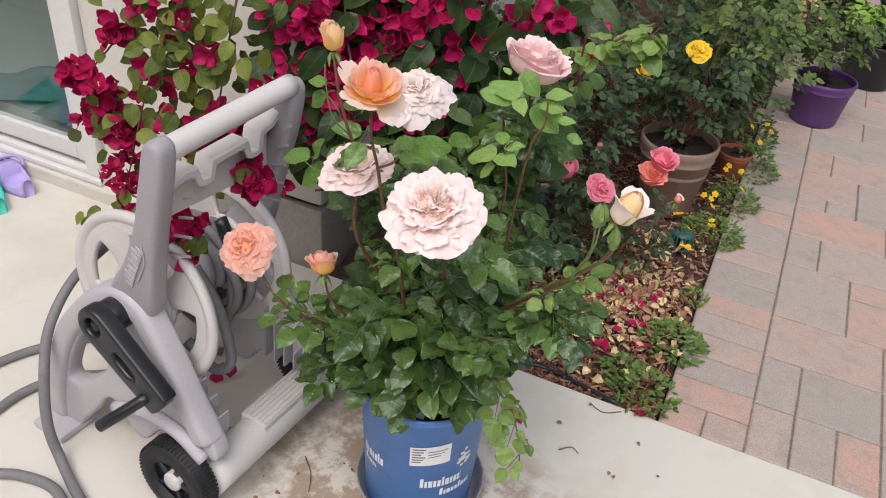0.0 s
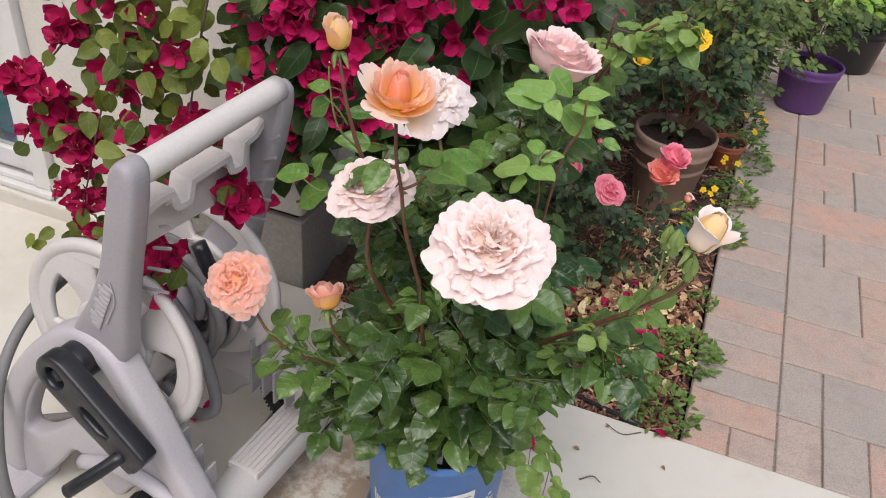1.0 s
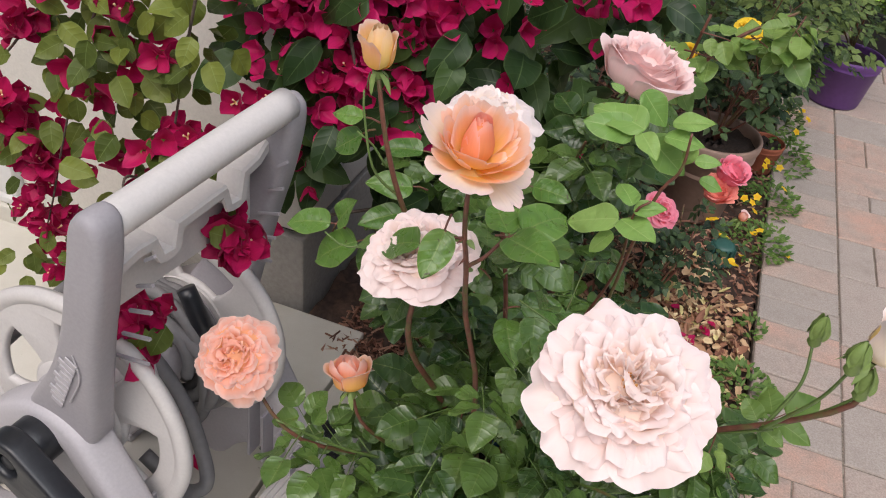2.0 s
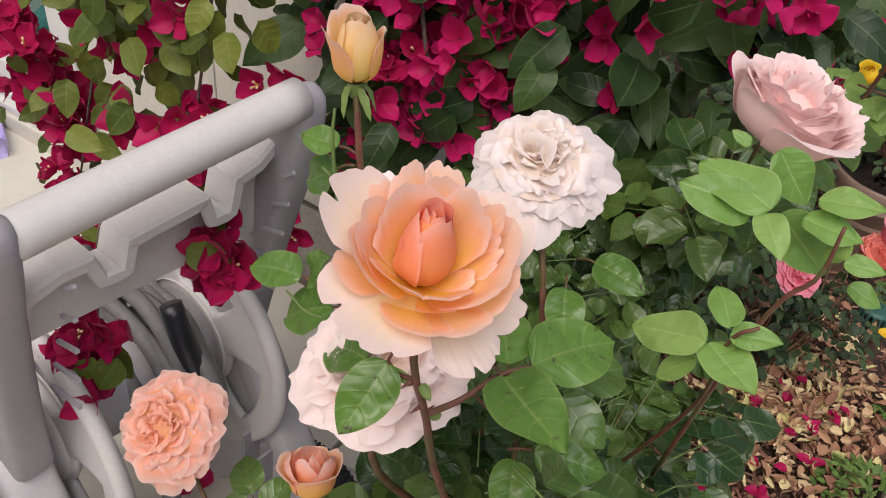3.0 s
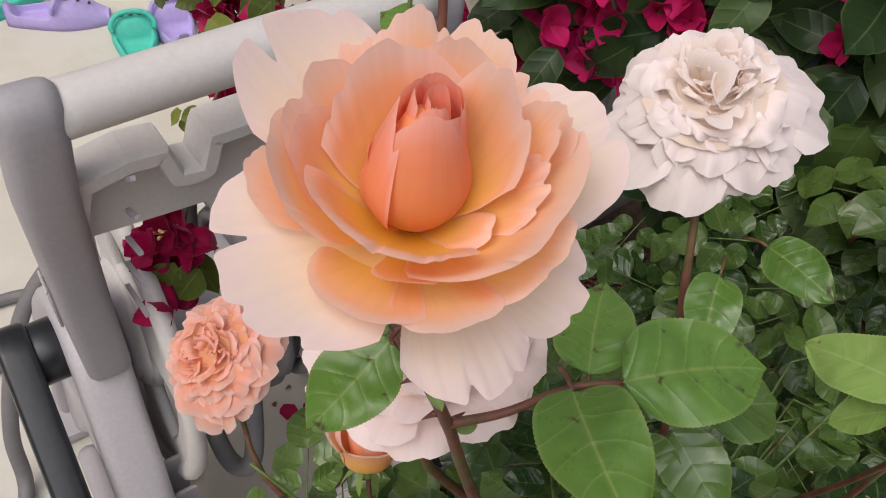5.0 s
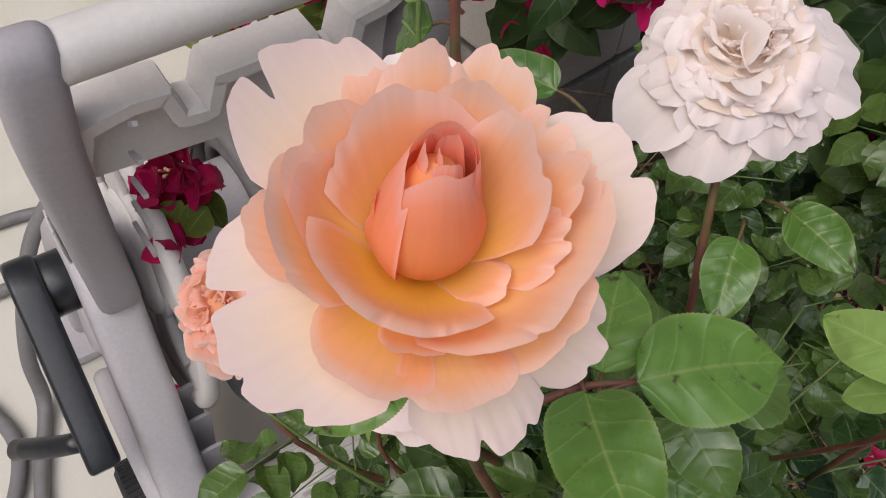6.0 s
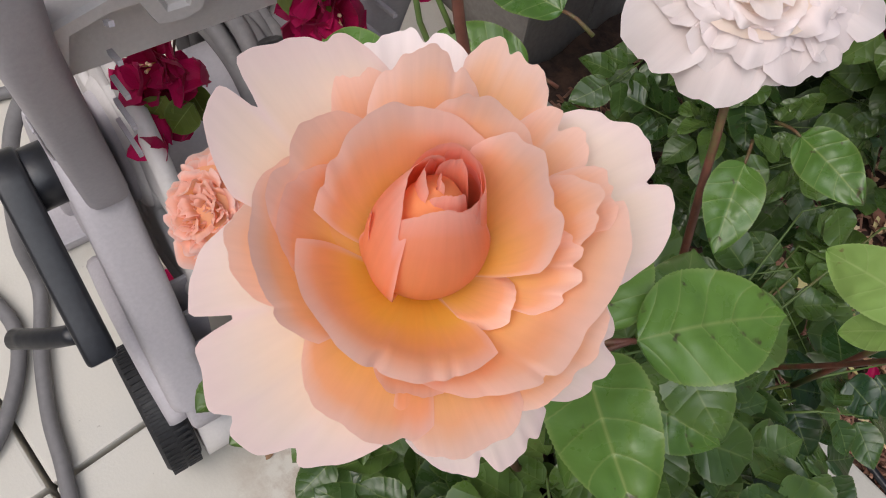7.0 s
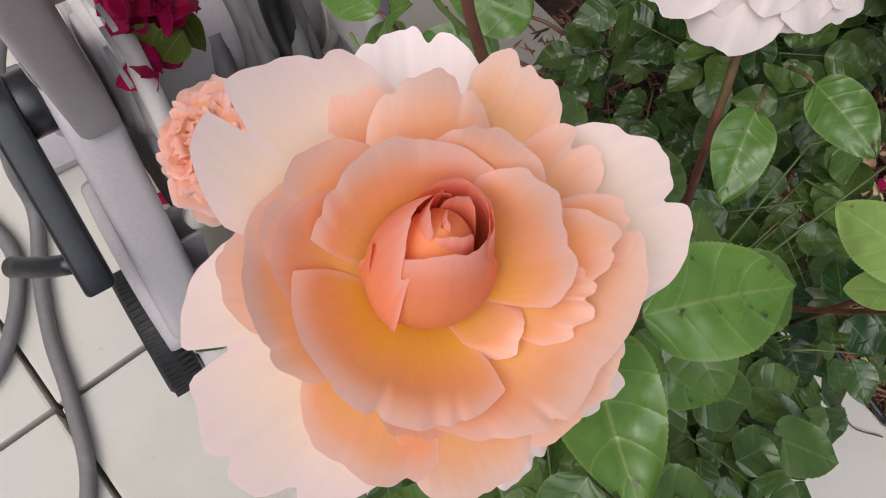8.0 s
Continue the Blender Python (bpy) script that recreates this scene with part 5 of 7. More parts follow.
def hp(mat, az, half, rim_r, rim_z, belly=0.35, lobes=(), fall=0.2, power=3.6, lip=0.0, drop=0.0, bulge=0.0, frill=0.7, nick=0.003, foot=(2.5, 0.0), seed=0, m=None, nt=72, ns=26, wavy=1.0):
    """One petal of the open rose: rim radius and height in mm at its two sides and middle; belly bows it outward, lip and drop turn its edge."""
    rnd = random.Random(seed)
    p1, p2, p3, p4 = (rnd.uniform(0, 6.28) for _ in range(4))
    vs, uv = [], []
    for j in range(ns + 1):
        for i in range(nt + 1):
            a = 2 * i / nt - 1
            end = 1 - fall * abs(a) ** power
            for c, d, w in lobes:
                end -= d * math.exp(-((a - c) / w) ** 2)
            end += wavy * (0.016 * math.sin(6 * a + p1) + 0.005 * math.sin(15 * a + p2))
            end -= nick * max(0.0, math.sin(27 * a + p3)) * (1 + math.sin(4 * a + p2)) + 0.3 * nick * math.sin(43 * a + p4)
            q = j / ns
            s = q * max(end, 0.05)
            r = foot[0] + (quad(rim_r, a) - foot[0]) * (s * (1 - belly) + belly * (1 - (1 - s) ** 2))
            z = foot[1] + (quad(rim_z, a) - foot[1]) * (s * (1 - belly) + belly * s * s)
            edge = q ** 3
            wave = frill * edge * (0.7 * math.sin(4.7 * a + p3) + 0.35 * math.sin(11 * a + p1) + 0.12 * math.sin(31 * a + p4))
            turn = max(0.0, (q - 0.78) / 0.22) ** 2 * (0.75 + 0.25 * math.sin(3.5 * a + p4))
            pleat = 0.014 * math.sin(19 * a + p2 + 2 * s) * s * (1 - 0.5 * s)
            r += wave * 0.6 + lip * turn + pleat * 0.5 + bulge * math.sin(math.pi * s ** 0.85)
            z += wave * 0.8 - drop * turn + pleat * 0.5
            phi = radians(az + half * a * (0.80 + 0.20 * math.sin(math.pi * min(1.0, s * 0.75 + 0.1))))
            vs.append(Vector((r * math.cos(phi), r * math.sin(phi), z)) * 0.001)
            uv.append((i / nt, q))
    put("petal", mesh_of("petal", vs, grid(nt, ns), mat, uv), hero, m or hm)


# skirt: pale, spreading and drooping
hp(WHITE_PETAL, 123, 22, (42, 47, 45), (4, 4, 4), 0.4, [(-0.1, 0.10, 0.10), (0.5, 0.05, 0.08)], 0.3, seed=7)
hp(PEACH_OUT, 322, 25, (37, 40, 42), (-2, -5, -5), 0.25, [(-0.02, 0.15, 0.09), (0.62, 0.05, 0.06)], 0.22, 3.0, drop=2.0, seed=3)
hp(PEACH_OUT, 7, 20, (41, 40, 38), (-7, 0, 6), 0.3, [(0.25, 0.07, 0.10), (-0.35, 0.05, 0.08)], 0.25, drop=1.0, seed=4)
hp(PEACH_OUT, 54, 29, (42, 48, 43), (7, 11, 13), 0.2, [(-0.04, 0.07, 0.05), (0.62, 0.06, 0.12)], 0.20, 4.0, frill=0.9, drop=1.0, seed=5)
hp(PEACH_OUT, 161, 34, (38, 42.5, 41), (19, 27, 24), 0.15, [(0.28, 0.17, 0.06), (-0.45, 0.04, 0.08)], 0.24, 4.0, frill=1.0, seed=1)
hp(PEACH_OUT, 243, 49, (39, 40.5, 38.5), (9, 16, 17), 0.15, [(-0.32, 0.22, 0.05), (0.20, 0.08, 0.05), (0.55, 0.10, 0.06)], 0.22, 4.0, frill=1.0, lip=1.0, seed=2)
# back
hp(PEACH, 95, 16, (37, 40, 43), (15, 19, 20), 0.2, [(0.3, 0.05, 0.1)], 0.18, seed=6)
hp(PEACH, 74, 16, (36, 37, 36), (12, 15, 17), 0.2, [(0.2, 0.08, 0.1)], 0.26, seed=61)
hp(PEACH, 143, 14, (33, 34, 32), (20, 21, 18), 0.25, [(0.1, 0.04, 0.2)], 0.22, seed=62)
hp(PEACH, 122, 24, (31, 31.5, 29), (24, 30, 25), 0.2, [(-0.42, 0.06, 0.08), (0.45, 0.05, 0.1)], 0.24, lip=1.2, drop=0.6, seed=9)
# the wide outer cup
hp(PEACH, 205, 24, (32, 33, 31), (15, 15, 16), 0.35, [(-0.6, 0.06, 0.05)], 0.22, seed=41)
hp(PEACH, 272, 36, (23, 29, 30), (9, 18, 20), 0.45, [(0.72, 0.06, 0.08)], 0.2, lip=1.0, seed=10)
hp(PEACH, 316, 25, (30, 31.5, 31), (20, 21, 19), 0.45, [(-0.75, 0.06, 0.1), (0.35, 0.03, 0.1)], 0.2, lip=1.2, drop=0.6, seed=11)
hp(PEACH, 357, 30, (30, 32, 33), (16, 18, 19), 0.40, [(0.0, 0.04, 0.12)], 0.2, lip=0.8, seed=14)
hp(PEACH, 354, 58, (21, 27, 36), (22, 24.5, 26), 0.48, [(-0.12, 0.08, 0.03), (-0.5, 0.03, 0.08), (0.3, 0.03, 0.12)], 0.14, 4.5, lip=1.4, drop=1.0, frill=0.9, seed=16)
# standing shells on both sides
hp(PEACH, 212, 42, (29.5, 26.5, 22.5), (23, 25, 25), 0.50, [(0.5, 0.05, 0.06)], 0.18, 4.0, lip=1.2, drop=0.3, seed=13)
hp(PEACH, 172, 34, (27, 27, 26), (24, 27, 24), 0.45, [(0.2, 0.06, 0.1)], 0.22, lip=0.8, seed=12)
hp(PEACH, 190, 34, (23, 24, 22), (20, 23, 20), 0.50, [(-0.3, 0.05, 0.1)], 0.24, lip=0.6, seed=42)
hp(PEACH, 52, 15, (32, 33, 32), (21, 23, 23), 0.4, [(0.2, 0.04, 0.1)], 0.24, lip=0.8, seed=15)
hp(PEACH, 50, 18, (27, 28, 26), (25, 29, 30), 0.45, [(-0.2, 0.05, 0.1)], 0.26, lip=1.0, seed=18)
hp(PEACH, 28, 21, (23, 24.5, 24), (18, 23, 25), 0.50, [(-0.45, 0.07, 0.12), (0.12, 0.08, 0.10), (0.55, 0.06, 0.10)], 0.22, lip=2.0, drop=1.6, frill=0.7, seed=17)
hp(PEACH, 98, 30, (26, 25, 24), (26, 31, 29), 0.40, [(0.2, 0.05, 0.1)], 0.22, lip=1.0, seed=43)
hp(PEACH, 62, 38, (20, 21.5, 21), (26, 33, 32), 0.50, [(-0.3, 0.04, 0.08), (0.5, 0.03, 0.1)], 0.18, 4.0, lip=1.4, drop=0.3, seed=20)
hp(PEACH, 4, 24, (15, 16.5, 17), (12, 14.5, 13), 0.35, [], 0.30, 2.6, lip=1.8, drop=1.6, frill=0.4, seed=19)
# the arch behind the heart, and the rolled lip before it
hp(PEACH, 136, 54, (21, 20.5, 20.5), (26, 32, 22), 0.55, [(-0.15, 0.03, 0.1), (0.55, 0.05, 0.08), (0.78, 0.06, 0.05)], 0.16, 4.0, lip=2.2, drop=0.4, frill=0.6, seed=45)
hp(PEACH, 297, 22, (21, 22, 22), (19, 20, 20), 0.5, [], 0.3, lip=0.6, seed=46)
hp(PEACH, 272, 74, (20.5, 17, 19.5), (22.5, 27, 23), 0.58, [(0.10, 0.07, 0.035), (0.52, 0.05, 0.06), (0.66, 0.05, 0.04)], 0.14, 5.0, lip=3.0, drop=1.2, frill=0.7, seed=44)
# heart: an upright bud, its mouth open towards the back
hp(PEACH_BUD, 75, 86, (7.0, 6.6, 5.6), (29, 33.5, 33), 0.3, [], 0.08, bulge=5.0, frill=0.25, nick=0.003, seed=24, m=BUD_POSE, wavy=0.3)
hp(PEACH_BUD, 10, 84, (6.6, 7.2, 6.8), (27, 28, 32), 0.3, [], 0.08, bulge=5.4, frill=0.25, nick=0.003, seed=23, m=BUD_POSE, wavy=0.3)
hp(PEACH_BUD, 298, 92, (8.4, 5.8, 7.6), (20, 31.5, 26), 0.3, [], 0.06, bulge=6.4, frill=0.15, nick=0.003, seed=21, m=BUD_POSE, wavy=0.3)
hp(PEACH_BUD, 188, 86, (3.0, 4.4, 7.2), (34.5, 33, 27), 0.3, [(0.88, 0.08, 0.08)], 0.06, bulge=7.6, frill=0.2, nick=0.003, seed=22, m=BUD_POSE, wavy=0.3)
hp(PEACH_BUD, 214, 22, (9.0, 9.6, 9.4), (17, 22, 20), 0.3, [], 0.30, 2.2, bulge=4.6, lip=1.0, frill=0.2, nick=0.003, seed=25, m=BUD_POSE, wavy=0.3)
for k, (az, half, r, z) in enumerate(((335, 64, 6.0, 30.0), (62, 70, 5.6, 33.0), (195, 60, 4.4, 33.0), (305, 56, 3.6, 31.5), (95, 66, 3.0, 33.0), (215, 70, 1.6, 32.0))):
    hp(PEACH_BUD, az, half, (r, r * 0.96, r * 0.9), (z - 0.6, z, z - 0.2), 0.3, [], 0.05, bulge=5.2 - 0.6 * k, frill=0.25, nick=0.003, foot=(1.0, 3.0), seed=60 + k, m=BUD_POSE @ Matrix.Translation((0.0010, 0.0016, 0)), nt=40, ns=18, wavy=0.3)
# added cone inside the bud that keeps its crevices from going dark
core = lathe([(0.0065, 0.006), (0.0068, 0.016), (0.0058, 0.024), (0.0038, 0.0280), (0.0004, 0.0295)], 20)
put("inner_petals", mesh_of("inner_petals", core[0], core[1], PEACH_BUD, [(0.5, 0.6)] * len(core[0])), hero, BUD_POSE)

full_rose(bush, BIG, (-0.10, -0.42, 0.90), 62, BLUSH, "large fully open blush pink rose", 21, 9, STAMEN, cupped=0.48, ruffle=2.8, droop=0.3, heart=BLUSH_HEART)
full_rose(bush, TWIN, (-0.05, -0.42, 0.9), 64, WHITE_PETAL, "creamy white double rose", 22, 9, None, cupped=0.30, ruffle=1.7, droop=0.95, heart=CREAM_HEART)
full_rose(bush, LOW, (-0.20, -0.22, 0.95), 57, BLUSH, "pale blush open rose", 23, 8, None, cupped=0.7, ruffle=2.2, droop=0.2, heart=BLUSH_HEART)
full_rose(bush, SMALL, (-0.15, -0.55, 0.80), 53, CORAL, "coral peach double rose", 24, 8, None, cupped=0.55, ruffle=2.2, droop=0.7, heart=CORAL_HEART)
bud_rose(bush, NIP, (-0.12, 0.28, 0.9), 19, 46, (CORAL, PEACH), "half open peach rose", 25, 4, 0.95, 1.35)
bud_rose(bush, BUD, (0.02, -0.1, 1), 14, 50, (CREAM_YELLOW, PEACH), "apricot rosebud", 26, 3, 0.45, 1.3)
bud_rose(bush, APRI, (0.42, -0.05, 0.85), 17, 58, (CREAM_YELLOW, WHITE_PETAL), "apricot rosebud opening, with cream outer petals", 27, 3, 0.45, 1.9)

# its leaves
LEAVES = []
rnd = random.Random(77)
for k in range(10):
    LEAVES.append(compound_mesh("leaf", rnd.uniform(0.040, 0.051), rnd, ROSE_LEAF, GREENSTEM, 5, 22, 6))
YOUNG = [compound_mesh("leaf", rnd.uniform(0.034, 0.044), rnd, YOUNG_LEAF, STEM, 5, 20, 6) for k in range(4)]
SOLO = [mesh_of("leaf", *leaflet(1.0, rnd.uniform(0.62, 0.72), rnd.uniform(0.1, 0.3), rnd.uniform(0.08, 0.25), 0.010, rnd, 64, 12)[:2], [NEAR_LEAF], leaflet(1.0, 0.66, nl=64, nw=12)[2]) for k in range(4)]


def in_the_way(p):
    """Whether a leaf at p would hang over one of the lower blooms."""
    for b in (NIP, SMALL, LOW + Vector((0, 0, 0.02))):
        for d in (Vector((0.2, -0.5, 0.6)), Vector((0.2, -1.2, 0.8)), Vector((0.3, -0.29, 0.53))):
            k = max(0.0, min(0.3, (p - b).dot(d.normalized())))
            if (p - b - d.normalized() * k).length < (0.085 if b is SMALL else 0.06):
                return True
    return False


def leaf_at(p, direction, up, kinds=None, s=1.0):
    if in_the_way(p + Vector(direction).normalized() * 0.04 * s):
        return None
    m = facing(p, direction, up, rnd.uniform(-0.4, 0.4)) @ Matrix.Scale(s, 4)
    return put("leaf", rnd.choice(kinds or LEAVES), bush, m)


centre = POT + Vector((0.0, -0.02, 0.46))
for k in range(205):
    a = rnd.uniform(0, 2 * math.pi)
    h = rnd.uniform(-0.45, 1.0)
    flat = math.sqrt(max(0.0, 1 - h * h)) if h > 0 else 1.0 - 0.25 * h * h
    grow = rnd.uniform(0.45, 1.0) ** 0.5
    d = Vector((math.cos(a) * flat, math.sin(a) * flat, h))
    p = centre + Vector((d.x * 0.108 * grow, d.y * 0.105 * grow, d.z * 0.165 * grow))
    leaf_at(p, Vector((d.x + rnd.uniform(-0.7, 0.7), d.y + rnd.uniform(-0.7, 0.7), rnd.uniform(-0.3, 0.3))), Vector((d.x * 0.6 + rnd.uniform(-0.3, 0.3), d.y * 0.6 - 0.25, 0.9)), YOUNG if rnd.random() < 0.04 else None, s=rnd.uniform(0.85, 1.15))
# foliage along the canes above the mound
for k in range(52):
    z = rnd.uniform(0.6, 0.86)
    c = at(-0.46, -0.52 - 0.12 * (z - 0.6) / 0.3, z)
    a = rnd.uniform(0, 2 * math.pi)
    r = rnd.uniform(0.02, 0.12)
    d = Vector((math.cos(a), math.sin(a), 0))
    leaf_at(c + d * r, d + Vector((0, 0, rnd.uniform(-0.35, 0.15))), Vector((d.x * 0.4, d.y * 0.4 - 0.3, 1)), s=rnd.uniform(0.8, 1.1))
# the spreading branch, the low hanging one, and the one that carries the coral rose
for path, n, young in (([(-0.36, -0.50, 0.54), (-0.27, -0.53, 0.62), (-0.20, -0.55, 0.66), (-0.145, -0.556, 0.655)], 16, 0.2), ([(-0.38, -0.40, 0.46), (-0.34, -0.34, 0.48), (-0.31, -0.29, 0.46)], 6, 0.4), ([(-0.36, -0.54, 0.52), (-0.30, -0.60, 0.60), (-0.25, -0.63, 0.63)], 10, 0.0), ([(-0.36, -0.50, 0.44), (-0.27, -0.53, 0.43), (-0.22, -0.54, 0.36), (-0.20, -0.55, 0.27)], 6, 1.0),
                       ([(-0.52, -0.55, 0.46), (-0.60, -0.61, 0.52), (-0.67, -0.65, 0.58)], 8, 0.0), ([(-0.5, -0.52, 0.40), (-0.56, -0.58, 0.41), (-0.61, -0.62, 0.40)], 6, 0.2),
                       ([(-0.25, -0.55, 0.66), (-0.16, -0.60, 0.77)], 3, 0.9)):
    line = [at(*p) for p in path]
    cane(line, 0.0026, 0.0013, GREENSTEM, n=10)
    cm = catmull(line, 20)
    for k in range(n):
        i = 3 + int(16 * (k + 0.5) / n)
        t = (cm[min(i + 1, 20)] - cm[i - 1]).normalized()
        sd = t.cross(Vector((0, 0, 1))).normalized() * (1 if k % 2 else -1)
        leaf_at(cm[i], sd + t * 0.6 + Vector((0, 0, rnd.uniform(-0.5, 0.1))), Vector((0, -0.35, 1)), YOUNG if rnd.random() < young else None, rnd.uniform(0.75, 1.0))
# leaves of the inner canes, on the side of the flower bed
for k in range(26):
    p = at(rnd.uniform(-0.47, -0.33), rnd.uniform(-0.40, -0.17), rnd.uniform(0.45, 0.60))
    cane([at(-0.42, -0.42, 0.42), at(-0.42, -0.40, 0.42) * 0.4 + p * 0.6, p], 0.0018, 0.001, GREENSTEM, n=6)
    leaf_at(p, Vector((rnd.uniform(-0.6, 1), rnd.uniform(-0.6, 0.8), rnd.uniform(-0.25, 0.1))), Vector((rnd.uniform(-0.2, 0.2), -0.4, 1)), s=rnd.uniform(0.95, 1.25))
# single leaves under and beside the open rose
for p, tip, size, kinds in (((-0.432, -0.595, 0.903), (-0.406, -0.534, 0.905), 0.069, SOLO), ((-0.440, -0.616, 0.907), (-0.396, -0.648, 0.921), 0.064, SOLO), ((-0.443, -0.602, 0.902), (-0.472, -0.566, 0.908), 0.050, SOLO), ((-0.469, -0.586, 0.840), (-0.485, -0.598, 0.857), 0.030, SOLO), ((-0.485, -0.668, 0.934), (-0.485, -0.698, 0.910), 0.046, SOLO), ((-0.514, -0.644, 0.893), (-0.604, -0.606, 0.848), 0.058, SOLO), ((-0.659, -0.536, 0.798), (-0.714, -0.540, 0.793), 0.055, SOLO), ((-0.625, -0.537, 0.785), (-0.690, -0.540, 0.746), 0.070, SOLO), ((-0.650, -0.536, 0.803), (-0.620, -0.553, 0.857), 0.048, SOLO), ((-0.624, -0.537, 0.923), (-0.659, -0.541, 0.892), 0.046, SOLO), ((-0.624, -0.537, 0.942), (-0.652, -0.541, 0.940), 0.034, SOLO),
                            ((-0.571, -0.497, 0.898), (-0.633, -0.516, 0.903), 0.046, SOLO), ((-0.576, -0.507, 0.857), (-0.645, -0.557, 0.867), 0.05, SOLO), ((-0.582, -0.517, 0.826), (-0.666, -0.577, 0.816), 0.05, SOLO), ((-0.426, -0.557, 0.783), (-0.360, -0.526, 0.782), 0.055, SOLO), ((-0.438, -0.557, 0.761), (-0.407, -0.624, 0.739), 0.055, SOLO), ((-0.466, -0.391, 0.826), (-0.411, -0.403, 0.837), 0.05, SOLO), ((-0.478, -0.413, 0.805), (-0.446, -0.480, 0.783), 0.055, SOLO)):
    a, b = at(*p), at(*tip)
    put("leaf", rnd.choice(kinds), bush, facing(a, b - a, Vector((0, -0.6, 1)), rnd.uniform(-0.15, 0.15)) @ Matrix.Scale(size, 4))
    cane([a - (b - a).normalized() * 0.018 - Vector((0, 0, 0.004)), a - (b - a).normalized() * 0.008, a], 0.0012, 0.0009, STEM, "leaf_stalk", n=4)
# red leaf stalks on the open rose's stem, with their scales
cane([at(-0.465, -0.655, 0.892), at(-0.455, -0.634, 0.892), at(-0.444, -0.612, 0.901), at(-0.432, -0.595, 0.903)], 0.0021, 0.0013, STEM, "leaf_stalk")
cane([at(-0.447, -0.618, 0.898), at(-0.443, -0.617, 0.903), at(-0.440, -0.616, 0.907)], 0.0012, 0.0010, STEM, "leaf_stalk", n=6)
cane([at(-0.467, -0.667, 0.931), at(-0.478, -0.668, 0.929), at(-0.485, -0.668, 0.934)], 0.0015, 0.001, STEM, "leaf_stalk", n=8)
for foot, tip in (((-0.465, -0.650, 0.883), (-0.461, -0.641, 0.881)), ((-0.468, -0.667, 0.926), (-0.484, -0.670, 0.931)), ((-0.465, -0.666, 0.929), (-0.456, -0.669, 0.924))):
    a, b = at(*foot), at(*tip)
    lf = leaflet((b - a).length, 0.006, 0.6, 0.1, 0.0, rnd, 8, 4)
    put("bud_scale", mesh_of("bud_scale", lf[0], lf[1], CALYX, lf[2]), bush, facing(a, b - a, Vector((0, -0.5, 1))))
# the pale young sprig beside it
YOUNG_SOLO = [mesh_of("leaf", *leaflet(1.0, rnd.uniform(0.6, 0.7), rnd.uniform(0.05, 0.25), rnd.uniform(0.08, 0.3), 0.012, rnd, 56, 12)[:2], [YOUNG_NEAR], leaflet(1.0, 0.66, nl=56, nw=12)[2]) for k in range(3)]
for p, tip in (((-0.358, -0.449, 0.853), (-0.414, -0.436, 0.827)), ((-0.359, -0.449, 0.833), (-0.382, -0.459, 0.810)), ((-0.355, -0.449, 0.853), (-0.320, -0.483, 0.861)), ((-0.345, -0.449, 0.869), (-0.315, -0.449, 0.882)), ((-0.347, -0.449, 0.874), (-0.367, -0.415, 0.883)), ((-0.360, -0.360, 0.919), (-0.420, -0.336, 0.930)), ((-0.370, -0.360, 0.909), (-0.424, -0.369, 0.925)), ((-0.363, -0.360, 0.914), (-0.341, -0.394, 0.911)), ((-0.355, -0.294, 0.878), (-0.303, -0.296, 0.839)), ((-0.338, -0.308, 0.891), (-0.292, -0.309, 0.892)), ((-0.374, -0.320, 0.945), (-0.340, -0.321, 0.908)), ((-0.334, -0.295, 0.904), (-0.289, -0.296, 0.919)), ((-0.299, -0.309, 0.888), (-0.313, -0.309, 0.864)), ((-0.297, -0.322, 0.877), (-0.269, -0.323, 0.884)), ((-0.284, -0.296, 0.842), (-0.255, -0.297, 0.834)), ((-0.397, -0.306, 0.932), (-0.413, -0.306, 0.940))):
    a, b = at(*p), at(*tip)
    put("leaf", rnd.choice(YOUNG_SOLO), bush, facing(a, b - a, Vector((0, -0.6, 1)), rnd.uniform(-0.2, 0.2)) @ Matrix.Scale((b - a).length * 1.03, 4))
cane([at(-0.402, -0.361, 0.539), at(-0.348, -0.406, 0.744), at(-0.344, -0.449, 0.860), at(-0.330, -0.449, 0.885)], 0.0022, 0.0013)
cane([at(-0.357, -0.340, 0.561), at(-0.331, -0.361, 0.820), at(-0.310, -0.362, 0.881), at(-0.310, -0.361, 0.929)], 0.0026, 0.0015)


# ---- the second rose, pale leaved, with one soft pink bloom ----
def rose_stand(name, where, label, canes, seed, radius=0.0028, mat=STEM):
    ob = thing(name, where, label, "rose bush")
    for pts in canes:
        cane([at(*p) for p in pts], radius * 1.3, radius * 0.7, mat, "stem", ob)
    return ob


pink_bush = rose_stand("rose_bush", at(-0.5, 0.32, 0.26), "rose bush with pale young leaves and one soft pink bloom", [
    [(-0.5, 0.32, 0.26), (-0.50, 0.15, 0.5), (-0.43, -0.05, 0.72), (-0.40, -0.19, 0.89)],
    [(-0.5, 0.32, 0.26), (-0.46, 0.1, 0.55), (-0.36, -0.02, 0.80), (-0.33, -0.09, 0.97)],
    [(-0.5, 0.32, 0.26), (-0.52, 0.05, 0.5), (-0.46, -0.12, 0.72), (-0.44, -0.20, 0.80)],
    [(-0.36, -0.02, 0.80), (-0.30, -0.05, 0.92), (-0.22, -0.03, 0.98)]], 5)
goblet_rose(pink_bush, at(-0.395, -0.196, 0.892), (0.20, -0.12, 1), 52, 66, PINK, "soft pink cupped rose", 31)
rnd = random.Random(91)
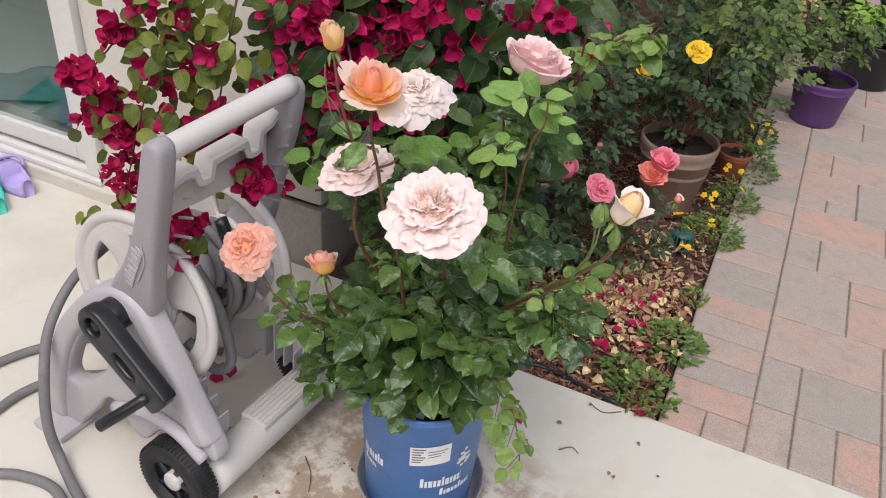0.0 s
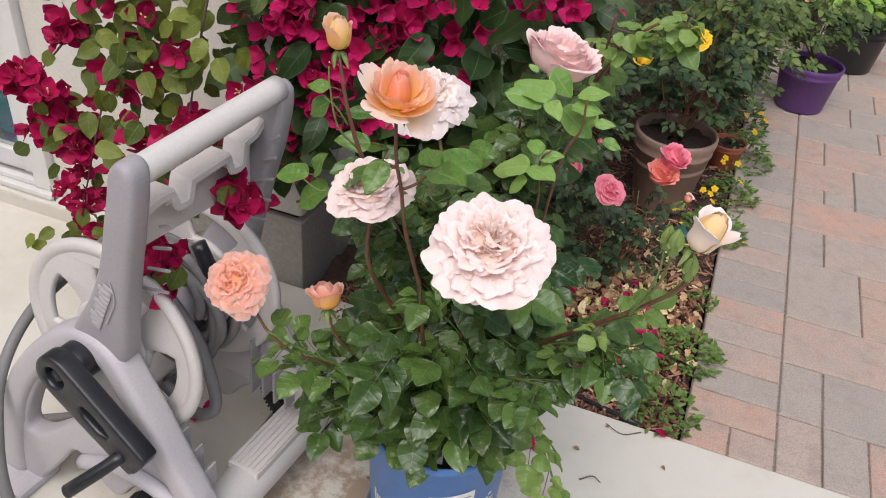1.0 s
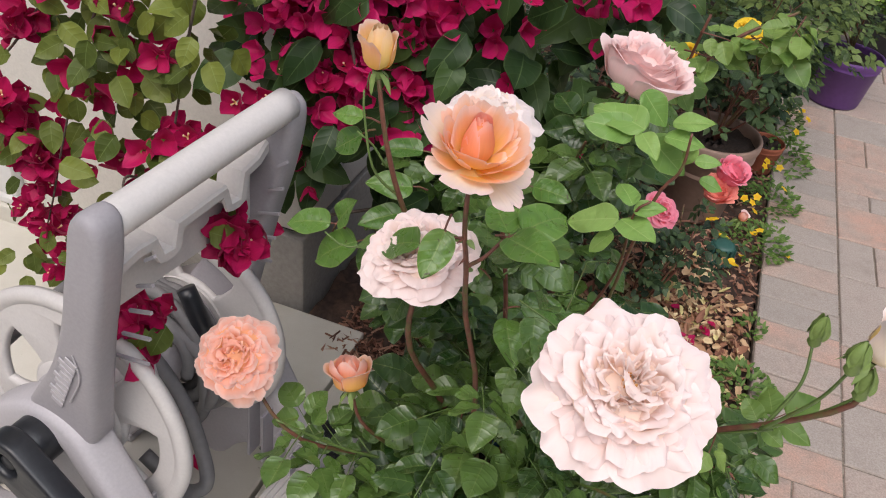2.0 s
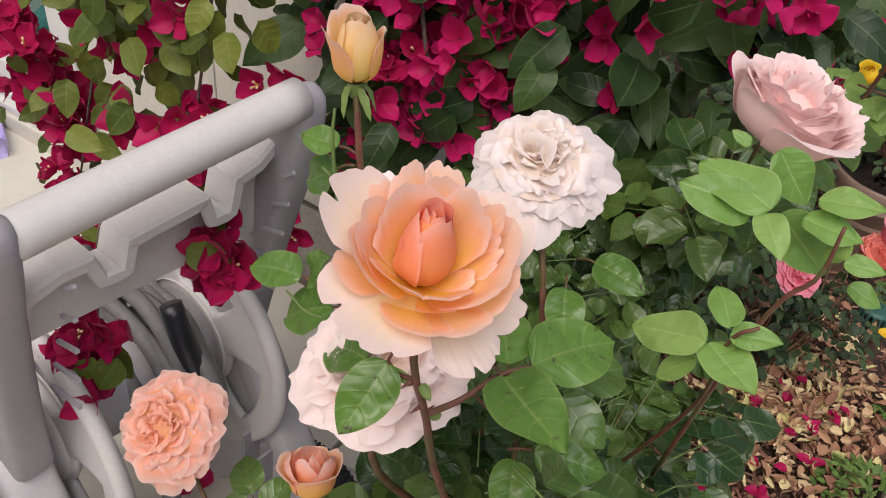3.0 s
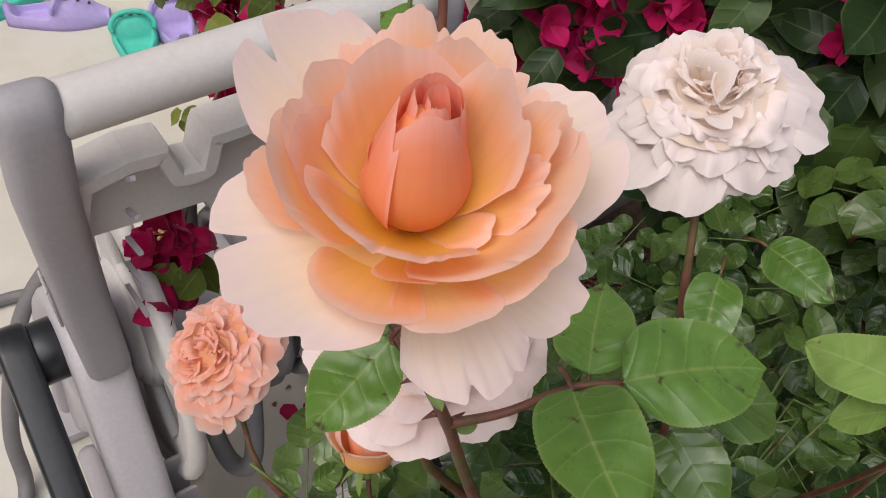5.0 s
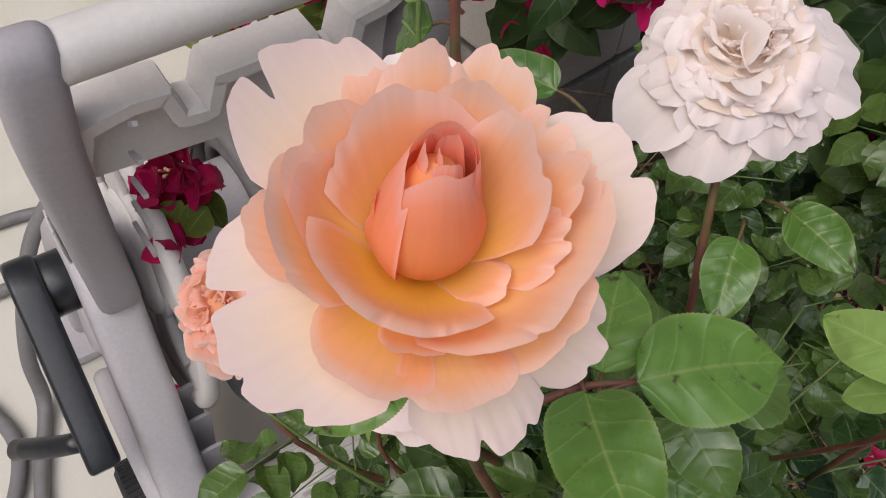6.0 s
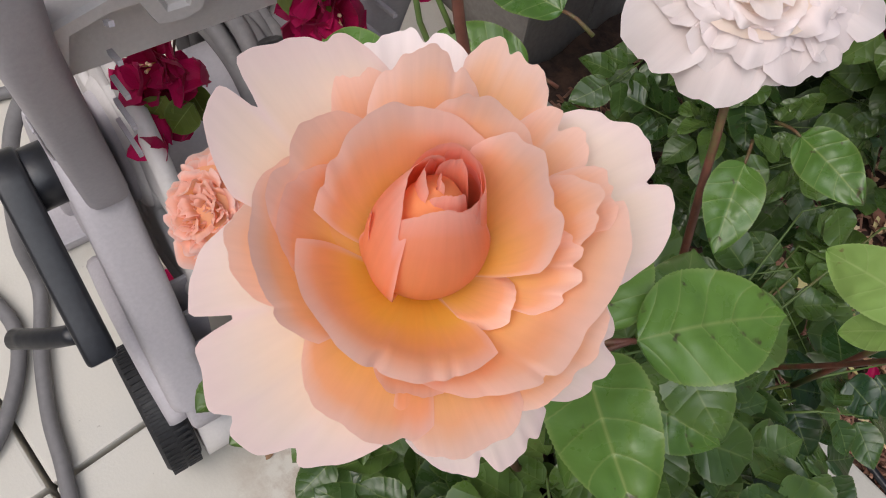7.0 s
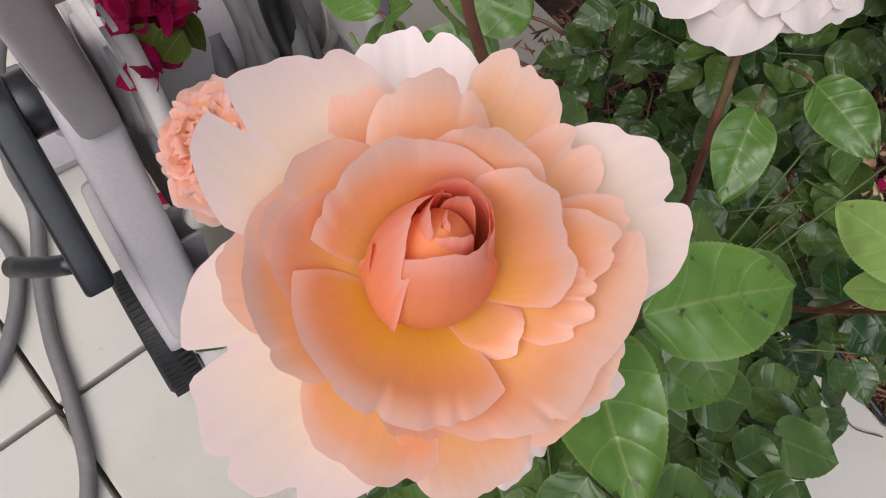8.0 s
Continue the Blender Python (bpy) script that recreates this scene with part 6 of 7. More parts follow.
for line, n in (([(-0.44, -0.05, 0.70), (-0.40, -0.17, 0.85)], 4), ([(-0.40, -0.0, 0.78), (-0.33, -0.09, 0.96)], 5), ([(-0.30, -0.05, 0.92), (-0.20, -0.02, 0.98)], 5), ([(-0.50, 0.0, 0.62), (-0.44, -0.20, 0.80)], 6), ([(-0.47, 0.05, 0.56), (-0.43, -0.10, 0.76)], 9)):
    a, b = at(*line[0]), at(*line[1])
    for k in range(n):
        p = a.lerp(b, (k + 0.5) / n)
        d = Vector((rnd.uniform(-1, 1), rnd.uniform(-1.2, 0.5), rnd.uniform(-0.3, 0.2)))
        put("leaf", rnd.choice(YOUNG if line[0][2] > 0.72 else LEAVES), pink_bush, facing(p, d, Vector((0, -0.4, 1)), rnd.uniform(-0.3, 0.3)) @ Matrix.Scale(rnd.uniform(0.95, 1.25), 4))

for k in range(120):
    p = at(rnd.uniform(-0.74, -0.45), rnd.uniform(-0.14, 0.26), rnd.uniform(0.18, 0.60))
    d = Vector((rnd.uniform(-1, 1), rnd.uniform(-1.2, 0.5), rnd.uniform(-0.4, 0.2)))
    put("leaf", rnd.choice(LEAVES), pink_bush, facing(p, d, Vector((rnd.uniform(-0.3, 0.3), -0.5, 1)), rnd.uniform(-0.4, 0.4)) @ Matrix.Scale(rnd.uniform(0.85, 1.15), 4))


# ---- pots ----
def pot_of(name, where, r, h, mat, label, soil=True, bands=2, taper=0.72):
    ob = thing(name, where, label, "flower pot")
    m = Matrix.Translation(where)
    prof = [(0.0, 0.003), (r * taper * 0.97, 0.003), (r * taper, 0.01), (r * 0.93, h * 0.78)]
    for k in range(bands):
        z = h * (0.78 + 0.05 * k)
        prof += [(r * 0.955, z + 0.002), (r * 0.96, z + h * 0.03), (r * 0.94, z + h * 0.042)]
    prof += [(r * 0.985, h * 0.9), (r, h * 0.93), (r, h * 0.985), (r * 0.98, h), (r * 0.93, h), (r * 0.92, h * 0.96), (r * 0.88, h * 0.6)]
    v, f, uv = lathe(prof, 56)
    put("body", mesh_of("body", v, f, mat, uv), ob, m)
    if soil:
        v, f, uv = disc(r * 0.905, h * 0.88, 28, 0.008, random.Random(int(r * 1000)))
        put("soil", mesh_of("soil", v, f, SOIL, uv), ob, m, "dark soil")
    return ob


pot_of("flower_pot", at(-0.57, 0.66, -0.03), 0.10, 0.155, GREYPOT, "small stone grey pot half hidden in leaves", True, 0)
tag = thing("plant_tag", at(-0.555, 0.60, 0.10), "bright blue plastic plant tag stuck in a pot", "plant tag")
v, f, uv = box(-0.008, 0.008, -0.001, 0.001, -0.01, 0.085, 0.0008)
put("blade", mesh_of("blade", v, f, BLUE_TAG, uv, smooth=False), tag, HOUSE @ pose(-0.555, 0.60, 0.11, 8, 6, 20))
TANPOT, PURP = at(-0.225, 1.09, -0.02), at(0.20, 2.17, 0.0)
pot_of("flower_pot", TANPOT, 0.134, 0.275, TAN, "tan plastic pot with ribbed rim holding yellow roses", True, 1, 0.68)
pot_of("flower_pot", PURP, 0.130, 0.20, PURPLE, "deep purple plastic pot with a young rose", True, 1, 0.76)
pot_of("flower_pot", at(0.40, 2.80, 0.0), 0.15, 0.22, BLACK, "black plastic nursery pot on the paving", True, 1, 0.78)
pot_of("flower_pot", at(0.16, 3.25, 0.0), 0.16, 0.26, BLACK, "black nursery pot at the bed's edge", True, 1, 0.78)
pot_of("flower_pot", at(0.55, 3.5, 0.0), 0.17, 0.28, BLACK, "larger black nursery pot farther along the path", True, 1, 0.78)
pot_of("flower_pot", at(-0.05, 1.46, -0.02), 0.065, 0.11, TERRA, "small terracotta pot by the paving", True, 1, 0.75)


# ---- joined foliage ----
def cloud(count, centre, radii, size, rnd, hollow=0.5, droop=0.3, compound=True, bottom=-1.0):
    """Loose leaves through an uneven ball."""
    out = []
    lumps = [(Vector((rnd.uniform(-1, 1), rnd.uniform(-1, 1), rnd.uniform(-0.7, 1))).normalized(), rnd.uniform(0.65, 1.15)) for _ in range(9)]
    while len(out) < count:
        d = Vector((rnd.gauss(0, 1), rnd.gauss(0, 1), rnd.gauss(0, 1))).normalized()
        if d.z < bottom:
            continue
        k = max(lumps, key=lambda q: q[0].dot(d))[1]
        r = k * (hollow + (1 - hollow) * rnd.random() ** 0.6)
        p = Vector(centre) + Vector((d.x * radii[0], d.y * radii[1], d.z * radii[2])) * r
        away = Vector((d.x + rnd.uniform(-0.5, 0.5), d.y + rnd.uniform(-0.5, 0.5), rnd.uniform(-droop - 0.3, 0.25)))
        up = Vector((d.x * 0.5 + rnd.uniform(-0.4, 0.4), d.y * 0.5 - 0.3 + rnd.uniform(-0.4, 0.4), 0.9))
        m = facing(p, away, up)
        s = size * rnd.uniform(0.7, 1.2)
        if compound:
            for x, sg, q in ((0.9, 0, 1.0), (0.6, 1, 0.85), (0.6, -1, 0.85), (0.2, 1, 0.65), (0.2, -1, 0.65)):
                lf = leaflet(s * q, s * q * 0.62, 0.25, rnd.uniform(0, 0.3), 0.0, rnd, 4, 2)
                out.append(moved(lf, m @ Matrix.Translation((s * x, sg * 0.003, 0)) @ Matrix.Rotation(radians(sg * 62), 4, "Z")))
        else:
            out.append(moved(leaflet(s, s * rnd.uniform(0.55, 0.8), 0.2, rnd.uniform(0, 0.35), 0.0, rnd, 5, 2), m))
    return out


def shrub(name, base, label, parts, seed, category="shrub", stems=5):
    """A shrub: stems from its foot and clouds of leaves (centre, radii, count, leaf size, material, compound)."""
    rnd = random.Random(seed)
    ob = thing(name, base, label, category)
    for c, rad, count, size, mat, comp in parts:
        v, f, uv = joined(cloud(int(count * 1.9), c, rad, size * 1.3, rnd, 0.2, 0.3, comp))
        put("foliage", mesh_of("foliage", v, f, mat, uv), ob, kind="stuff")
        for k in range(stems):
            e = Vector(c) + Vector((rnd.uniform(-0.7, 0.7) * rad[0], rnd.uniform(-0.7, 0.7) * rad[1], rnd.uniform(0, 0.8) * rad[2]))
            mid = (Vector(base) + e) / 2 + Vector((rnd.uniform(-0.05, 0.05), rnd.uniform(-0.05, 0.05), 0.02))
            cane([base, mid, e], 0.0035, 0.0015, STEM, "stem", ob, 8)
    return ob


yel_base = TANPOT + Vector((0, 0, 0.245))
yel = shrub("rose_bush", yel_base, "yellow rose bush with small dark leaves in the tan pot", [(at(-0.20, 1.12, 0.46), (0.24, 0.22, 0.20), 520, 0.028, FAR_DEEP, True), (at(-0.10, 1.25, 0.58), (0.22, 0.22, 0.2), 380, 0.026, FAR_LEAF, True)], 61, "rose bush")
full_rose(yel, at(-0.235, 1.02, 0.575), (-0.1, -0.45, 0.85), 44, YELLOW, "bright yellow rose", 41, 5, None, cupped=0.6, ruffle=0.6)
bud_rose(yel, at(-0.365, 0.93, 0.51), (-0.2, -0.4, 0.8), 20, 38, (YELLOW, YELLOW), "yellow rose half open", 42, 3)
bud_rose(yel, at(-0.02, 1.6, 0.66), (-0.2, -0.4, 0.8), 18, 36, (YELLOW, YELLOW), "small yellow rose", 43, 3)

pinks = shrub("rose_bush", at(-0.32, 0.50, -0.03), "low rose bush with deep pink blooms in the bed", [(at(-0.44, 0.52, 0.22), (0.20, 0.18, 0.18), 360, 0.024, FAR_DEEP, True), (at(-0.22, 0.56, 0.18), (0.10, 0.09, 0.15), 110, 0.022, FAR_DEEP, True)], 62, "rose bush")
full_rose(pinks, at(-0.322, 0.30, 0.412), (0.3, -0.5, 0.75), 42, HOT_PINK, "deep pink double rose", 44, 6, None, cupped=1.0, ruffle=0.6)
bud_rose(pinks, at(-0.447, 0.40, 0.378), (0.1, -0.3, 0.9), 27, 54, (HOT_PINK, HOT_PINK), "deep pink rose half open", 45, 3)
goblet_rose(pinks, at(-0.203, 0.46, 0.447), (0.25, -0.3, 0.9), 32, 54, HOT_PINK, "deep pink cupped rose", 46)
goblet_rose(pinks, at(-0.218, 0.43, 0.418), (0.05, -0.3, 0.9), 33, 44, HOT_CORAL, "coral pink rose beside a deeper one", 47)
bud_rose(pinks, at(-0.40, 0.60, 0.385), (0, -0.2, 1), 9, 20, (HOT_PINK, HOT_PINK), "small pink rosebud", 48, 0)
bud_rose(pinks, at(-0.14, 0.50, 0.335), (0.3, -0.3, 0.8), 11, 24, (CORAL, PINK), "coral rosebud", 49, 1)

shrub("rose_bush", PURP + Vector((0, 0, 0.2)), "young rose bush with pale leaves in the purple pot", [(at(0.16, 2.14, 0.40), (0.20, 0.20, 0.16), 420, 0.027, FAR_LEAF, True)], 63, "rose bush")
shrub("shrub", at(0.40, 2.80, 0.18), "small plant with lime leaves in a black pot", [(at(0.36, 2.8, 0.30), (0.13, 0.13, 0.11), 90, 0.05, LIME_LEAF, False), (at(0.46, 2.74, 0.27), (0.16, 0.14, 0.09), 120, 0.026, FAR_DEEP, True)], 64)
shrub("shrub", at(0.16, 3.25, 0.22), "leafy potted plant at the bed's edge", [(at(0.14, 3.2, 0.42), (0.2, 0.2, 0.2), 360, 0.03, FAR_LEAF, True)], 65)
shrub("shrub", at(0.55, 3.5, 0.25), "leafy plant in the farther black pot", [(at(0.55, 3.45, 0.45), (0.22, 0.2, 0.22), 300, 0.034, FAR_DEEP, True)], 66)
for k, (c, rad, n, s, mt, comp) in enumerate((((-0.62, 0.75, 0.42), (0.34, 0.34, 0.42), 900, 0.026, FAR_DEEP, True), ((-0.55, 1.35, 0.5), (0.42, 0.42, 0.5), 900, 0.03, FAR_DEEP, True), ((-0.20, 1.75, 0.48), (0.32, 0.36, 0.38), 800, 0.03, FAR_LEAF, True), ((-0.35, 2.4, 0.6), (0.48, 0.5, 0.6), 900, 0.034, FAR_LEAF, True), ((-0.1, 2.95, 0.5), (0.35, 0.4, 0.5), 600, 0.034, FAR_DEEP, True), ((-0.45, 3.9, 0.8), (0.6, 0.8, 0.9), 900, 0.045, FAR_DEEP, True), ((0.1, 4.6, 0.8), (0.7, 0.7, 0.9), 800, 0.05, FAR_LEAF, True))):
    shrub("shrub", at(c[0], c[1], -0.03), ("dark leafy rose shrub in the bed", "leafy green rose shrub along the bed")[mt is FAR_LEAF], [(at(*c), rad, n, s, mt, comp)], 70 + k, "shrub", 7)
rnd = random.Random(8)
azalea = thing("shrub", at(-0.02, 2.25, 0.5), "small coral flowers on a shrub by the path", "shrub")
bits = []
for k in range(60):
    p = at(-0.02 + rnd.gauss(0, 0.06), 2.2 + rnd.gauss(0, 0.06), 0.50 + rnd.gauss(0, 0.05))
    bits.append(moved(leaflet(0.022, 0.018, 0.2, 0.2, 0, rnd, 3, 2), facing(p, Vector((rnd.uniform(-1, 1), rnd.uniform(-1, 1), rnd.uniform(-0.2, 1))), Vector((0, -0.5, 1)))))
v, f, uv = joined(bits)
put("flowers", mesh_of("flowers", v, f, CORAL, uv), azalea, kind="stuff")

# ---- bougainvillea ----
vine = thing("bougainvillea", at(-0.66, 0.30, -0.03), "magenta bougainvillea trained against the house wall", "bougainvillea")


def bough(pts, r0, r1, n=16):
    v, f, uv = tube([at(*p) for p in pts], r0, r1, n, 8)
    put("branch", mesh_of("branch", v, f, BARK, uv), vine)


bough([(-0.66, 0.30, -0.05), (-0.67, 0.26, 0.4), (-0.70, 0.24, 0.7), (-0.73, 0.22, 1.0), (-0.8, 0.2, 1.4)], 0.013, 0.009, 24)
bough([(-0.70, 0.24, 0.70), (-0.62, 0.16, 0.9), (-0.5, 0.15, 1.05)], 0.006, 0.003)
bough([(-0.8, 0.2, 1.35), (-0.98, -0.10, 1.22), (-1.17, -0.25, 0.98), (-1.33, -0.27, 0.78), (-1.48, -0.27, 0.63)], 0.005, 0.0015)
bough([(-0.990, -0.270, 1.165), (-1.159, -0.270, 0.894), (-1.280, -0.270, 0.641), (-1.382, -0.270, 0.384), (-1.458, -0.270, 0.264)], 0.003, 0.0012)
bough([(-0.907, -0.270, 1.206), (-1.014, -0.270, 0.878), (-1.107, -0.270, 0.536), (-1.197, -0.270, 0.253)], 0.003, 0.0012)
bough([(-0.9, 0.1, 1.3), (-0.9, 0.0, 1.0), (-0.88, -0.04, 0.8), (-0.82, -0.04, 0.62)], 0.006, 0.002)
bough([(-0.69, 0.25, 0.35), (-0.85, 0.12, 0.36), (-1.0, 0.0, 0.35)], 0.005, 0.003)


def bract_mesh(seed):
    """Three papery bracts round small cream flowers."""
    rnd = random.Random(seed)
    out = []
    for k in range(3):
        lf = leaflet(rnd.uniform(0.034, 0.044), rnd.uniform(0.032, 0.040), rnd.uniform(0.1, 0.6), -rnd.uniform(0.1, 0.6), 0.03, rnd, 8, 6)
        out.append(moved(lf, Matrix.Rotation(radians(120 * k + rnd.uniform(-15, 15)), 4, "Z") @ Matrix.Translation((0.002, 0, 0)) @ Matrix.Rotation(radians(-rnd.uniform(15, 50)), 4, "Y")))
    return joined(out)


def floret(seed):
    rnd = random.Random(seed)
    return joined([tube([(0, 0, 0.004), (0.003 * math.cos(k * 2.1 + seed), 0.003 * math.sin(k * 2.1 + seed), 0.015), (0.006 * math.cos(k * 2.1 + seed), 0.006 * math.sin(k * 2.1 + seed), 0.022)], 0.0008, 0.0022, 3, 5) for k in range(rnd.choice((1, 2, 3)))])


BRACTS = [bract_mesh(s) for s in range(9)]
BRACT_MESH = []
for k, b in enumerate(BRACTS):
    w = floret(k) if k % 3 == 0 else ([], [], [])
    v, f, uv = joined([b, w])
    BRACT_MESH.append(mesh_of("flower", v, f, [BRACT, CREAM_YELLOW], uv, slots=[0] * len(b[1]) + [1] * len(w[1])))
rnd = random.Random(404)
vine_pieces = [leaflet(rnd.uniform(0.042, 0.055), rnd.uniform(0.03, 0.042), 0.2, rnd.uniform(0.1, 0.4), 0.0, rnd, 7, 4) for _ in range(6)]
VINE = ([mesh_of("leaf", *lf[:2], VINE_LEAF, lf[2]) for lf in vine_pieces], vine_pieces)
broad_pieces = [leaflet(rnd.uniform(0.075, 0.1), rnd.uniform(0.05, 0.068), 0.15, rnd.uniform(0.1, 0.4), 0.0, rnd, 8, 6) for _ in range(5)]
BROAD = ([mesh_of("leaf", *lf[:2], DEEP_LEAF, lf[2]) for lf in broad_pieces], broad_pieces)
counts = {"flower": 0, "leaf": 0}
mass = {"flower": [], "leaf": [], "broad": []}


def spray(c, rad, flowers, leaves, kinds, size=1.0):
    for k in range(flowers + leaves):
        d = Vector((rnd.gauss(0, 0.5), rnd.gauss(0, 0.5), rnd.gauss(0, 0.5))) * (0.72 if k < flowers and kinds is VINE else 1.0)
        p = at(c[0] + d.x * rad[0], min(c[1] + d.y * rad[1], WALL_V - 0.012 if c[0] < CORNER_U else 9), c[2] + d.z * rad[2])
        name = "flower" if k < flowers else "leaf"
        if name == "flower":
            m = facing(p, Vector((rnd.uniform(-1, 1), rnd.uniform(-0.6, 0.6), rnd.uniform(-0.8, 0.4))), Vector((rnd.uniform(-0.7, 0.7), -1, rnd.uniform(0.0, 1.2))))
            j = rnd.randrange(len(BRACT_MESH))
            me, piece = BRACT_MESH[j], BRACTS[j]
        else:
            m = facing(p, Vector((rnd.uniform(-1, 1), rnd.uniform(-0.7, 0.4), rnd.uniform(-1.2, 0.1))), Vector((rnd.uniform(-0.5, 0.5), -0.9, rnd.uniform(0.2, 1.0))))
            j = rnd.randrange(len(kinds[0]))
            me, piece = kinds[0][j], kinds[1][j]
        m = m @ Matrix.Scale(rnd.uniform(0.85, 1.2) * (size if name == "flower" else max(size, 1.02)), 4)
        if counts[name] < 300:
            put(name, me, vine, m)
        else:
            mass[name if kinds is not BROAD or name == "flower" else "broad"].append(moved(piece, m))
        counts[name] += 1


# the hanging curtain beside the door, from its tip upward
spray((-1.473, -0.270, 0.657), (0.059, 0.050, 0.050), 17, 2, VINE, 0.82)
spray((-1.398, -0.270, 0.618), (0.084, 0.060, 0.084), 25, 5, VINE, 0.82)
spray((-1.347, -0.270, 0.534), (0.068, 0.060, 0.084), 21, 6, VINE, 0.82)
spray((-1.373, -0.270, 0.399), (0.059, 0.060, 0.084), 18, 7, VINE, 0.82)
spray((-1.458, -0.270, 0.273), (0.059, 0.040, 0.042), 0, 10, VINE, 0.82)
spray((-1.339, -0.270, 0.290), (0.068, 0.050, 0.051), 8, 6, VINE, 0.82)
spray((-1.313, -0.270, 0.787), (0.068, 0.060, 0.068), 13, 7, VINE, 0.82)
spray((-1.221, -0.270, 0.736), (0.118, 0.070, 0.118), 6, 34, VINE, 0.82)
spray((-1.195, -0.270, 0.939), (0.084, 0.060, 0.084), 5, 30, VINE, 0.82)
spray((-1.101, -0.270, 0.851), (0.153, 0.070, 0.119), 8, 60, VINE, 0.82)
spray((-1.177, -0.270, 0.573), (0.137, 0.060, 0.137), 10, 29, VINE, 0.82)
spray((-1.064, -0.270, 0.636), (0.121, 0.060, 0.069), 14, 16, VINE, 0.82)
spray((-0.988, -0.270, 0.542), (0.088, 0.080, 0.071), 14, 2, VINE, 0.82)
spray((-1.17, -0.30, 0.31), (0.06, 0.06, 0.09), 17, 4, VINE, 0.76)
spray((-1.36, -0.20, 0.28), (0.12, 0.06, 0.05), 8, 4, VINE, 0.76)
spray((-1.439, -0.270, 0.548), (0.050, 0.040, 0.050), 10, 4, VINE, 0.82)
spray((-1.045, -0.270, 0.657), (0.084, 0.050, 0.059), 11, 3, VINE, 0.82)
spray((-0.911, -0.270, 0.729), (0.084, 0.050, 0.050), 18, 2, VINE, 0.82)
# a loose shoot that hangs in over the drum
bough([(-1.15, -0.22, 0.5), (-1.08, -0.38, 0.64), (-0.98, -0.50, 0.66), (-0.90, -0.58, 0.60)], 0.0025, 0.0012)
spray((-0.90, -0.585, 0.60), (0.05, 0.035, 0.04), 14, 2, VINE, 0.72)
spray((-0.905, -0.58, 0.555), (0.05, 0.035, 0.03), 12, 1, VINE, 0.72)
spray((-0.849, -0.444, 0.655), (0.06, 0.04, 0.05), 16, 3, VINE, 0.85)
# the mass above the cart and behind the roses
spray((-1.02, 0.02, 0.52), (0.05, 0.04, 0.08), 9, 20, BROAD, 0.8)
spray((-0.86, 0.22, 0.50), (0.07, 0.10, 0.20), 1, 89, BROAD, 0.8)
spray((-0.89, 0.0, 0.69), (0.10, 0.05, 0.07), 32, 6, BROAD, 0.8)
spray((-0.93, 0.02, 0.82), (0.20, 0.08, 0.12), 156, 40, BROAD, 0.8)
spray((-0.85, 0.0, 0.68), (0.14, 0.06, 0.08), 66, 29, BROAD, 0.8)
spray((-0.78, 0.04, 0.95), (0.26, 0.08, 0.12), 89, 45, BROAD, 0.8)
spray((-0.70, 0.08, 0.72), (0.14, 0.06, 0.12), 16, 54, BROAD, 0.8)
spray((-0.58, 0.10, 0.66), (0.14, 0.08, 0.14), 4, 85, BROAD, 0.8)
spray((-0.48, 0.18, 0.86), (0.12, 0.08, 0.08), 30, 35, BROAD, 0.8)
spray((-0.98, 0.05, 0.60), (0.08, 0.06, 0.10), 0, 24, BROAD, 0.8)
spray((-1.10, 0.02, 0.72), (0.06, 0.04, 0.10), 2, 12, BROAD, 0.8)
spray((-0.62, 0.14, 0.42), (0.16, 0.10, 0.16), 0, 65, BROAD, 0.8)
spray((-0.76, 0.12, 0.83), (0.10, 0.06, 0.09), 8, 55, BROAD, 0.8)
for key, mt in (("flower", BRACT_MASS), ("leaf", VINE_MASS), ("broad", DEEP_MASS)):
    if mass[key]:
        v, f, uv = joined(mass[key])
        put("foliage", mesh_of("foliage", v, f, mt, uv), vine, kind="stuff")

# ---- the flower bed ----
v, f, uv = sheet(-1.045, -0.004, 0.004, 6.5, -0.025, 40, 200, 0.012, 9)
bed = put("flower_bed", mesh_of("flower_bed", v, f, EARTH, uv), None, HOUSE, "dark mulched flower bed between wall and paving", "flower bed", kind="structure")
rnd = random.Random(12)
chips, litter = [], []
for k in range(9000):
    uu, vv = rnd.uniform(-0.95, -0.01), 0.01 + 2.6 * rnd.random() ** 1.6
    s = rnd.uniform(0.012, 0.04)
    m = HOUSE @ pose(uu, vv, -0.012 + rnd.uniform(-0.006, 0.012), rnd.uniform(-25, 25), rnd.uniform(-25, 25), rnd.uniform(0, 360))
    w = rnd.uniform(0.003, 0.008)
    q = [Vector((-s / 2, -w / 2, 0)), Vector((s / 2, -w * 0.3, 0)), Vector((s * 0.45, w / 2, 0)), Vector((-s * 0.4, w * 0.45, 0)), Vector((-s * 0.4, 0, 0.004)), Vector((s * 0.4, 0, 0.004))]
    chips.append(([m @ p for p in q], [(0, 1, 5, 4), (2, 3, 4, 5), (1, 2, 5), (3, 0, 4)], [(0, 0)] * 6))
v, f, uv = joined(chips)
put("mulch", mesh_of("mulch", v, f, CHIPS, uv, smooth=False), None, label="red-brown shredded bark mulch", category="mulch", kind="stuff")
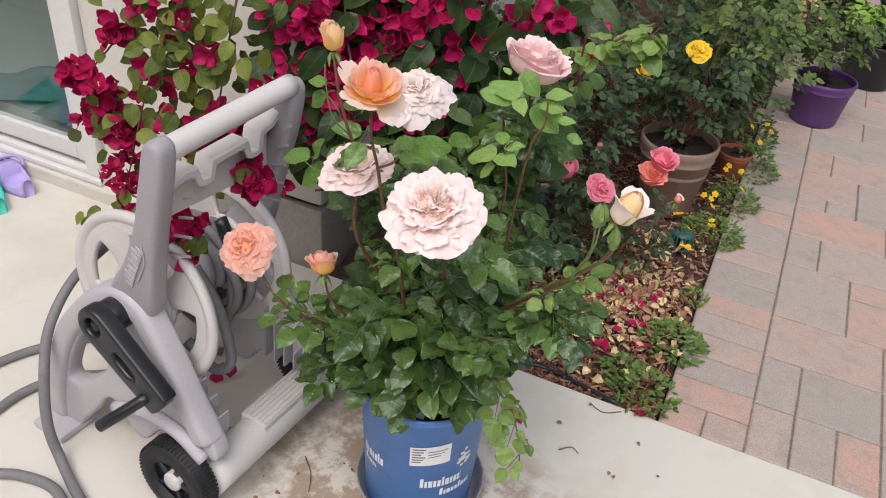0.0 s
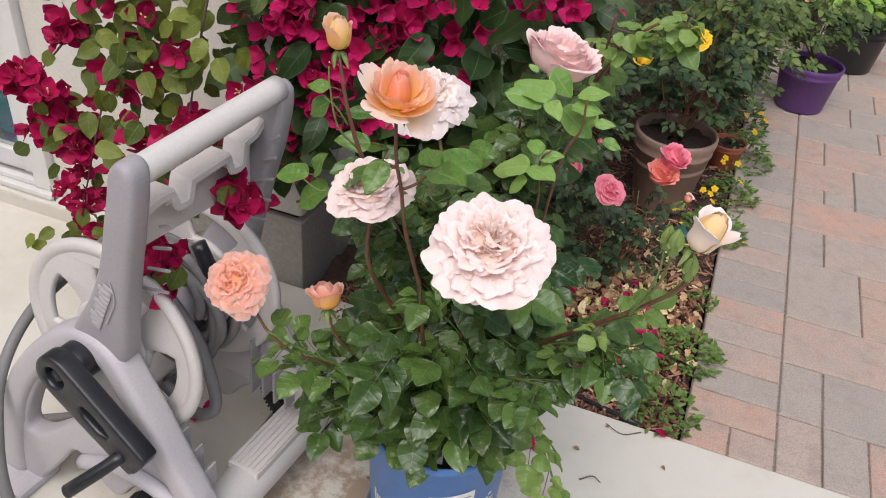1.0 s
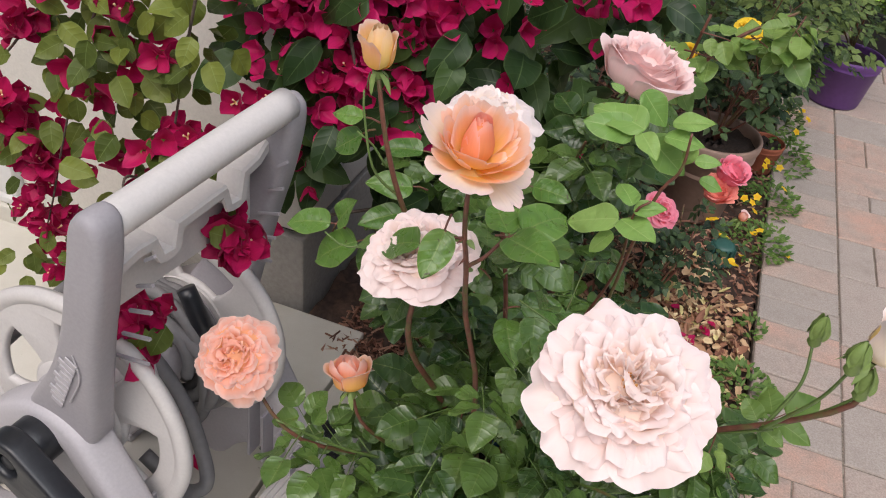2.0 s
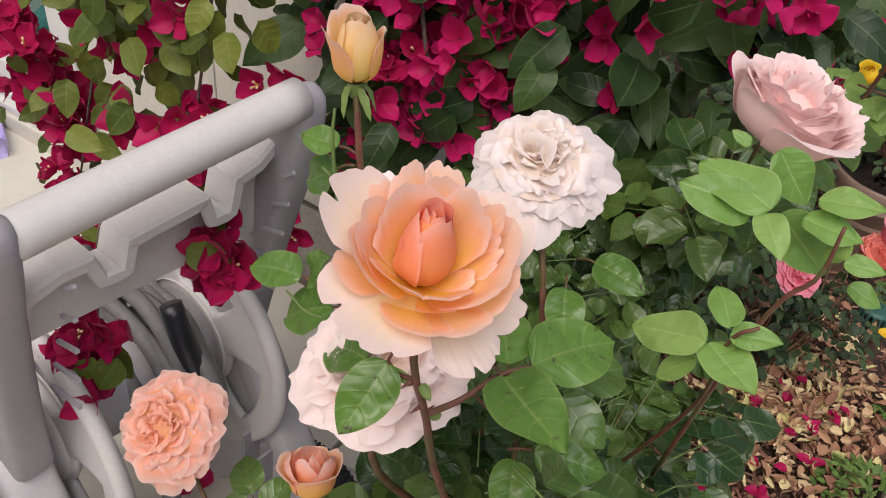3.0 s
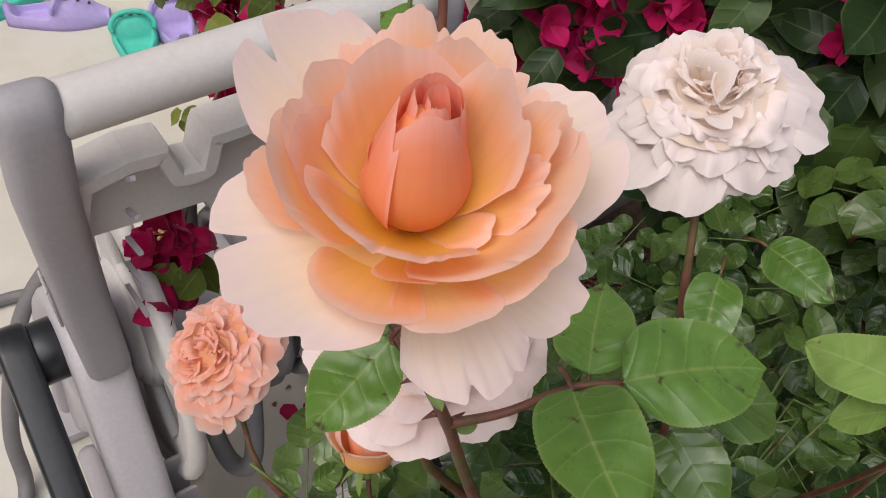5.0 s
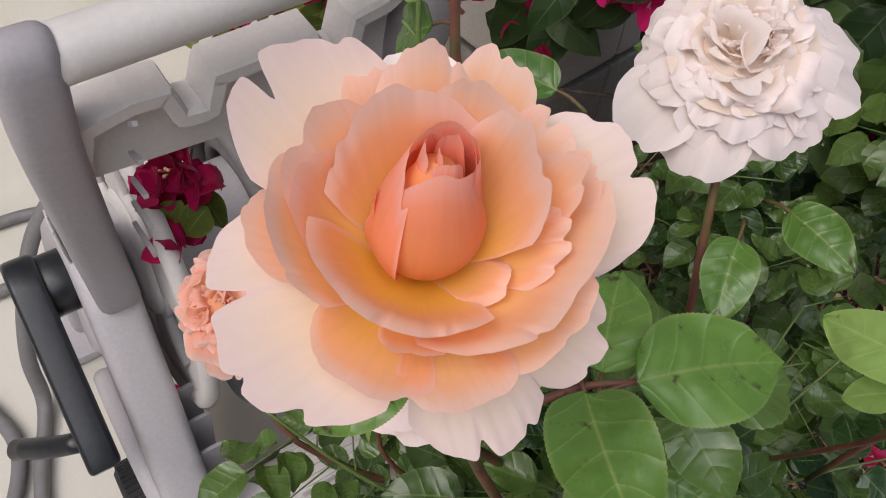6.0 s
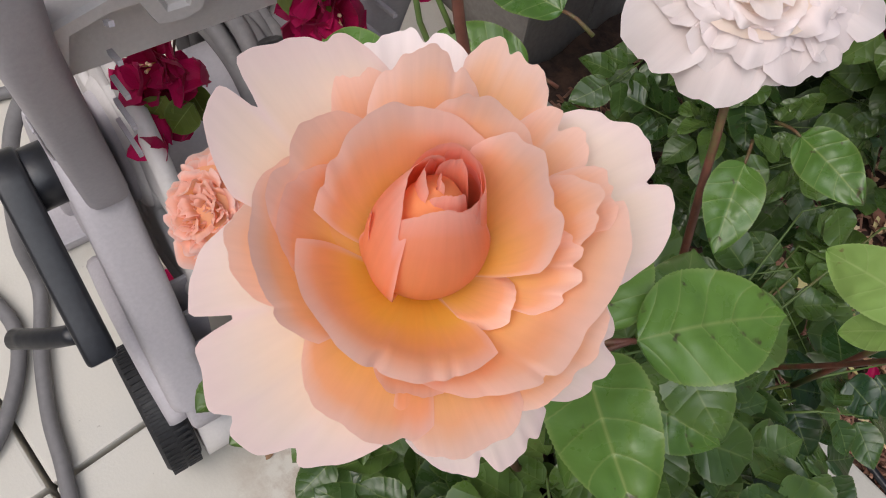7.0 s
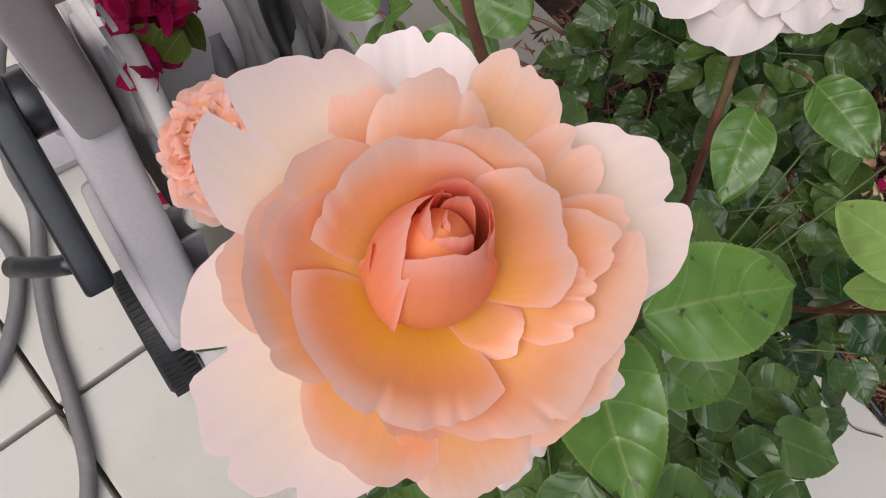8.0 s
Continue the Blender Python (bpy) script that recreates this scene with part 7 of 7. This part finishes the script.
for k in range(1000):
    uu, vv = rnd.gauss(-0.22, 0.13), (rnd.gauss(0.46, 0.13) if k % 5 else rnd.uniform(0.03, 0.9))
    if not -0.9 < uu < -0.02:
        continue
    lf = leaflet(rnd.uniform(0.012, 0.040), rnd.uniform(0.008, 0.026), rnd.uniform(0.2, 1.2), rnd.uniform(-0.9, 0.9), 0.12, rnd, 7, 4)
    litter.append(moved(lf, HOUSE @ pose(uu, vv, 0.0 + rnd.uniform(-0.004, 0.014), rnd.uniform(-40, 40), rnd.uniform(-30, 30), rnd.uniform(0, 360))))
v, f, uv = joined(litter)
put("leaf_litter", mesh_of("leaf_litter", v, f, LITTER, uv), None, label="curled dry brown leaves on the mulch", category="leaf litter", kind="stuff")
stalks = []
for k in range(220):
    uu, vv = rnd.gauss(-0.42, 0.10), rnd.gauss(0.75, 0.14)
    a, l = rnd.uniform(0, 6.28), rnd.uniform(0.05, 0.14)
    p = at(uu, vv, rnd.uniform(0.0, 0.10))
    d = Vector((math.cos(a), math.sin(a), rnd.uniform(-0.4, 0.4))) * l
    stalks.append(tube([p, p + d * 0.5 + Vector((0, 0, 0.01)), p + d], 0.0012, 0.0008, 4, 4))
v, f, uv = joined(stalks)
put("dry_stalks", mesh_of("dry_stalks", v, f, STRAW, uv), None, label="tangle of dry stalks under the shrubs", category="dry stalks", kind="stuff")


# fallen petals
def fallen(where, size, mat, label, seed, matrix=HOUSE):
    rnd = random.Random(seed)
    v, f, uv = joined([moved(leaflet(size * rnd.uniform(0.6, 1.0), size * rnd.uniform(0.5, 0.85), rnd.uniform(0.2, 0.9), rnd.uniform(-0.5, 0.1), 0.03, rnd, 7, 4), Matrix.Rotation(radians(q * 115 + rnd.uniform(-25, 25)), 4, "Z")) for q in range(rnd.choice((1, 1, 2, 3)))])
    v = [p + Vector((0, 0, 0.003)) for p in v]
    put("fallen_petal", mesh_of("fallen_petal", v, f, mat, uv), None, matrix @ pose(*where, rnd.uniform(-15, 15), rnd.uniform(-10, 10), rnd.uniform(0, 360)), label, "petal", "fallen petals")


for k, (x, y) in enumerate(((-0.03, -0.008), (-0.17, 0.28), (-0.14, 0.33), (-0.22, 0.45), (-0.30, 0.16), (-0.24, 0.12), (-0.35, 0.30), (-0.10, 0.50), (-0.42, 0.22), (-0.25, 0.60), (-0.20, 0.19), (-0.38, 0.42), (-0.16, 0.42), (-0.20, 0.38), (-0.13, 0.47), (-0.24, 0.50), (-0.19, 0.53), (-0.28, 0.40), (-0.11, 0.24), (-0.30, 0.52), (-0.22, 0.26))):
    fallen((x, y, 0.004 if y < 0 else 0.012), 0.033, BRACT, "magenta bract fallen on the mulch" if y > 0 else "magenta bract fallen at the patio's edge", 200 + k)
for k, (x, y) in enumerate(((-1.02, -0.43), (-1.0, -0.40), (-0.33, -0.16), (-1.05, -0.62))):
    fallen((x, y, 0.003), 0.046, BRACT, "magenta bract fallen on the concrete", 240 + k)
for k, (x, y) in enumerate(((0.06, 0.93), (-0.09, 0.80), (-0.04, 0.98), (-0.16, 1.0), (-0.12, 0.92), (-0.20, 1.05), (-0.06, 0.86))):
    fallen((x, y, 0.004 if x > 0 else 0.01), 0.028, YELLOW, "yellow rose petal fallen by the paving", 260 + k)

# low plants at the bed's edge
rnd = random.Random(33)


def clump(c, r, h, n, size, mat, label, seed, flowers=None):
    rr = random.Random(seed)
    ob = thing("low_plant", at(c[0], c[1], -0.01), label, "plant")
    bits = []
    for k in range(n):
        a, q = rr.uniform(0, 6.28), rr.random() ** 0.5
        p = at(c[0] + r * q * math.cos(a), c[1] + r * q * math.sin(a), rr.uniform(0.0, h) * (1.15 - q))
        bits.append(moved(leaflet(size * rr.uniform(0.6, 1.2), size * rr.uniform(0.3, 0.55), 0.2, rr.uniform(-0.2, 0.4), 0.0, rr, 4, 2), facing(p, Vector((math.cos(a) + rr.uniform(-0.8, 0.8), math.sin(a) + rr.uniform(-0.8, 0.8), rr.uniform(-0.1, 0.9))), Vector((0, -0.3, 1)))))
    v, f, uv = joined(bits)
    put("foliage", mesh_of("foliage", v, f, mat, uv), ob, kind="stuff")
    if flowers:
        for k in range(flowers[1]):
            a, q = rr.uniform(0, 6.28), rr.random() ** 0.5
            p = at(c[0] + r * q * math.cos(a), c[1] + r * q * math.sin(a), h * rr.uniform(0.8, 1.2))
            ps = [moved(leaflet(0.013, 0.012, 0.1, 0.1, 0, rr, 3, 2), Matrix.Rotation(radians(72 * i), 4, "Z")) for i in range(5)]
            v, f, uv = joined(ps)
            put("flower", mesh_of("flower", v, f, flowers[0], uv), ob, facing(p, Vector((rr.uniform(-1, 1), rr.uniform(-1, 1), 0.1)), Vector((0.1, -0.8, 0.8))))
    return ob


clump((-0.03, 0.31), 0.09, 0.07, 260, 0.022, GROUND_LEAF, "low bright green ground cover at the bed's edge", 1)
clump((-0.06, 0.08), 0.09, 0.06, 150, 0.022, GROUND_LEAF, "low green weeds at the bed's corner", 2)
clump((-0.13, 0.13), 0.05, 0.06, 70, 0.024, GROUND_LEAF, "small clover-like weed in the mulch", 3)
clump((-0.02, 0.55), 0.04, 0.05, 60, 0.018, GROUND_LEAF, "tiny weed by the paving", 4)
clump((-0.03, 0.95), 0.10, 0.10, 260, 0.022, GROUND_LEAF, "pansy clump with small yellow flowers", 5, (YELLOW, 5))
clump((0.0, 1.20), 0.09, 0.13, 240, 0.022, GROUND_LEAF, "pansy clump spilling over the paving", 6, (YELLOW, 4))
clump((0.02, 1.50), 0.10, 0.18, 260, 0.024, GROUND_LEAF, "green clump with yellow flowers", 7, (YELLOW, 4))
clump((-0.02, 1.78), 0.10, 0.2, 240, 0.026, FAR_LEAF, "leafy clump at the bed's edge", 8)

# green dome grate
drain = thing("drain_grate", at(-0.115, 0.86, -0.02), "small dark green plastic dome drain grate in the mulch", "drain")
dm = HOUSE @ Matrix.Translation((-0.115, 0.86, -0.02))
v, f, uv = lathe([(0, 0.058), (0.022, 0.057), (0.032, 0.052), (0.034, 0.046), (0.022, 0.045), (0, 0.045)], 24)
put("cap", mesh_of("cap", v, f, DRAIN, uv), drain, dm)
v, f, uv = lathe([(0.034, 0.0), (0.046, 0.0), (0.046, 0.008), (0.036, 0.01), (0.034, 0.0)], 24)
put("ring", mesh_of("ring", v, f, DRAIN, uv), drain, dm)
for k in range(16):
    v, f, uv = box(0.031, 0.038, -0.003, 0.003, 0.004, 0.05, 0.001)
    put("slat", mesh_of("slat", v, f, DRAIN, uv, smooth=False), drain, dm @ Matrix.Rotation(2 * math.pi * k / 16, 4, "Z"))
v, f, uv = tube([at(-0.62, 0.10, 0.02), at(-0.5, 0.12, 0.05), at(-0.42, 0.02, 0.02), at(-0.30, 0.04, 0.0), at(-0.1, 0.0, 0.006)], 0.006, None, 30, 8)
put("drip_line", mesh_of("drip_line", v, f, BLACK, uv), None, label="black drip irrigation tube in the bed", category="irrigation tube")

# twigs and scraps on the concrete
for k, (pts, r, mt, lb) in enumerate((([(-0.19, -0.215, 0.003), (-0.165, -0.20, 0.010), (-0.145, -0.205, 0.004)], 0.0018, BARK, "curled dry twig on the concrete"), ([(-0.70, -0.52, 0.003), (-0.66, -0.56, 0.006), (-0.64, -0.60, 0.003)], 0.0014, BARK, "thin dry twig beside the cart"), ([(-0.09, -0.02, 0.004), (-0.13, -0.045, 0.004), (-0.17, -0.03, 0.006)], 0.0014, BARK, "thin dry twig at the bed's edge"), ([(-0.64, -0.62, 0.003), (-0.60, -0.605, 0.003)], 0.003, RUST, "red-brown scrap on the concrete"))):
    v, f, uv = tube([at(*p) for p in pts], r, r * 0.6, 10, 6)
    put("twig", mesh_of("twig", v, f, mt, uv), None, label=lb, category="twig")
for k in range(60):
    x, y = rnd.uniform(-1.15, 0.1), rnd.uniform(-0.8, -0.03)
    lf = leaflet(rnd.uniform(0.003, 0.016), rnd.uniform(0.005, 0.012), 0.6, 0.3, 0, rnd, 4, 2)
    put("leaf_scrap", mesh_of("leaf_scrap", [p + Vector((0, 0, 0.002)) for p in lf[0]], lf[1], DRYLEAF, lf[2]), None, HOUSE @ pose(x, y, 0.002, 0, 0, rnd.uniform(0, 360)), "dry brown leaf scrap on the concrete", "leaf scrap", "leaf scraps")

# ---- the paved path ----
path_ = tagged(new("path"), "path of mixed red and grey concrete pavers with sand joints", "path", kind="structure")
path_.matrix_world = HOUSE
v, f, uv = sheet(0.0, 3.4, 0.0, 9.0, -0.0055, 10, 30, 0.0, 3)
put("joint_sand", mesh_of("joint_sand", v, f, SAND, uv), path_, HOUSE)
UNIT, GAP = 0.1035, 0.0040
paver_meshes = {}


def paver(x, y, w, d):
    """One paver with worn, rounded top edges; alike ones share a mesh."""
    key = (round(w, 3), round(d, 3))
    if key not in paver_meshes:
        a, b, c = w / 2 - GAP / 2, d / 2 - GAP / 2, 0.0045
        vs = [Vector((sx * (a - i), sy * (b - i), z)) for z, i in ((-0.04, 0), (-c, 0), (-c * 0.3, c * 0.35), (0, c * 1.3)) for sx, sy in ((-1, -1), (1, -1), (1, 1), (-1, 1))]
        fs = [(4 * j + k, 4 * j + (k + 1) % 4, 4 * j + 4 + (k + 1) % 4, 4 * j + 4 + k) for j in range(3) for k in range(4)] + [(12, 13, 14, 15)]
        paver_meshes[key] = mesh_of("paver", vs, fs, PAVER, None, smooth=False)
    put("paver", paver_meshes[key], path_, HOUSE @ pose(x + w / 2, y + d / 2, prnd.uniform(-0.0015, 0.001), prnd.uniform(-0.3, 0.3), prnd.uniform(-0.3, 0.3), prnd.uniform(-0.4, 0.4)))


prnd = random.Random(2024)
for k in range(46):
    paver(0.0, 0.10 + UNIT * k, 0.210, UNIT)
paver(0.0, 0.0, 0.105, 0.10)
paver(0.105, 0.0, 0.105, 0.10)
for k in range(12):
    paver(0.210 + UNIT * k, 0.0, UNIT, 0.195)
NX, NY = 13, 44
free = [[True] * NX for _ in range(NY)]


def lay(i, j, w, d):
    if i + w > NX or j + d > NY or not all(free[j + b][i + a] for a in range(w) for b in range(d)):
        return False
    for a in range(w):
        for b in range(d):
            free[j + b][i + a] = False
    paver(0.210 + UNIT * i, 0.195 + UNIT * j, UNIT * w, UNIT * d)
    return True


for spot in ((0, 0, 1, 2), (1, 0, 2, 2), (0, 2, 3, 2), (0, 4, 2, 3), (2, 4, 2, 2), (2, 6, 2, 1), (0, 7, 1, 2), (1, 7, 3, 2), (0, 9, 3, 2), (0, 11, 1, 1), (1, 11, 1, 1), (2, 11, 2, 3), (0, 12, 2, 2), (0, 14, 1, 2), (1, 14, 3, 2), (0, 16, 3, 2)):
    lay(*spot)
for j in range(NY):
    for i in range(NX):
        if free[j][i]:
            kinds = [(3, 2), (2, 2), (3, 2), (2, 3), (2, 1), (1, 2)]
            prnd.shuffle(kinds)
            any(lay(i, j, w, d) for w, d in kinds + [(1, 1)])
far = []
for j in range(-1, 18):
    for i in range(16):
        far.append(box(0.208 + UNIT * NX + 0.11 * i, 0.208 + UNIT * NX + 0.11 * i + 0.105, max(0.004, 0.22 * j + 0.2), 0.22 * j + 0.415, -0.03, 0.0, 0.0))
v, f, uv = joined(far)
put("far_pavers", mesh_of("far_pavers", v, f, PAVER, uv, smooth=False), path_, HOUSE, kind="stuff")
